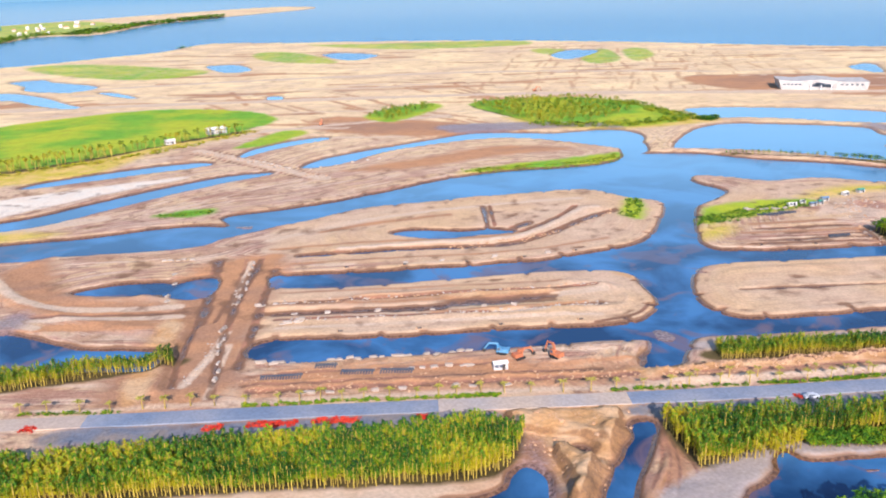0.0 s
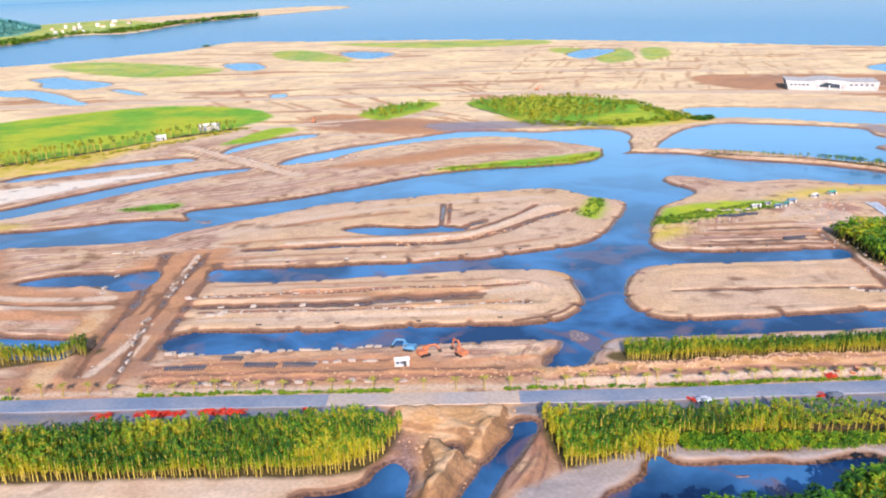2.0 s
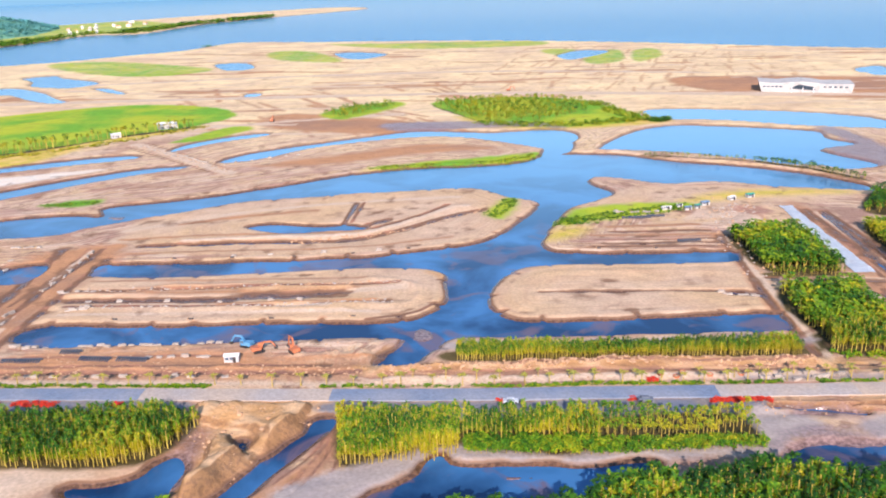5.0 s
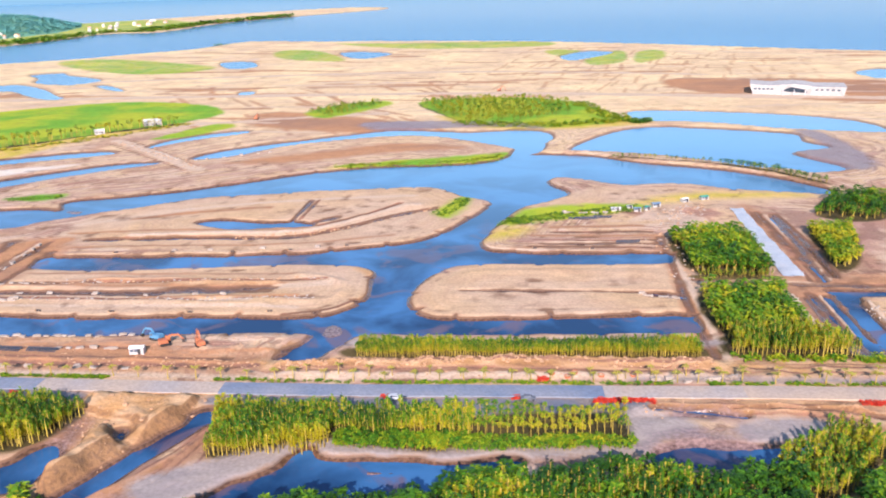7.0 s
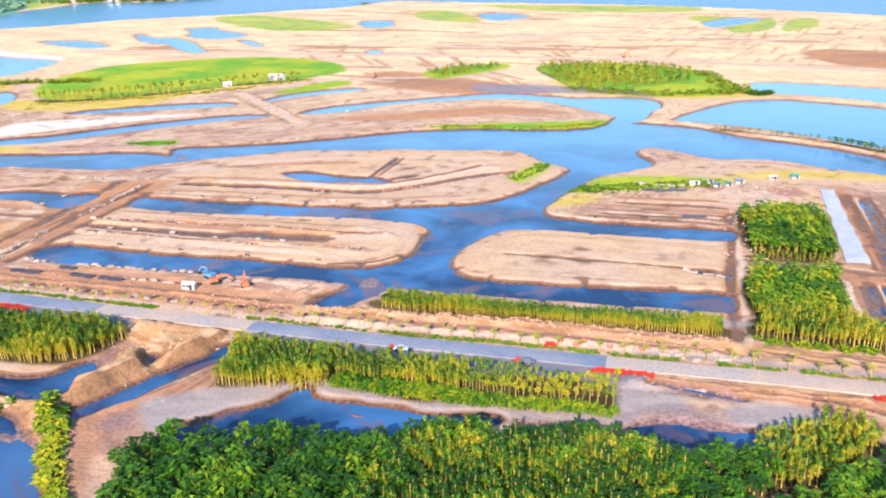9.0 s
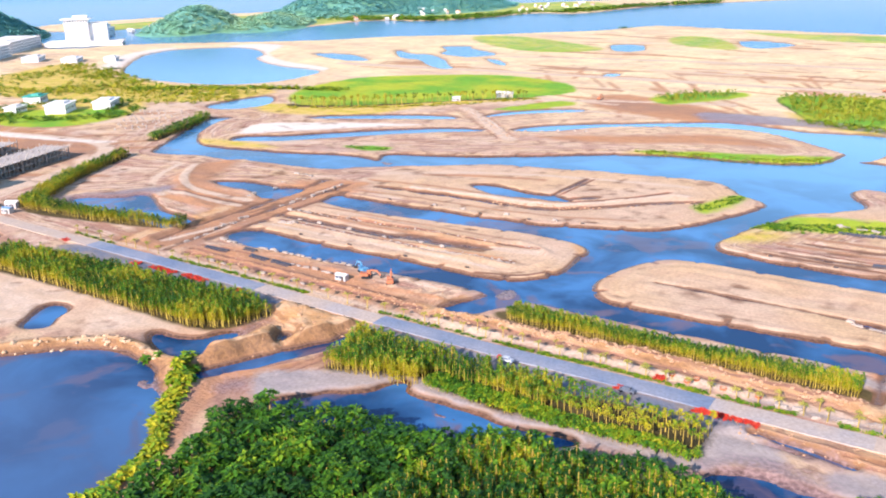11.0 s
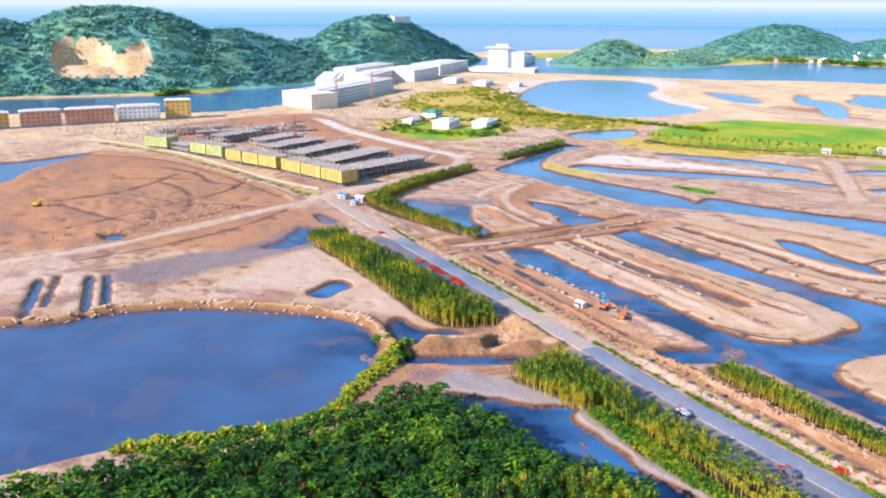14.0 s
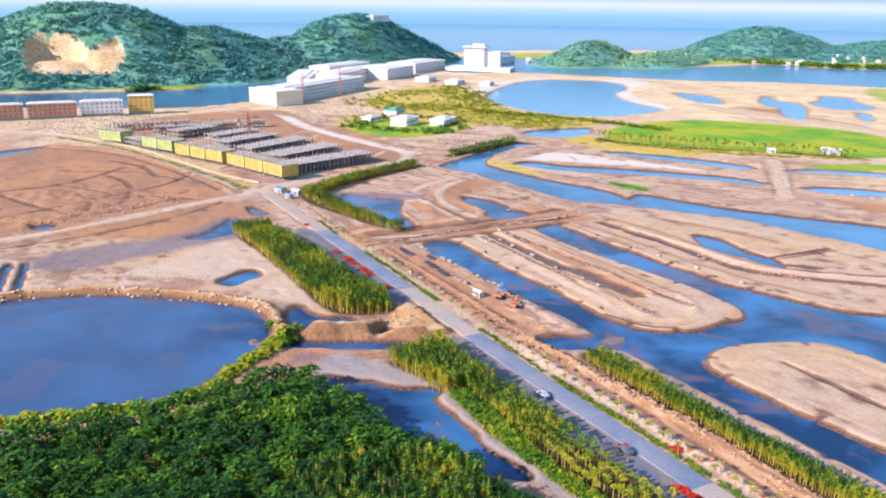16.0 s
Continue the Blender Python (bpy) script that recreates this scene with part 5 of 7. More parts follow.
scatter("hill_forest", CANOPY, [(x, y, z - 1, rng.uniform(4.5, 8.0), rng.uniform(0, 6.28), t + rng.uniform(-0.13, 0.13), rng.integers(5), rng.uniform(0.9, 1.3)) for x, y, z, t in zip(wx[keep], wy[keep], wz[keep], wt[keep])], [M_BARK, M_HAZY_FOREST], "dense dark green forest covering the hills", "forest")

# ---------------------------------------------------------------- glowing ring painted with the haze over the far sea
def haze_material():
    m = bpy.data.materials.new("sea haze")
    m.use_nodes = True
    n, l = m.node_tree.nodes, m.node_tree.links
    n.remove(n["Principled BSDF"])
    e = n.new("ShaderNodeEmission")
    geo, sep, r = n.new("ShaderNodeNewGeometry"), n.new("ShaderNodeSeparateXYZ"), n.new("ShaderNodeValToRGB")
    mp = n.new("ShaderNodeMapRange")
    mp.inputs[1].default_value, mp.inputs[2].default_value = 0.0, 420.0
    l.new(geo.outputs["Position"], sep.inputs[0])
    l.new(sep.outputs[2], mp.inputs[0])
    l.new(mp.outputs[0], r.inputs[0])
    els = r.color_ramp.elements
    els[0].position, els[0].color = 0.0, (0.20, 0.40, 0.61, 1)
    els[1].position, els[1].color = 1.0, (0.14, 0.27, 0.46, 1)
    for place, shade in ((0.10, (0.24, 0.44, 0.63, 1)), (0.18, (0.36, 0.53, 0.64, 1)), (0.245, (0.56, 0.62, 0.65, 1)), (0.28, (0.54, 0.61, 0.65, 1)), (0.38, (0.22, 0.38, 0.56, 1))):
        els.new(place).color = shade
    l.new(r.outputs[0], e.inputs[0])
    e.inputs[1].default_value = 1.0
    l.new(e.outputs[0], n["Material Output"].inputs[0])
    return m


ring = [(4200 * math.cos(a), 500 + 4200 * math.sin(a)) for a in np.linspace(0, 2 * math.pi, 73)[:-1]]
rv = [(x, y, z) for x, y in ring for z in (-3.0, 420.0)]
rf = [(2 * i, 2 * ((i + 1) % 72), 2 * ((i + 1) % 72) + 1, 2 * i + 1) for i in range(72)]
tagged(new("backdrop", big_mesh("backdrop", rv, rf, [haze_material()])), "glowing backdrop painted with pale haze where sea and sky meet", "sky", kind="structure")

# ================================================================ things
def tone(name, col, rough_=0.7, vary=0.12, size=0.6, second=None, metallic=0.0, big=5.0):
    return material(name, col, rough_, vary, size, 0.0, metallic, second, 0.6, big)


M_CONCRETE = tone("concrete", (0.52, 0.50, 0.47), 0.9, 0.15, 0.8, (0.42, 0.40, 0.38))
M_BLUEPAINT = tone("blue paint", (0.07, 0.25, 0.43), 0.6, 0.2, 0.4, (0.16, 0.30, 0.42))
M_ORANGE = tone("orange paint", (0.52, 0.18, 0.08), 0.6, 0.2, 0.4, (0.42, 0.13, 0.06))
M_YELLOW = tone("yellow paint", (0.75, 0.40, 0.03), 0.5, 0.1, 0.4)
M_STEEL = tone("dark steel", (0.06, 0.06, 0.065), 0.55, 0.2, 0.3, (0.12, 0.09, 0.07), 0.6)
M_GLASS = tone("window glass", (0.10, 0.13, 0.17), 0.12, 0.1, 2.0)
M_NET = tone("green yellow safety net", (0.50, 0.43, 0.11), 0.85, 0.3, 1.6, (0.52, 0.34, 0.10), big=6)
M_NETGREEN = tone("green safety net", (0.33, 0.44, 0.17), 0.85, 0.3, 1.6, (0.48, 0.43, 0.14), big=6)
M_BRICK = tone("brick red wall", (0.58, 0.27, 0.16), 0.85, 0.15, 1.2, (0.66, 0.35, 0.22), big=9)
M_OCHRE = tone("ochre wall", (0.68, 0.46, 0.12), 0.85, 0.12, 1.5, (0.60, 0.38, 0.10), big=9)
M_ROOF = tone("pale roof", (0.72, 0.67, 0.60), 0.85, 0.12, 2.0, (0.80, 0.76, 0.70), big=15)
M_BLUEROOF = tone("blue sheet roof", (0.16, 0.28, 0.42), 0.5, 0.1, 0.8)
M_GREENROOF = tone("green sheet roof", (0.04, 0.36, 0.26), 0.5, 0.1, 0.8)
M_CREAM = tone("cream render", (0.74, 0.64, 0.46), 0.85, 0.08, 1.5, (0.80, 0.72, 0.55), big=9)
M_TARP = tone("white sheet", (0.82, 0.84, 0.86), 0.5, 0.08, 1.2, (0.70, 0.76, 0.82), big=6)
M_ROCK = tone("rock", (0.50, 0.32, 0.18), 0.9, 0.3, 0.6, (0.60, 0.44, 0.28), big=3)
M_WHITEWASH = tone("white stone", (0.47, 0.40, 0.335), 0.9, 0.2, 0.5, (0.36, 0.285, 0.225))
M_RED = leaf_material("red blossom", [(0.42, 0.02, 0.015), (0.58, 0.04, 0.02), (0.70, 0.09, 0.04)])
M_RUBBER = tone("rubber", (0.025, 0.025, 0.027), 0.8)
M_CAR = tone("white car paint", (0.62, 0.65, 0.69), 0.3, 0.03)
M_CARGREY = tone("grey car paint", (0.16, 0.17, 0.20), 0.25, 0.03)


def box(bm, x, y, z, sx, sy, sz, taper=1.0, shift=0.0):
    """A box standing on z, centred at x, y; taper narrows its top, shift moves the top along x."""
    v = []
    for dz, k, o in ((0, 1.0, 0.0), (sz, taper, shift)):
        for dx, dy in ((-1, -1), (1, -1), (1, 1), (-1, 1)):
            v.append(bm.verts.new((x + o + dx * sx * 0.5 * k, y + dy * sy * 0.5 * k, z + dz)))
    for f in ((3, 2, 1, 0), (4, 5, 6, 7), (0, 1, 5, 4), (1, 2, 6, 5), (2, 3, 7, 6), (3, 0, 4, 7)):
        bm.faces.new([v[i] for i in f])


def bar(bm, a, b, w, h=None):
    """A square bar from a to b."""
    a, b = Vector(a), Vector(b)
    d = (b - a).normalized()
    s = d.cross(Vector((0, 0, 1)) if abs(d.z) < 0.95 else Vector((1, 0, 0))).normalized() * w * 0.5
    u = s.cross(d).normalized() * (h or w) * 0.5
    v = [bm.verts.new(p + q) for p in (a, b) for q in (-s - u, s - u, s + u, -s + u)]
    for f in ((3, 2, 1, 0), (4, 5, 6, 7), (0, 1, 5, 4), (1, 2, 6, 5), (2, 3, 7, 6), (3, 0, 4, 7)):
        bm.faces.new([v[i] for i in f])


def wheel(bm, x, y, z, r, w, n=14):
    rings = [[bm.verts.new((x + r * k * math.cos(6.2832 * i / n), y + s * w * 0.5, z + r * k * math.sin(6.2832 * i / n))) for i in range(n)] for s, k in ((-1, 0.85), (-0.8, 1.0), (0.8, 1.0), (1, 0.85))]
    for a, b in zip(rings[:-1], rings[1:]):
        for i in range(n):
            bm.faces.new((a[i], a[(i + 1) % n], b[(i + 1) % n], b[i]))
    bm.faces.new(rings[0][::-1])
    bm.faces.new(rings[-1])


def part(name, bm, mat_, parent, label=""):
    me = bpy.data.meshes.new(name)
    bmesh.ops.recalc_face_normals(bm, faces=bm.faces)
    bm.to_mesh(me)
    bm.free()
    me.materials.append(mat_)
    ob = new(name, me)
    ob.parent = parent
    if label:
        ob["label"] = label
    return ob


def thing(name, label, category, m=None, group=""):
    """An Empty at the base of a thing."""
    ob = tagged(new(name), label, category, group)
    if m is not None:
        ob.matrix_basis = m
    return ob


def made(fn, *args):
    bm = bmesh.new()
    fn(bm, *args)
    return bm


def boxes(*rows):
    bm = bmesh.new()
    for r in rows:
        box(bm, *r)
    return bm


def spot(x, y, turn=0.0, sink=0.05):
    return pose(x, y, ground_at(x, y) - sink, 0, 0, turn)


# ---------------------------------------------------------------- wheeled and tracked machines
def excavator(name, label, paint, x, y, turn, reach=(3.6, 3.3, 5.6, 2.6)):
    ob = thing(name, label, "excavator", spot(x, y, turn))
    for s in (-1, 1):
        tr = part("track", made(wheel, -1.35, s * 1.1, 0.42, 0.42, 0.6), M_RUBBER, ob, "dark steel crawler track")
        bm = boxes((0, s * 1.1, 0.02, 2.7, 0.6, 0.82, 0.98))
        wheel(bm, 1.35, s * 1.1, 0.42, 0.42, 0.6)
        part("track_belt", bm, M_RUBBER, tr)
    part("undercarriage", boxes((0, 0, 0.35, 2.2, 1.8, 0.55)), M_STEEL, ob)
    part("body", boxes((-0.7, 0, 0.95, 3.0, 2.5, 1.0, 0.92), (-1.7, 0, 1.2, 1.0, 2.5, 0.9, 0.9)), paint, ob)
    cab = part("cab", boxes((0.9, 0.75, 0.95, 1.5, 1.0, 1.75, 0.88)), paint, ob)
    part("window", boxes((1.66, 0.75, 1.6, 0.06, 0.8, 0.9), (0.9, 1.25, 1.6, 1.0, 0.06, 0.85)), M_GLASS, cab)
    bx, bz, ax, az = reach
    bm = bmesh.new()
    bar(bm, (0.7, -0.2, 1.5), (bx * 0.55, -0.2, bz + 1.2), 0.45, 0.7)
    bar(bm, (bx * 0.55, -0.2, bz + 1.2), (bx + 1.0, -0.2, bz + 0.9), 0.42, 0.55)
    part("boom", bm, paint, ob)
    bm = bmesh.new()
    bar(bm, (bx + 0.9, -0.2, bz + 1.2), (ax + 0.6, -0.2, 1.0), 0.35, 0.45)
    arm = part("arm", bm, paint, ob)
    part("bucket", boxes((ax + 0.7, -0.2, 0.15, 1.0, 1.2, 0.9, 0.7)), M_STEEL, arm)
    return ob


excavator("excavator", "blue tracked excavator working on the sandy bank", M_BLUEPAINT, 31.2, 236, 160, (3.4, 2.2, 5.4, 2.6))
excavator("excavator", "orange tracked excavator with raised boom on sand", M_ORANGE, 47.6, 231.5, 125, (3.2, 3.0, 4.6, 2.6))
excavator("excavator", "orange tracked excavator beside a white cabin", M_ORANGE, 36, 232.2, 30, (3.0, 1.9, 4.8, 2.6))
excavator("excavator", "yellow tracked excavator on the brown plain", M_YELLOW, -239, 48, 60)
excavator("excavator", "orange tracked excavator by the far earthworks", M_ORANGE, 120, 815, 10)
excavator("excavator", "orange tracked excavator near the green strip", M_ORANGE, -70, 660, 90)


def cabin(name, label, x, y, turn, size, wall_mat, roof_mat):
    sx, sy, sz = size
    ob = thing(name, label, "shed", spot(x, y, turn))
    body = part("wall", boxes((0, 0, 0, sx, sy, sz)), wall_mat, ob)
    bm = bmesh.new()
    v = [bm.verts.new(p) for p in ((-sx * 0.54, -sy * 0.56, sz), (sx * 0.54, -sy * 0.56, sz), (sx * 0.54, 0, sz + 0.22 * sy), (-sx * 0.54, 0, sz + 0.22 * sy), (sx * 0.54, sy * 0.56, sz), (-sx * 0.54, sy * 0.56, sz))]
    for f in ((0, 1, 2, 3), (3, 2, 4, 5), (1, 4, 2), (0, 3, 5), (0, 5, 4, 1)):
        bm.faces.new([v[i] for i in f])
    part("roof", bm, roof_mat, ob)
    part("door", boxes((sx * 0.2, -sy * 0.5 - 0.03, 0, 0.9, 0.08, 2.0)), M_STEEL, ob)
    for k in (-0.3, 0.0):
        part("window", boxes((sx * k, -sy * 0.5 - 0.03, 1.0, 1.0, 0.08, 0.9)), M_GLASS, ob)
    return ob


cabin("site_cabin", "white site cabin with pale roof on the sand bank", 29.5, 226, 8, (4.4, 2.4, 2.2), M_CONCRETE, M_ROOF)
M_SHEDWALL = tone("dusty white wall", (0.52, 0.49, 0.45), 0.85, 0.15, 0.8)
for x, y, turn, size, rm, lab in (
        (191, 393, 10, (7, 3.2, 2.3), M_ROOF, "low white workers' shed with pale roof"), (201, 392, 8, (5, 3.6, 2.4), M_BLUEROOF, "white shed with blue sheet roof"),
        (206, 395, 15, (4, 3.6, 2.6), M_GREENROOF, "small white shed with green roof"), (211, 401, 12, (6, 4, 2.8), M_BLUEROOF, "white shed with blue roof at the camp's end"),
        (198, 397, 10, (4, 2.6, 2.2), M_ROOF, "narrow white store shed"), (226, 410, 30, (5, 4, 2.6), M_ROOF, "small pale hut on bare earth"), (236, 414, 20, (6, 4, 2.8), M_GREENROOF, "green-roofed hut by the grass"),
        (-147, 637, 30, (14, 7, 3.6), M_ROOF, "white shed at the edge of the green field"), (-172, 600, 35, (7, 4, 3.0), M_ROOF, "small white pump house beside palms"),
        (-183, 209, 20, (7, 4, 2.8), M_BLUEROOF, "grey hut with blue roof by the junction"), (-173, 216, 25, (6, 4, 2.8), M_ROOF, "pale hut under the hedge"), (-165, 209, 15, (5, 3, 2.6), M_BLUEROOF, "small roadside hut with blue roof")):
    k = 0.64 if x > 180 else 1.0
    cabin("shed", lab, x, y, turn, (size[0] * k, size[1] * k, size[2] * k), M_SHEDWALL, rm)


def car(label, paint, x, y, turn):
    ob = thing("car", label, "car", pose(x, y, 0.42, 0, 0, turn))
    body = part("body", boxes((0, 0, 0.32, 4.3, 1.75, 0.55, 0.94), (-0.15, 0, 0.86, 2.5, 1.55, 0.55, 0.74)), paint, ob)
    part("window", boxes((-0.15, 0, 0.92, 2.3, 1.58, 0.34, 0.80)), M_GLASS, body)
    for sx in (-1.35, 1.35):
        for sy in (-0.8, 0.8):
            part("wheel", made(wheel, sx, sy, 0.32, 0.32, 0.22), M_RUBBER, ob)
    return ob


car("white parked car on the verge beside flower pots", M_CAR, 114.2, 200.6, 3)
car("grey parked car on the verge beside the plantation", M_CARGREY, 150.4, 202.1, 3)


# ---------------------------------------------------------------- young roadside palms
def palm(rg):
    ob = thing("palm_tree", "young roadside palm with upright yellow-green fronds", "palm tree", None, "palms along the road")
    bm = bmesh.new()
    h = 3.2
    rings = []
    for z, r, o in ((-0.2, 0.22, 0), (0.4, 0.16, 0), (h * 0.6, 0.12, 0.06), (h, 0.10, 0.10)):
        rings.append([bm.verts.new((o + r * math.cos(i * 1.0472), r * math.sin(i * 1.0472), z)) for i in range(6)])
    for a, b in zip(rings[:-1], rings[1:]):
        for i in range(6):
            bm.faces.new((a[i], a[(i + 1) % 6], b[(i + 1) % 6], b[i]))
    part("trunk", bm, M_BARK, ob)
    bm = bmesh.new()
    for k in range(10):
        a = k * 2.4 + rg.uniform(-0.2, 0.2)
        up = rg.uniform(0.55, 1.4)
        ln = rg.uniform(1.3, 1.9)
        prev = None
        for j in range(5):
            t = j / 4
            rr = 0.1 + ln * t * math.cos(up) + 0.3 * t
            z = h + ln * t * math.sin(up) - 1.1 * t * t
            w = 0.05 + 0.24 * math.sin(math.pi * min(1, 0.15 + 0.85 * t))
            c, s = math.cos(a), math.sin(a)
            row = [bm.verts.new((0.1 + rr * c - q * w * s, rr * s + q * w * c, z - abs(q) * 0.16)) for q in (-1, 0, 1)]
            if prev:
                for i in range(2):
                    bm.faces.new((prev[i], prev[i + 1], row[i + 1], row[i]))
            prev = row
    crown = part("crown", bm, M_PALM, ob)
    return ob


M_PALM = tone("palm fronds", (0.34, 0.26, 0.04), 0.6, 0.3, 0.7, (0.20, 0.20, 0.03))
rg = random.Random(7)
first = [palm(rg) for _ in range(3)]
road_line = curve(ROAD, False, 12)


def road_y(x):
    return float(np.interp(x, road_line[:, 0], road_line[:, 1]))


xs, px = [], -108.0
while px < 330:
    xs.append(px)
    px += rg.uniform(5.2, 9.5)
for i, x in enumerate(xs):
    y = road_y(x) + 5.6 + rg.uniform(-0.4, 0.5)
    m = spot(x, y, rg.uniform(0, 360)) @ Matrix.Scale(rg.uniform(0.85, 1.15), 4)
    if i < 3:
        first[i].matrix_basis = m
    else:
        src = first[i % 3]
        c = copy_thing(src, m)
        c.scale = [m.to_scale()[0]] * 3
# second, looser row behind the first
for x in np.arange(86, 300, 9.0):
    m = spot(x + rg.uniform(-2, 2), road_y(x) + 8.8 + rg.uniform(-0.6, 0.6), rg.uniform(0, 360))
    k = rg.uniform(0.7, 1.0)
    c = copy_thing(first[0], m)
    c.scale = (k, k, k)


# ---------------------------------------------------------------- low green strips, shrubs and grass tufts
TUFT = [tree_shape(rng, 0.05, 22, (0.55, 0.55, 0.42), 0.34, 1, 0.40) for _ in range(4)]


def shrub_line(line, half, count, size, tint, label, name="shrubs"):
    c = curve(line, False, 8)
    spots = []
    for _ in range(count):
        i = rng.integers(len(c) - 1)
        t = rng.uniform()
        p = c[i] * (1 - t) + c[i + 1] * t
        x, y = p[0] + rng.uniform(-half, half), p[1] + rng.uniform(-half, half)
        spots.append((x, y, 0.0, size * rng.uniform(0.6, 1.4), rng.uniform(0, 6.28), tint + rng.uniform(-0.2, 0.2), rng.integers(4), 1.2))
    z = lie(np.array([s[0] for s in spots]), np.array([s[1] for s in spots]))
    ok = z > WATER_Z
    spots = [(s[0], s[1], zz - 0.05, *s[3:]) for s, zz, k in zip(spots, z, ok) if k]
    if spots:
        scatter(name, TUFT, spots, [M_BARK, M_LEAF], label, "shrubs")


for a, b, n_ in ((-108, -80, 40), (-46, 28, 220), (60, 100, 60), (104, 190, 260), (200, 300, 160)):
    shrub_line([(a, road_y(a) + 5.0), ((a + b) / 2, road_y((a + b) / 2) + 5.0), (b, road_y(b) + 5.0)], 0.7, n_, 0.8, 0.52, "low green shrubs planted along the road verge")
shrub_line([(39, 146), (47, 138), (58, 125), (68, 114), (72, 100), (71, 84), (68, 72), (66, 56)], 1.8, 300, 2.0, 0.72, "tall reeds and shrubs on the pond's bank")
shrub_line([(36, 153), (41, 144), (47, 142)], 2.2, 46, 2.0, 0.5, "bushes on the earth dam")
shrub_line([(20, 140), (26, 146)], 2.0, 14, 2.0, 0.45, "bushes at the dug pool")
shrub_line([(138, 372), (160, 381), (200, 398)], 6.0, 380, 0.9, 0.40, "rough green weeds on the island")
shrub_line([(106, 384), (114, 400), (117, 414)], 4.0, 120, 0.8, 0.40, "green weeds at the island's tip")
shrub_line([(36, 490), (70, 494), (110, 502), (134, 520)], 5.0, 260, 1.0, 0.62, "yellow-green reeds along the shore")
shrub_line([(100, 640), (140, 628), (190, 636), (216, 650), (205, 690), (190, 735)], 9.0, 330, 2.2, 0.66, "yellow-green scrub round the wooded island")
shrub_line([(222, 640), (232, 636), (236, 646)], 4.0, 40, 3.0, 0.25, "dark bushes at the dam's end")
shrub_line([(-126, 409), (-101, 415)], 4.0, 70, 0.9, 0.45, "green weeds on the sand bar")
shrub_line([(-274, 502), (-214, 538), (-160, 588), (-120, 640)], 5.0, 220, 1.5, 0.95, "yellow scrub beside the green field")
shrub_line([(-201, 193), (-279, 173), (-373, 144), (-455, 103)], 2.2, 300, 1.0, 0.70, "dry yellow grass along the site road")
shrub_line([(212, 232), (252, 232), (254, 236)], 1.6, 90, 1.6, 0.62, "weeds at the plantation's edge")
shrub_line([(-478, 508), (-427, 546), (-361, 582), (-300, 600)], 8.0, 260, 3.0, 0.62, "palms and scrub behind the lagoon")
shrub_line([(-591, 422), (-530, 470), (-592, 562), (-683, 519), (-591, 427)], 28.0, 420, 2.6, 0.72, "resort garden shrubs in green and yellow")
shrub_line([(-426, 347), (-369, 406), (-437, 452), (-478, 390), (-426, 349)], 14.0, 300, 2.6, 0.40, "green garden around the pavilion")
shrub_line([(-740, 604), (-640, 576), (-520, 536), (-440, 520), (-370, 540)], 22.0, 420, 2.8, 0.80, "garden palms and bushes of the resort")
shrub_line([(-560, 470), (-500, 490), (-420, 480), (-360, 510)], 24.0, 300, 2.4, 0.88, "yellow-green resort planting")
shrub_line([(-653, 602), (-572, 646), (-500, 669)], 6.0, 60, 3.0, 0.4, "palms on the lagoon's edge")
shrub_line([(-814, 58), (-804, 162), (-825, 235)], 8.0, 160, 6.0, 0.25, "trees along the foot of the hill")
shrub_line([(-998, 1451), (-819, 1500), (-759, 1625), (-719, 1790)], 70.0, 900, 6.0, 0.45, "trees and gardens of the far headland")
shrub_line([(-679, 1832), (-630, 2089), (-521, 2379)], 30.0, 260, 8.0, 0.40, "trees of the far shore")
shrub_line([(-473, 1301), (-419, 1351), (-364, 1417)], 8.0, 60, 4.0, 0.3, "shoreline trees")


# ---------------------------------------------------------------- red flowering plants set out by the road
def red_bed(x0, x1, y, label):
    spots = []
    for _ in range(int((x1 - x0) * 7)):
        x, yy = rng.uniform(x0, x1), y + rng.uniform(-1.3, 1.3)
        spots.append((x, yy, ground_at(x, yy) + 0.05, rng.uniform(0.5, 0.9), rng.uniform(0, 6.28), rng.uniform(0.1, 0.9), rng.integers(4), 1.2))
    scatter("flower_bed", TUFT, spots, [M_BARK, M_RED], label, "flower bed", "")


for x0, x1, y in ((-54, -49, 197), (-42.5, -29, 197.4), (-24.5, -11.5, 198), (4, 7, 198), (168, 184, 203.4), (110.4, 112, 202.2), (146, 148, 203.6), (153, 156, 214.8), (-104, -100, 199), (238, 246, 206)):
    red_bed(x0, x1, y, "bed of red flowering potted plants beside the road")


def tree_ring(x, y):
    ob = thing("planter_ring", "round orange planter ring on the verge", "planter", spot(x, y), "orange planters")
    bm = bmesh.new()
    n = 16
    rows = [[bm.verts.new((r * math.cos(6.2832 * i / n), r * math.sin(6.2832 * i / n), z)) for i in range(n)] for r, z in ((0.9, -0.1), (0.95, 0.5), (0.75, 0.5), (0.7, 0.1))]
    for a, b in zip(rows[:-1], rows[1:]):
        for i in range(n):
            bm.faces.new((a[i], a[(i + 1) % n], b[(i + 1) % n], b[i]))
    part("rim", bm, M_ORANGE, ob)
    bm = bmesh.new()
    bm.faces.new([bm.verts.new((0.74 * math.cos(6.2832 * i / n), 0.74 * math.sin(6.2832 * i / n), 0.34)) for i in range(n)])
    part("soil", bm, M_ROCK, ob)
    return ob


for x, y in ((157, 217.5), (161.5, 216.8), (163.5, 218.2), (171, 217.5), (180, 218.5)):
    tree_ring(x, y)


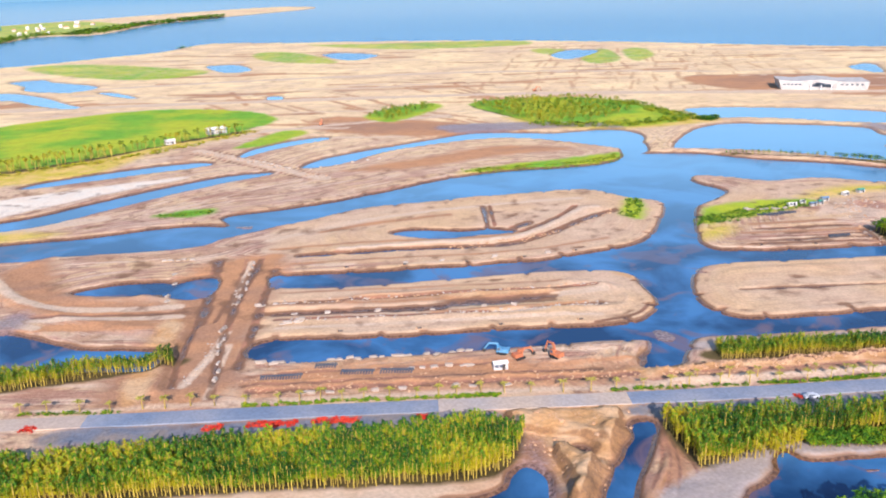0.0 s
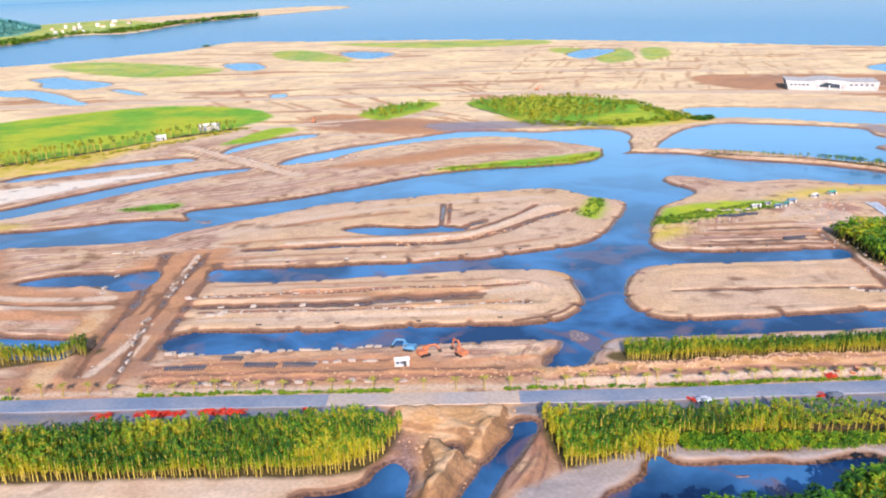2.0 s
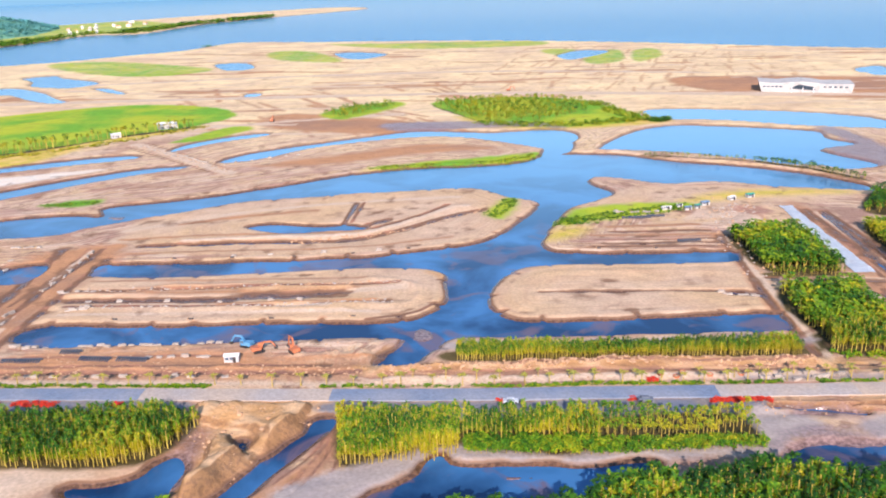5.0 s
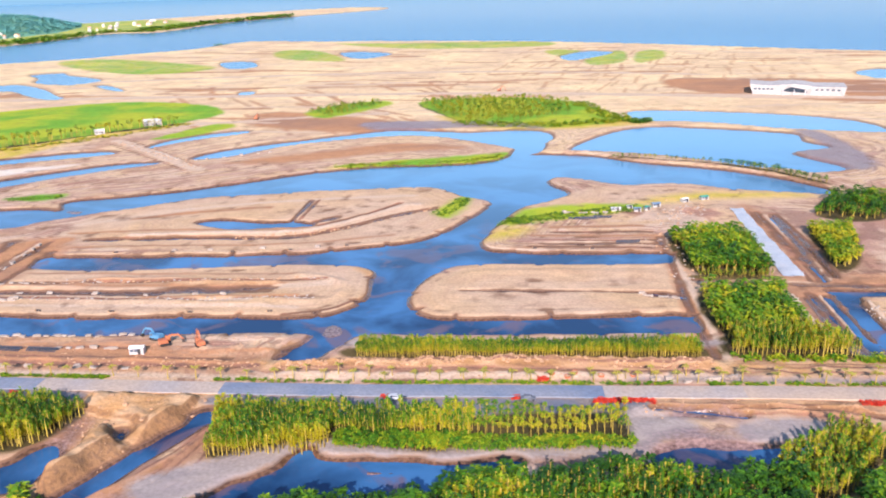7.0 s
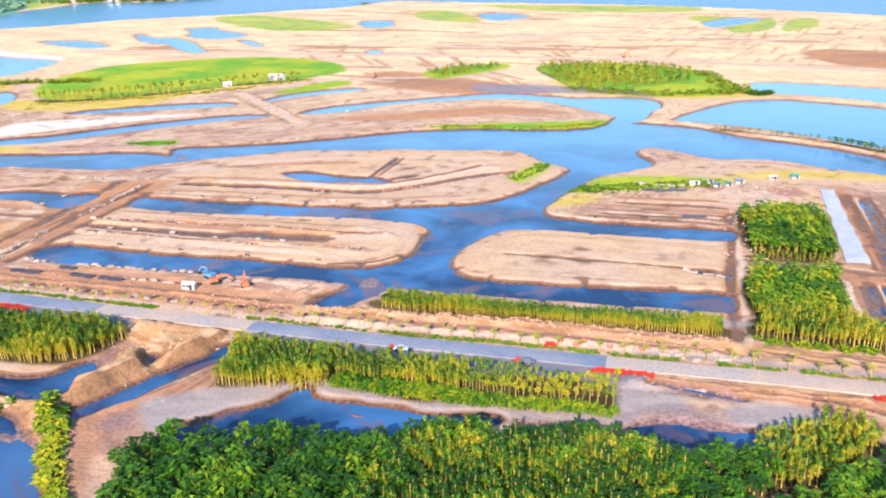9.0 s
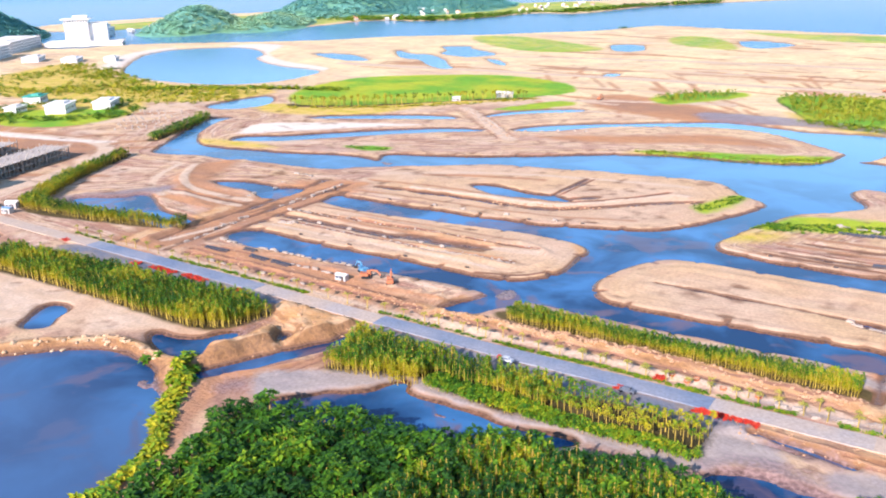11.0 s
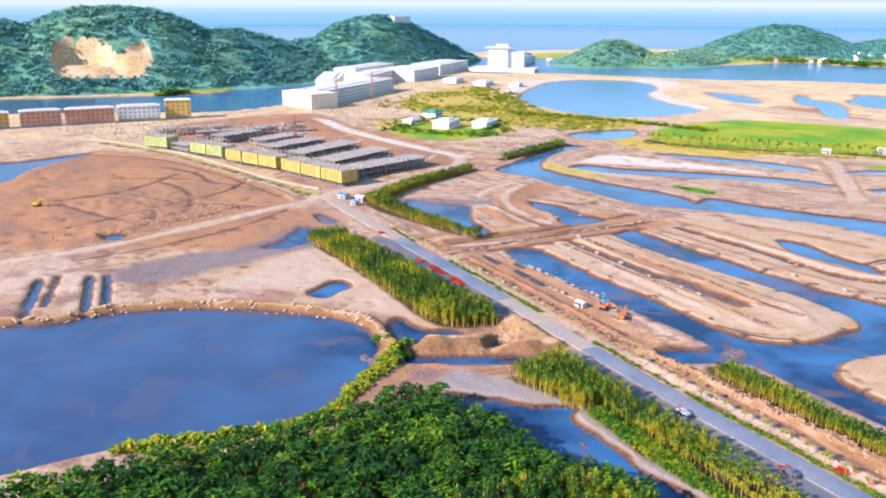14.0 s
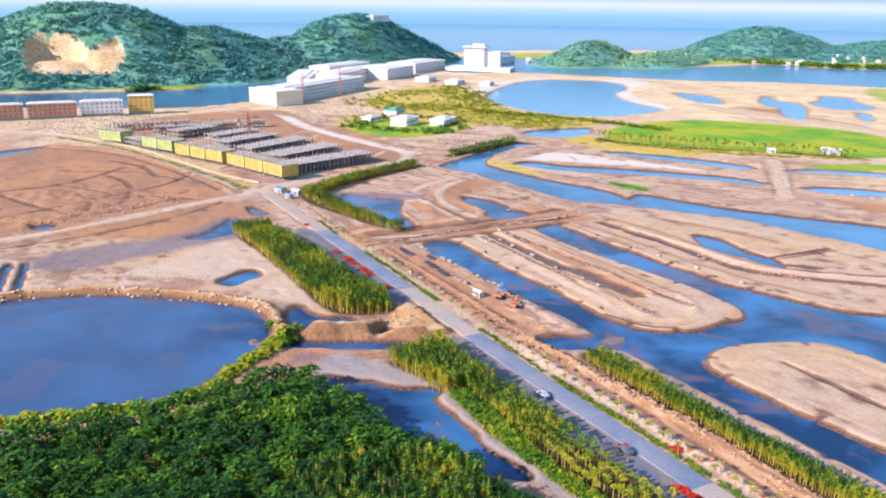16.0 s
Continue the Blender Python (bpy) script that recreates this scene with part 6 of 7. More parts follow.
# ---------------------------------------------------------------- stones, slabs, pipes and stacks
def boulder_mesh(rg_, name):
    bm = bmesh.new()
    bmesh.ops.create_icosphere(bm, subdivisions=2, radius=1.0)
    sx, sy, sz = rg_.uniform(0.8, 1.3), rg_.uniform(0.7, 1.1), rg_.uniform(0.5, 0.8)
    sd = Vector((rg_.uniform(0, 50), rg_.uniform(0, 50), 0))
    for v in bm.verts:
        k = 1 + 0.45 * noise.noise(v.co * 1.3 + sd)
        v.co = Vector((v.co.x * sx * k, v.co.y * sy * k, max(v.co.z * sz * k, -0.35)))
    me = bpy.data.meshes.new(name)
    bm.to_mesh(me)
    bm.free()
    return me


rocks = [boulder_mesh(rg, "boulder") for _ in range(5)]
for me in rocks:
    me.materials.append(M_ROCK)
M_CLOD = tone("dug earth", (0.42, 0.24, 0.13), 0.95, 0.25, 0.5, (0.50, 0.31, 0.18))
clods = [boulder_mesh(rg, "earth_clod") for _ in range(3)]
for me in clods:
    me.materials.append(M_CLOD)


def put_rock(me, name, x, y, size, label, group):
    ob = tagged(new(name, me), label, "rock", group)
    ob.matrix_basis = spot(x, y, rg.uniform(0, 360), -0.15 * size) @ Matrix.Scale(size, 4)
    return ob


dam = curve([(-47, 29), (-42, 47), (-44, 66), (-37, 92), (-27, 111), (-13, 131), (-1, 143), (10, 148), (27, 148)], False, 12)
for i in range(120):
    p = dam[rg.randrange(len(dam))]
    put_rock(rocks[i % 5], "boulder", p[0] + rg.uniform(-2.2, 2.6), p[1] + rg.uniform(-2.2, 2.2), rg.uniform(0.3, 0.9), "rough tan boulder on the earth dam", "dam boulders")
for i in range(16):
    put_rock(clods[i % 3], "earth_clod", rg.uniform(36, 64), rg.uniform(176, 200), rg.uniform(0.3, 0.8), "brown clod of freshly dug earth", "earth clods")


def lump_shape(rg_, mat_index):
    """A small angular lump as arrays for scatter()."""
    bm = bmesh.new()
    bmesh.ops.create_icosphere(bm, subdivisions=1, radius=1.0)
    v = np.array([(p.co.x * rg_.uniform(0.6, 1.3), p.co.y * rg_.uniform(0.6, 1.2), max(-0.2, p.co.z * rg_.uniform(0.4, 0.8))) for p in bm.verts])
    f = np.array([[p.index for p in q.verts] for q in bm.faces])
    bm.free()
    return v, f, np.full(len(f), mat_index)


LUMPS = [lump_shape(rg, i % 2) for i in range(8)]


def rubble(line, half, count, size, shade, label):
    """Loose lumps strewn along a line; shade 0 pale, 1 earth, 2 both."""
    c = curve(line, False, 8)
    spots = []
    for _ in range(count):
        i = rg.randrange(len(c) - 1)
        t = rg.random()
        p = c[i] * (1 - t) + c[i + 1] * t
        x, y = p[0] + rg.gauss(0, half), p[1] + rg.gauss(0, half)
        z = ground_at(x, y)
        if z > WATER_Z:
            spots.append((x, y, z, size * rg.uniform(0.4, 1.4), rg.uniform(0, 6.28), 0.5, rg.randrange(4) * 2 + (shade if shade < 2 else rg.randrange(2)), 1.0))
    scatter("rubble", LUMPS, spots, [M_WHITEWASH, M_CLOD], label, "rubble")


rubble([(-66, 334), (-65, 305), (-64, 287)], 0.8, 24, 0.45, 0, "pale rubble heaps along the site track")
rubble([(-66, 222), (-63, 240), (-63, 261)], 1.0, 28, 0.45, 0, "pale rubble tipped beside the ditch")
rubble([(-44, 226), (-10, 230), (30, 232), (70, 236)], 4.5, 170, 0.38, 1, "earth lumps strewn on the spit")
rubble([(-46, 216.5), (20, 218), (70, 220)], 2.0, 220, 0.45, 1, "earth lumps along the road verge")
rubble([(78, 219), (112, 223), (145, 225.5), (204, 227)], 1.8, 420, 0.6, 1, "orange earth lumps on the spoil bank")
rubble([(80, 213), (142, 217), (205, 219.5)], 1.0, 50, 0.35, 1, "brown stones strewn on the verge")
rubble([(34, 182), (44, 172), (46, 164)], 3.0, 50, 0.3, 1, "dug clods on the cut bank")
rubble([(28, 195), (44, 192), (60, 195)], 4.0, 60, 0.3, 1, "earth clods on the dug ground")
rubble([(-48, 286), (-21, 287.6), (26, 292), (73, 295)], 0.7, 160, 0.5, 2, "lumps along the ridge of the island")
rubble([(-40, 270), (36, 271.5), (71, 276)], 1.2, 180, 0.5, 0, "pale stones along the island's drain")
rubble([(-24, 344), (23, 346.7), (64, 361), (104, 397)], 1.2, 160, 0.6, 1, "earth lumps beside the island track")
rubble([(178, 199), (206, 201), (236, 203)], 2.4, 110, 0.35, 1, "rubble and earth by the road's south side")
rubble([(-160, 60), (-176, 110), (-196, 150)], 9.0, 300, 0.7, 1, "earth lumps on the brown plain")
rubble([(208, 300), (212, 380), (230, 400)], 5.0, 200, 0.6, 2, "rubble along the camp track")
rubble([(241, 283), (241, 265), (244, 245)], 1.0, 50, 0.5, 0, "pale spoil on the cutting's bank")
rubble([(-145, 572), (-100, 533), (-50, 482)], 4.0, 110, 0.6, 1, "brown rubble tipped on the earth causeway")
rubble([(264, 278), (265, 258), (268, 246)], 1.6, 50, 0.5, 0, "pale spoil east of the cutting")


def slab_stack(x, y, turn, rg_, mat_=None):
    ob = thing("slab_stack", "stack of pale concrete slabs on bare earth", "concrete slabs", spot(x, y, turn), "stacked slabs")
    for k in range(rg_.randint(2, 4)):
        part("slab", boxes((rg_.uniform(-0.25, 0.25), rg_.uniform(-0.15, 0.15), k * 0.27, rg_.uniform(1.5, 2.6), rg_.uniform(0.7, 1.2), 0.24)), mat_ or M_WHITEWASH, ob)
    return ob


STACKS = [([(-64, 332), (-63, 310), (-62, 288)], 7, 90), ([(-63, 264), (-60, 246), (-56.8, 227)], 8, 80), ([(-54, 285), (-42, 284)], 5, 10), ([(-43, 266), (-36, 268)], 6, 5),
          ([(-103, 339), (-92, 339)], 5, 0), ([(-46, 235.5), (-36, 236)], 8, 10), ([(-24, 236.5), (-3, 237.5), (21, 239.5)], 15, 5), ([(3, 228), (20, 229)], 6, 8),
          ([(167, 389), (185, 388)], 8, 0), ([(-90, 291), (-94, 320)], 5, 60), ([(-100, 535), (-74, 509)], 10, 40), ([(185, 217), (194, 216)], 5, 10), ([(200, 217), (209, 219)], 6, 30),
          ([(0, 326), (60, 333)], 4, 5), ([(-40, 276), (40, 276)], 6, 5), ([(-30, 214.5), (30, 215)], 8, 5), ([(190, 283), (203, 282)], 7, 10), ([(-20, 530), (-61, 506)], 6, 40), ([(-138, 566), (-112, 540), (-84, 512)], 7, 40)]
for line, n_, turn in STACKS:
    c = curve(line, False, 10)
    for i in range(n_):
        p = c[int(i * (len(c) - 1) / max(1, n_ - 1))]
        slab_stack(p[0] + rg.uniform(-0.8, 0.8), p[1] + rg.uniform(-0.6, 0.6), turn + rg.uniform(-15, 15), rg)


M_FORM = tone("formwork steel", (0.045, 0.06, 0.09), 0.75, 0.2, 0.4, (0.09, 0.09, 0.10))


def form_rack(x, y, turn, n_):
    """A row of leaning formwork panels."""
    ob = thing("panel_row", "row of leaning dark blue-grey formwork panels", "formwork", spot(x, y, turn), "formwork rows")
    for k in range(n_):
        bm = bmesh.new()
        bar(bm, (k * 0.85 - n_ * 0.42, -0.9, 0.0), (k * 0.85 - n_ * 0.42 + 0.3, 0.9, 0.95), 0.5, 0.12)
        part("panel", bm, M_FORM, ob)
    part("rail", boxes((0, 0.9, 0.0, n_ * 0.85, 0.15, 0.8)), M_FORM, ob)
    return ob


for x, y, n_ in ((-37, 225, 15), (-14, 226.3, 12), (-2, 226.2, 12), (-24, 231, 8), (175, 379, 16), (184, 381, 10), (192, 344.5, 12)):
    form_rack(x, y, rg.uniform(-4, 8), n_)


def pipe_row(line, gap, label):
    """Short stub drains of dark pipe along a bank."""
    c = curve(line, False, 16)
    run = 0.0
    for a, b in zip(c[:-1], c[1:]):
        run += np.linalg.norm(b - a)
        if run > gap:
            run = 0.0
            ob = thing("drain_pipe", label, "pipe", spot(a[0], a[1], math.degrees(math.atan2(b[1] - a[1], b[0] - a[0])) + 90, 0.2), "bank drains")
            bm = bmesh.new()
            wheel(bm, 0, 0, 0.35, 0.35, 1.8, 10)
            part("pipe", bm, M_STEEL, ob)
            part("headwall", boxes((0, 0.9, -0.3, 1.2, 0.3, 1.1)), M_CLOD, ob)


pipe_row([(-46, 258), (16, 259), (55, 261), (80, 264)], 26, "dark drain pipe in an earthen headwall on the bank")
pipe_row([(-46, 322), (10, 325.5), (55, 330), (96, 345)], 24, "dark drain pipe in an earthen headwall on the bank")
pipe_row([(132, 335), (176, 334), (200, 335)], 22, "dark drain pipe in an earthen headwall on the bank")


# white sheet laid along the cutting
def sheet_strip():
    bm = bmesh.new()
    rows = []
    for i in range(48):
        y = 303 + i * 2.0
        x = 248.0
        w = 3.9 - 1.0 * i / 47 + 0.25 * math.sin(i * 0.7)
        rows.append([bm.verts.new((x + k * w, y + 0.3 * math.sin(i * 1.7 + k), ground_at(x + k * w, y) + 0.42 + 0.10 * math.sin(i * 2.1 + k * 3))) for k in (-1, -0.5, 0, 0.5, 1)])
    for a, b in zip(rows[:-1], rows[1:]):
        for i in range(4):
            bm.faces.new((a[i], a[i + 1], b[i + 1], b[i]))
    bmesh.ops.solidify(bm, geom=bm.faces[:], thickness=0.05)
    me = bpy.data.meshes.new("ground_sheet")
    bmesh.ops.recalc_face_normals(bm, faces=bm.faces)
    bm.to_mesh(me)
    bm.free()
    me.materials.append(M_TARP)
    return tagged(new("ground_sheet", me), "long white plastic sheet laid along the cutting", "sheet")


sheet_strip()


# ---------------------------------------------------------------- buildings
PANES = {}


def window_mesh(w, h):
    if (w, h) not in PANES:
        bm = boxes((0, 0, 0, 0.25, w, h))
        me = bpy.data.meshes.new("window")
        bmesh.ops.recalc_face_normals(bm, faces=bm.faces)
        bm.to_mesh(me)
        bm.free()
        me.materials.append(M_GLASS)
        PANES[(w, h)] = me
    return PANES[(w, h)]


def windows(ob, face, length, storeys, base_z, step, floor_h, w, h, off):
    """Windows on one long face (face +x or -x) of a building that lies along y."""
    n_ = int(length / step)
    for s in range(storeys):
        for k in range(n_):
            wn_ = new("window", window_mesh(w, h))
            wn_.parent = ob
            wn_.location = (face * off, -length / 2 + (k + 0.5) * length / n_, base_z + s * floor_h)


def block(label, x, y, turn, length, depth, storeys, wall_mat, columns=True, roof_mat=None, step=4.2, both=False, category="building", fl=3.6, pane=(1.2, 1.4)):
    """A long building lying along its own y, facing +x."""
    ob = thing("apartment_block", label, category, pose(x, y, 0.0, 0, 0, turn))
    low = fl if columns else 0.0
    h = storeys * fl
    part("wall", boxes((0, 0, low - 0.3, depth, length, h - low + 0.3)), wall_mat, ob)
    if columns:
        part("plinth", boxes((-0.6, 0, -0.3, depth * 0.75, length * 0.98, fl)), M_CONCRETE, ob)
        for k in range(int(length / 5) + 1):
            part("column", boxes((depth / 2 - 0.4, -length / 2 + 0.4 + k * (length - 0.8) / int(length / 5), -0.3, 0.6, 0.6, fl)), M_CONCRETE, ob)
    rf = part("roof", boxes((0, 0, h, depth + 1.2, length + 1.2, 0.4), (0, 0, h + 0.4, depth * 0.6, length * 0.94, 1.0, 0.9)), roof_mat or M_ROOF, ob)
    windows(ob, 1, length, storeys - (1 if columns else 0), low + 0.9, step, fl, *pane, depth / 2)
    if both:
        windows(ob, -1, length, storeys - (1 if columns else 0), low + 1.0, step, fl, 1.2, 1.4, depth / 2)
    return ob


block("ochre scaffolded apartment block under construction", -580, 15, 3, 44, 12, 4, M_OCHRE)
block("brown apartment block with netting on the facade", -582, 63, 2, 34, 12, 4, M_BRICK)
block("brick-red four-storey apartment block with arcade", -583, 105, 1, 42, 12, 4, M_BRICK)
block("white four-storey apartment block with arcade", -585, 149, -2, 38, 12, 4, M_WHITE)
block("tall ochre corner block with rounded gable", -588, 186, -8, 24, 12, 5, M_OCHRE)
block("unfinished grey apartment block further back", -629, -66, 4, 80, 18, 4, M_CONCRETE)


def hotel_wing(label, x0, y0, x1, y1, depth, storeys, wall_mat=None):
    dx, dy = x1 - x0, y1 - y0
    ln = math.hypot(dx, dy)
    nx, ny = dy / ln, -dx / ln
    a = math.degrees(math.atan2(ny, nx))
    ob = block(label, (x0 + x1) / 2 - nx * depth / 2, (y0 + y1) / 2 - ny * depth / 2, a, ln, depth, storeys, wall_mat or M_WHITE, False, M_ROOF, 5.2, fl=3.9, pane=(1.5, 2.3))
    return ob


hotel_wing("cream end wing of the long white hotel", -656, 311, -600, 326, 34, 4, M_CREAM)
hotel_wing("long white hotel wing facing the site", -621, 341, -752, 487, 38, 4)
hotel_wing("recessed white wing between two hotel fronts", -792, 468, -890, 548, 34, 4)
hotel_wing("white hotel wing with flat roof", -858, 565, -918, 635, 60, 4)
hotel_wing("white hotel wing nearer the tower", -947, 651, -1027, 744, 50, 4)
hotel_wing("rear white hotel wing above the river", -800, 428, -925, 484, 30, 3)
hotel_wing("low white hall behind the hotel wings", -925, 500, -1010, 600, 36, 4)


def tower(x, y):
    ob = thing("hotel_tower", "white ten-storey hotel tower with wide roof slab", "building", pose(x, y, 0.0, 0, 0, -40))
    part("wall", boxes((0, 0, -0.3, 26, 34, 38)), M_WHITE, ob)
    part("roof", boxes((0, 0, 37.7, 32, 42, 1.2), (0, 6, 38.9, 16, 22, 4.5, 0.94)), M_WHITE, ob)
    part("annex", boxes((-4, 30, -0.3, 22, 26, 31), (-4, 30, 30.7, 24, 28, 1.0)), M_WHITE, ob)
    part("podium", boxes((6, 10, -0.3, 60, 110, 5.5), (6, 10, 5.2, 62, 112, 0.5)), M_ROOF, ob)
    windows(ob, 1, 34, 9, 6.5, 3.6, 3.4, 1.8, 1.9, 13.0)
    for s in range(9):
        for k in range(7):
            wn_ = new("window", window_mesh(1.8, 1.9))
            wn_.parent = ob
            wn_.matrix_basis = pose(-10.8 + k * 3.6, -17.0, 6.5 + s * 3.4, 0, 0, 90)
    return ob


tower(-994, 786)

hall = thing("exhibition_hall", "long low white hall with sloped ends and a dark entrance", "building", pose(386, 786, 0.0, 0, 0, -13.5))
bm = bmesh.new()
prof = [(-37, -0.3), (37, -0.3), (39, 7.6), (14, 7.4), (6, 8.8), (-4, 9.4), (-14, 8.8), (-22, 7.8), (-40, 8.8)]
fr = [bm.verts.new((px_, -16, pz)) for px_, pz in prof]
bk = [bm.verts.new((px_, 16, pz)) for px_, pz in prof]
bm.faces.new(fr)
bm.faces.new(bk[::-1])
for i in range(len(prof)):
    j = (i + 1) % len(prof)
    bm.faces.new((fr[i], bk[i], bk[j], fr[j]))
part("wall", bm, M_SHEDWALL, hall)
bm = bmesh.new()
bm.faces.new([bm.verts.new(p) for p in ((-14, -16.2, 3.2), (8, -16.2, 2.0), (6, -16.2, 5.0), (-6, -16.2, 7.0))])
bmesh.ops.solidify(bm, geom=bm.faces[:], thickness=0.3)
part("entrance", bm, M_GLASS, hall, "dark glazed entrance")
for k in range(10):
    wn_ = new("window", window_mesh(2.4, 1.4))
    wn_.parent = hall
    wn_.matrix_basis = pose((-35 + k * 3.4) if k < 5 else (15 + (k - 5) * 4.4), -16.05, 4.2, 0, 0, 90)
for k in range(3):
    part("canopy_post", boxes((-12 + k * 9, -17.5, -0.3, 0.6, 0.6, 5)), M_WHITE, hall)


def pavilion(label, x, y, turn, sx, sy, h, rm):
    ob = thing("pavilion", label, "building", pose(x, y, 0.0, 0, 0, turn))
    part("wall", boxes((0, 0, -0.3, sx, sy, h)), M_WHITE, ob)
    part("roof", boxes((0, 0, h - 0.3, sx + 2, sy + 2, 0.6), (sx * 0.1, 0, h + 0.3, sx * 0.5, sy * 0.6, 1.2, 0.9)), rm, ob)
    for k in range(5):
        wn_ = new("window", window_mesh(2.0, 2.2))
        wn_.parent = ob
        wn_.location = (sx / 2, -sy / 2 + (k + 0.5) * sy / 5, h * 0.35)
    return ob


pavilion("white pavilion with flat roofs in the garden", -422, 397, 40, 16, 26, 7, M_ROOF)
pavilion("white pavilion wing beside the pool", -410, 431, 40, 14, 28, 6, M_WHITE)
pavilion("small white garden house", -452, 376, 30, 10, 16, 5, M_ROOF)
pavilion("garden hall with a green sheet roof", -490, 416, 40, 14, 18, 6, M_GREENROOF)
pavilion("low grey-roofed resort building", -826, 612, 45, 20, 34, 6, M_ROOF)
pavilion("low white resort building by the lagoon", -773, 632, 45, 18, 36, 5, M_WHITE)
pavilion("white resort restaurant on the shore", -735, 662, 45, 14, 24, 5, M_ROOF)


SHAFTS = {}


def column_mesh(h):
    if h not in SHAFTS:
        bm = boxes((0, 0, 0, 0.4, 0.4, h))
        me = bpy.data.meshes.new("column")
        bmesh.ops.recalc_face_normals(bm, faces=bm.faces)
        bm.to_mesh(me)
        bm.free()
        me.materials.append(M_FRAME)
        SHAFTS[h] = me
    return SHAFTS[h]


M_FRAME = tone("raw concrete frame", (0.50, 0.42, 0.34), 0.9, 0.25, 0.8, (0.36, 0.32, 0.29))
# unfinished villas: concrete frame, safety net round the upper floors
def villa_shell(label, x, y, turn, length, depth, net, open_frame):
    ob = thing("villa_shell", label, "unfinished house", pose(x, y, 0.0, 0, 0, turn), "villas under construction")
    nx_, ny_ = max(2, int(length / 3.3)), max(2, int(depth / 4.2))
    for k in range(4 if not open_frame else 3):
        part("slab", boxes((0, 0, 3.3 * k - 0.2, depth, length, 0.28)), M_FRAME, ob)
    for i in range(nx_ + 1):
        for j in range(ny_ + 1):
            col_ = new("column", column_mesh((11.2 + (i * 5 + j * 3) % 4 * 0.55) if not open_frame else 7.0 + (i * 7 + j * 5 + int(abs(x))) % 5 * 0.42))
            col_.parent = ob
            col_.location = (-depth / 2 + 0.3 + j * (depth - 0.6) / ny_, -length / 2 + 0.3 + i * (length - 0.6) / nx_, -0.3)
    if net is not None:
        for name_, rows_b in (("front_net", (depth / 2 + 0.4, 0, 2.7, 0.12, length + 0.8, 7.4)), ("back_net", (-depth / 2 - 0.4, 0, 2.7, 0.12, length + 0.8, 7.4)), ("side_net", (0, length / 2 + 0.4, 2.7, depth, 0.12, 7.4)), ("side_net", (0, -length / 2 - 0.4, 2.7, depth, 0.12, 7.4))):
            part(name_, boxes(rows_b), net, ob, "yellow-green safety net")
        for i in range(int(length / 2.5)):
            part("scaffold_pole", boxes((depth / 2 + 0.7, -length / 2 + i * 2.5, -0.3, 0.1, 0.1, 11.4)), M_STEEL, ob)
    return ob


rv_ = random.Random(31)
VILLA_ROWS = [  # ends of the row's front, net, number of houses
    (-274, 198, -213, 219, M_NET, 3), (-329, 173, -279, 196, M_NET, 3), (-370, 156, -337, 173, M_NETGREEN, 2), (-394, 146, -372, 155, None, 1), (-416, 130, -397, 144, M_NETGREEN, 1),
]
for x0, y0, x1, y1, net, n_ in VILLA_ROWS:
    dx, dy = (x1 - x0) / n_, (y1 - y0) / n_
    ln = math.hypot(dx, dy)
    for k in range(n_):
        x, y = x0 + dx * (k + 0.5) - dy / ln * 6.5, y0 + dy * (k + 0.5) + dx / ln * 6.5
        colour = "yellow-green" if net is M_NET else "green"
        villa_shell("villa wrapped in %s safety net over raw concrete" % colour if net else "bare concrete villa frame without netting", x, y, math.degrees(math.atan2(dy, dx)) - 90 + rv_.uniform(-1, 1), ln - rv_.uniform(0.8, 2.2), 12.0, net, net is None)
STRIPS = [  # near ends and far ends of the strips' eastern fronts, depth
    (-226, 222, -254, 299, 20), (-265, 233, -296, 290, 21), (-302, 223, -336, 280, 20), (-338, 214, -366, 264, 20), (-374, 214, -396, 256, 18), (-410, 190, -428, 226, 16),
]
for x0, y0, x1, y1, deep in STRIPS:
    ln, n_ = math.hypot(x1 - x0, y1 - y0), 4
    ux, uy = (x1 - x0) / ln, (y1 - y0) / ln
    for k in range(n_):
        p = (k + 0.5) * ln / n_
        villa_shell("open concrete villa frame with bare columns", x0 + ux * p - uy * deep / 2, y0 + uy * p + ux * deep / 2, math.degrees(math.atan2(uy, ux)) - 90, ln / n_ - 0.4, deep - rv_.uniform(0, 2.0), None, True)
for x, y, turn, ln in ((-445, 205, 0, 60), (-476, 178, 0, 70), (-455, 250, 0, 50)):
    n_ = int(ln / 20)
    for k in range(n_):
        off = (k - (n_ - 1) / 2) * ln / n_
        villa_shell("low concrete frame rising from its foundation", x - off * math.sin(radians(turn)), y + off * math.cos(radians(turn)), turn, ln / n_ - rv_.uniform(2, 5), 10, None, True)


def pile_field(outline, gap, label):
    """Short concrete pile heads in rows over a plot."""
    shape = [(np.array([(dx * 0.35, dy * 0.35, z_) for z_ in (-0.3, 1.0) for dx, dy in ((-1, -1), (1, -1), (1, 1), (-1, 1))]), np.array([(4, 5, 6), (4, 6, 7), (0, 1, 5), (0, 5, 4), (1, 2, 6), (1, 6, 5), (2, 3, 7), (2, 7, 6), (3, 0, 4), (3, 4, 7)]), np.zeros(10, int))]
    spots = planted(outline, gap, gap * 0.8, 1.1, 0.5, np.random.default_rng(8), shape, 0.38, 0.3)
    scatter("pile_heads", shape, [(q[0], q[1], q[2], q[3], 0.3, 0.5, 0, 1.0) for q in spots], [M_FRAME], label, "concrete piles")


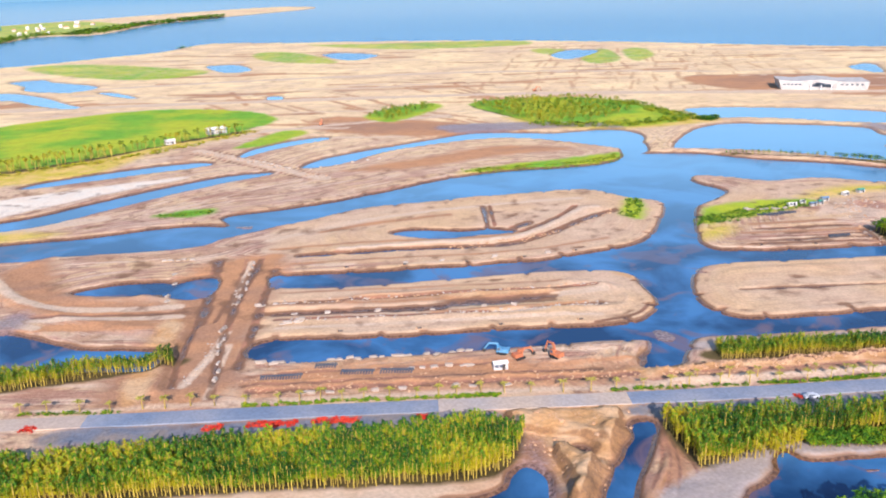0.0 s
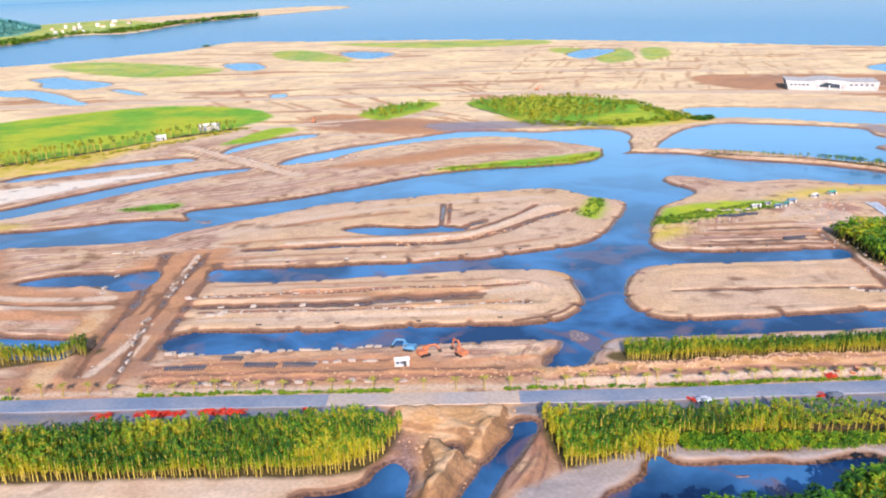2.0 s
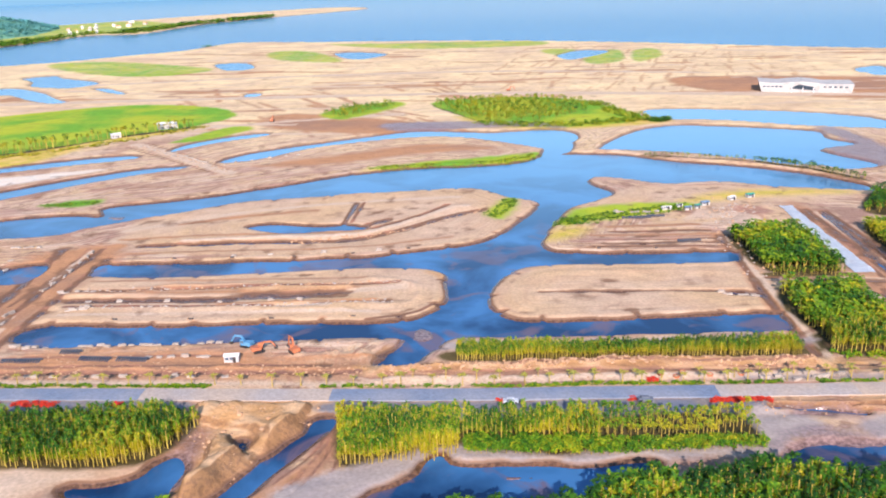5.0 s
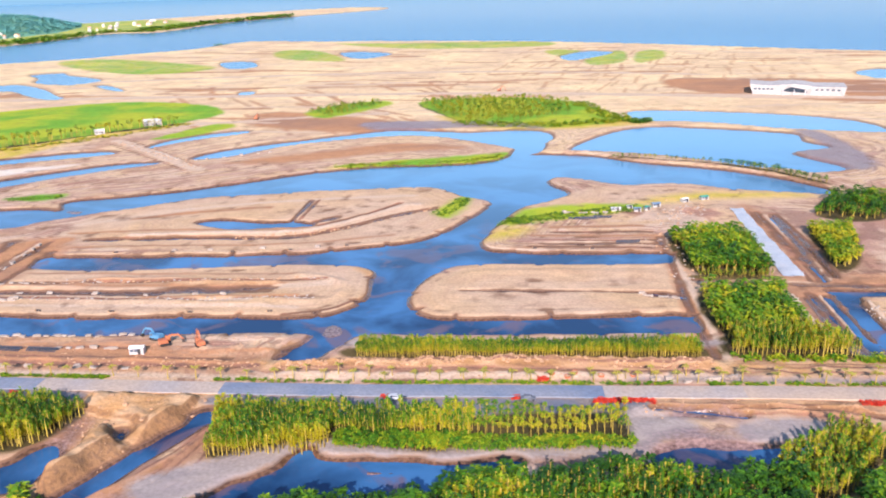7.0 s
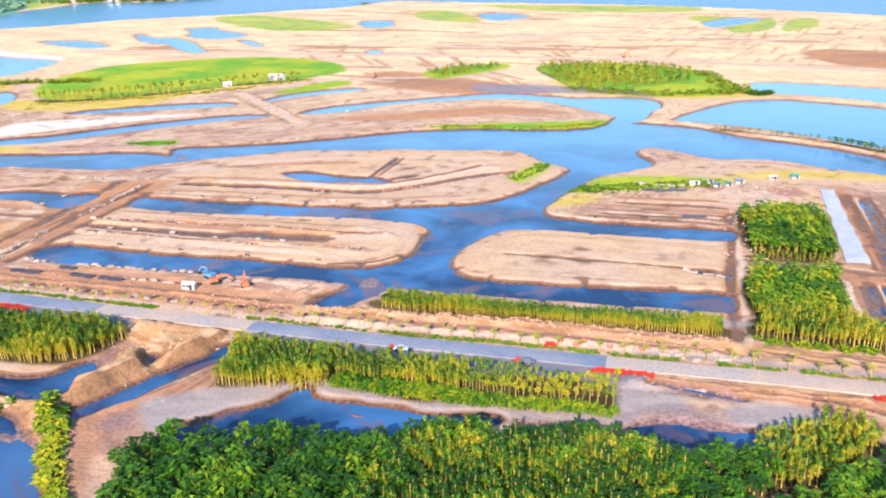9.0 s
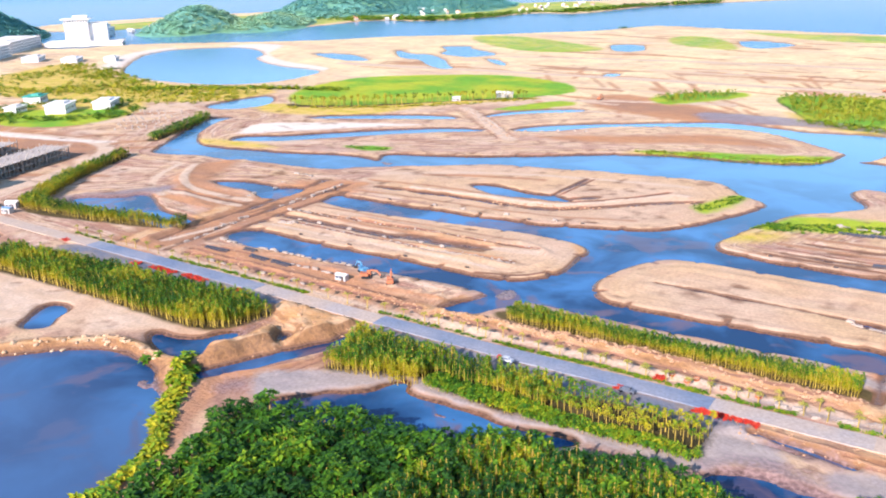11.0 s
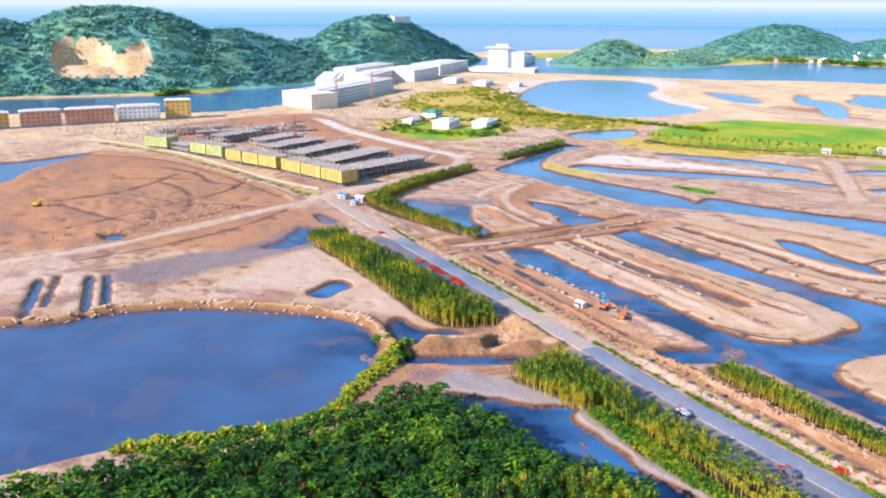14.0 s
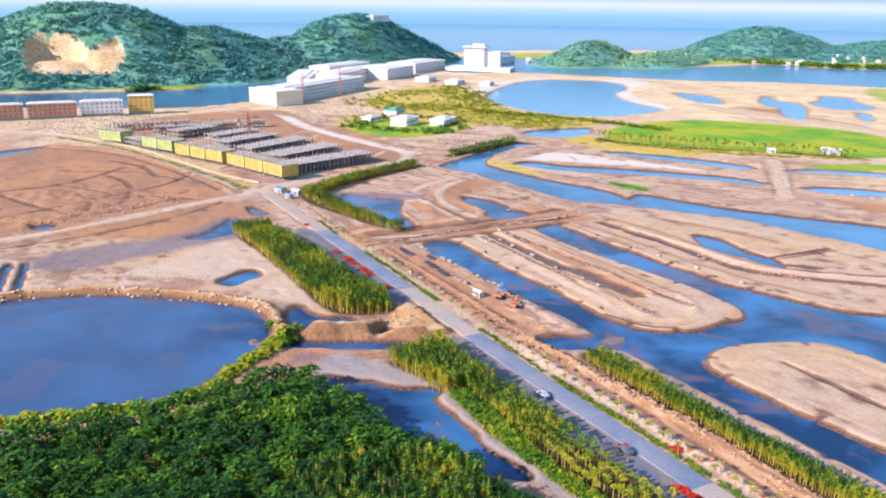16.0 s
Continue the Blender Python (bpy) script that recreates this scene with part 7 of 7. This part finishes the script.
pile_field([(-560, 70), (-575, 190), (-520, 250), (-440, 262), (-400, 262), (-420, 160), (-470, 110)], 7.5, "rows of bare concrete pile heads on the site")
pile_field([(-560, 300), (-600, 330), (-560, 410), (-470, 370), (-420, 330), (-470, 316)], 8.0, "pale pile heads in front of the hotel")
pile_field([(-310, 363), (-374, 428), (-331, 453), (-298, 426), (-288, 380)], 9.0, "concrete stubs of a new building plot")


def crane(label, x, y, turn, h, jib):
    ob = thing("tower_crane", label, "crane", pose(x, y, -0.2, 0, 0, turn))
    bm = bmesh.new()
    for sx in (-0.9, 0.9):
        for sy in (-0.9, 0.9):
            bar(bm, (sx, sy, 0), (sx, sy, h), 0.28)
    z = 0.0
    while z < h - 2:
        for a, b in (((-0.9, -0.9), (0.9, -0.9)), ((0.9, -0.9), (0.9, 0.9)), ((0.9, 0.9), (-0.9, 0.9)), ((-0.9, 0.9), (-0.9, -0.9))):
            bar(bm, (*a, z), (*b, z + 2.4), 0.18)
        z += 2.4
    part("mast", bm, M_ORANGE, ob)
    bm = bmesh.new()
    for sy in (-0.7, 0.7):
        bar(bm, (-10, sy, h), (jib, sy, h), 0.28)
    bar(bm, (-2, 0, h + 1.5), (jib, 0, h + 1.0), 0.25)
    for k in range(int(jib / 2.5)):
        bar(bm, (k * 2.5, -0.7, h), (k * 2.5 + 1.2, 0, h + 1.2), 0.14)
        bar(bm, (k * 2.5 + 1.2, 0, h + 1.2), (k * 2.5 + 2.5, 0.7, h), 0.14)
    part("jib", bm, M_ORANGE, ob)
    bm = bmesh.new()
    bar(bm, (0, 0, h), (0, 0, h + 6), 0.6)
    bar(bm, (0, 0, h + 6), (jib * 0.7, 0, h + 1.2), 0.12)
    bar(bm, (0, 0, h + 6), (-9, 0, h + 0.4), 0.12)
    part("tower_head", bm, M_ORANGE, ob)
    part("counterweight", boxes((-9, 0, h - 2.0, 2.4, 1.8, 2.2)), M_CONCRETE, ob)
    part("base", boxes((0, 0, -0.1, 4, 4, 0.7)), M_CONCRETE, ob)
    return ob


crane("orange tower crane above the villa shells", -375, 239, 100, 19, 10)
crane("pale tower crane beside the hotel", -632, 366, 150, 26, 16)
crane("tower crane with long jib near the hotel", -673, 425, 60, 27, 34)

# houses of the far headland
for i in range(46):
    if i < 16:
        x, y = -1190 + rg.uniform(-30, 60), 1010 + rg.uniform(-60, 320)
    elif i < 30:
        x, y = -960 + rg.uniform(-60, 80), 1400 + rg.uniform(0, 420)
    else:
        x, y = -800 + rg.uniform(-90, 60), 1800 + rg.uniform(0, 460)
    s = rg.uniform(0.4, 0.9)
    z = max(0.3, float(hill_height(np.array([x]), np.array([y]))[0]))
    ob = thing("house", "pale rendered house with low roof among headland trees", "house", pose(x, y, z - 0.6, 0, 0, rg.uniform(0, 90)), "headland houses")
    w_, d_, h_ = 10 * s, 14 * s, rg.uniform(3.4, 6.6)
    part("wall", boxes((0, 0, 0, w_, d_, h_)), M_CREAM if i % 2 else M_SHEDWALL, ob)
    part("roof", boxes((0, 0, h_, w_ + 1, d_ + 1, 2.0, 0.5)), M_ROOF if i % 3 else M_BRICK, ob)
    for k in range(3):
        part("window", boxes((w_ / 2, -d_ / 3 + k * d_ / 3, h_ * 0.45, 0.3, d_ * 0.14, h_ * 0.25)), M_GLASS, ob)
for x, y, w_, d_, h_ in ((-1112, 902, 24, 40, 16), (-1147, 926, 20, 36, 20), (-1177, 956, 20, 30, 14), (-1196, 690, 20, 40, 10), (-1226, 402, 16, 30, 10)):
    z = max(0.3, float(hill_height(np.array([x]), np.array([y]))[0]))
    ob = block("white hotel on the wooded headland", x, y, 20, d_, w_, max(3, int(h_ / 3.6)), M_WHITE, False)
    ob.location.z = z - 0.5

# masonry bund along the villa road
bm = bmesh.new()
c = curve([(-213, 200), (-260, 181), (-363, 153), (-445, 116), (-496, 81)], False, 8)
for a, b in zip(c[:-1], c[1:]):
    bar(bm, (a[0], a[1] + 4.5, 0.5), (b[0], b[1] + 4.5, 0.5), 1.6, 1.2)
me = bpy.data.meshes.new("low_wall")
bmesh.ops.recalc_face_normals(bm, faces=bm.faces)
bm.to_mesh(me)
bm.free()
me.materials.append(M_WHITEWASH)
tagged(new("low_wall", me), "long low white masonry wall beside the site road", "wall", kind="structure")
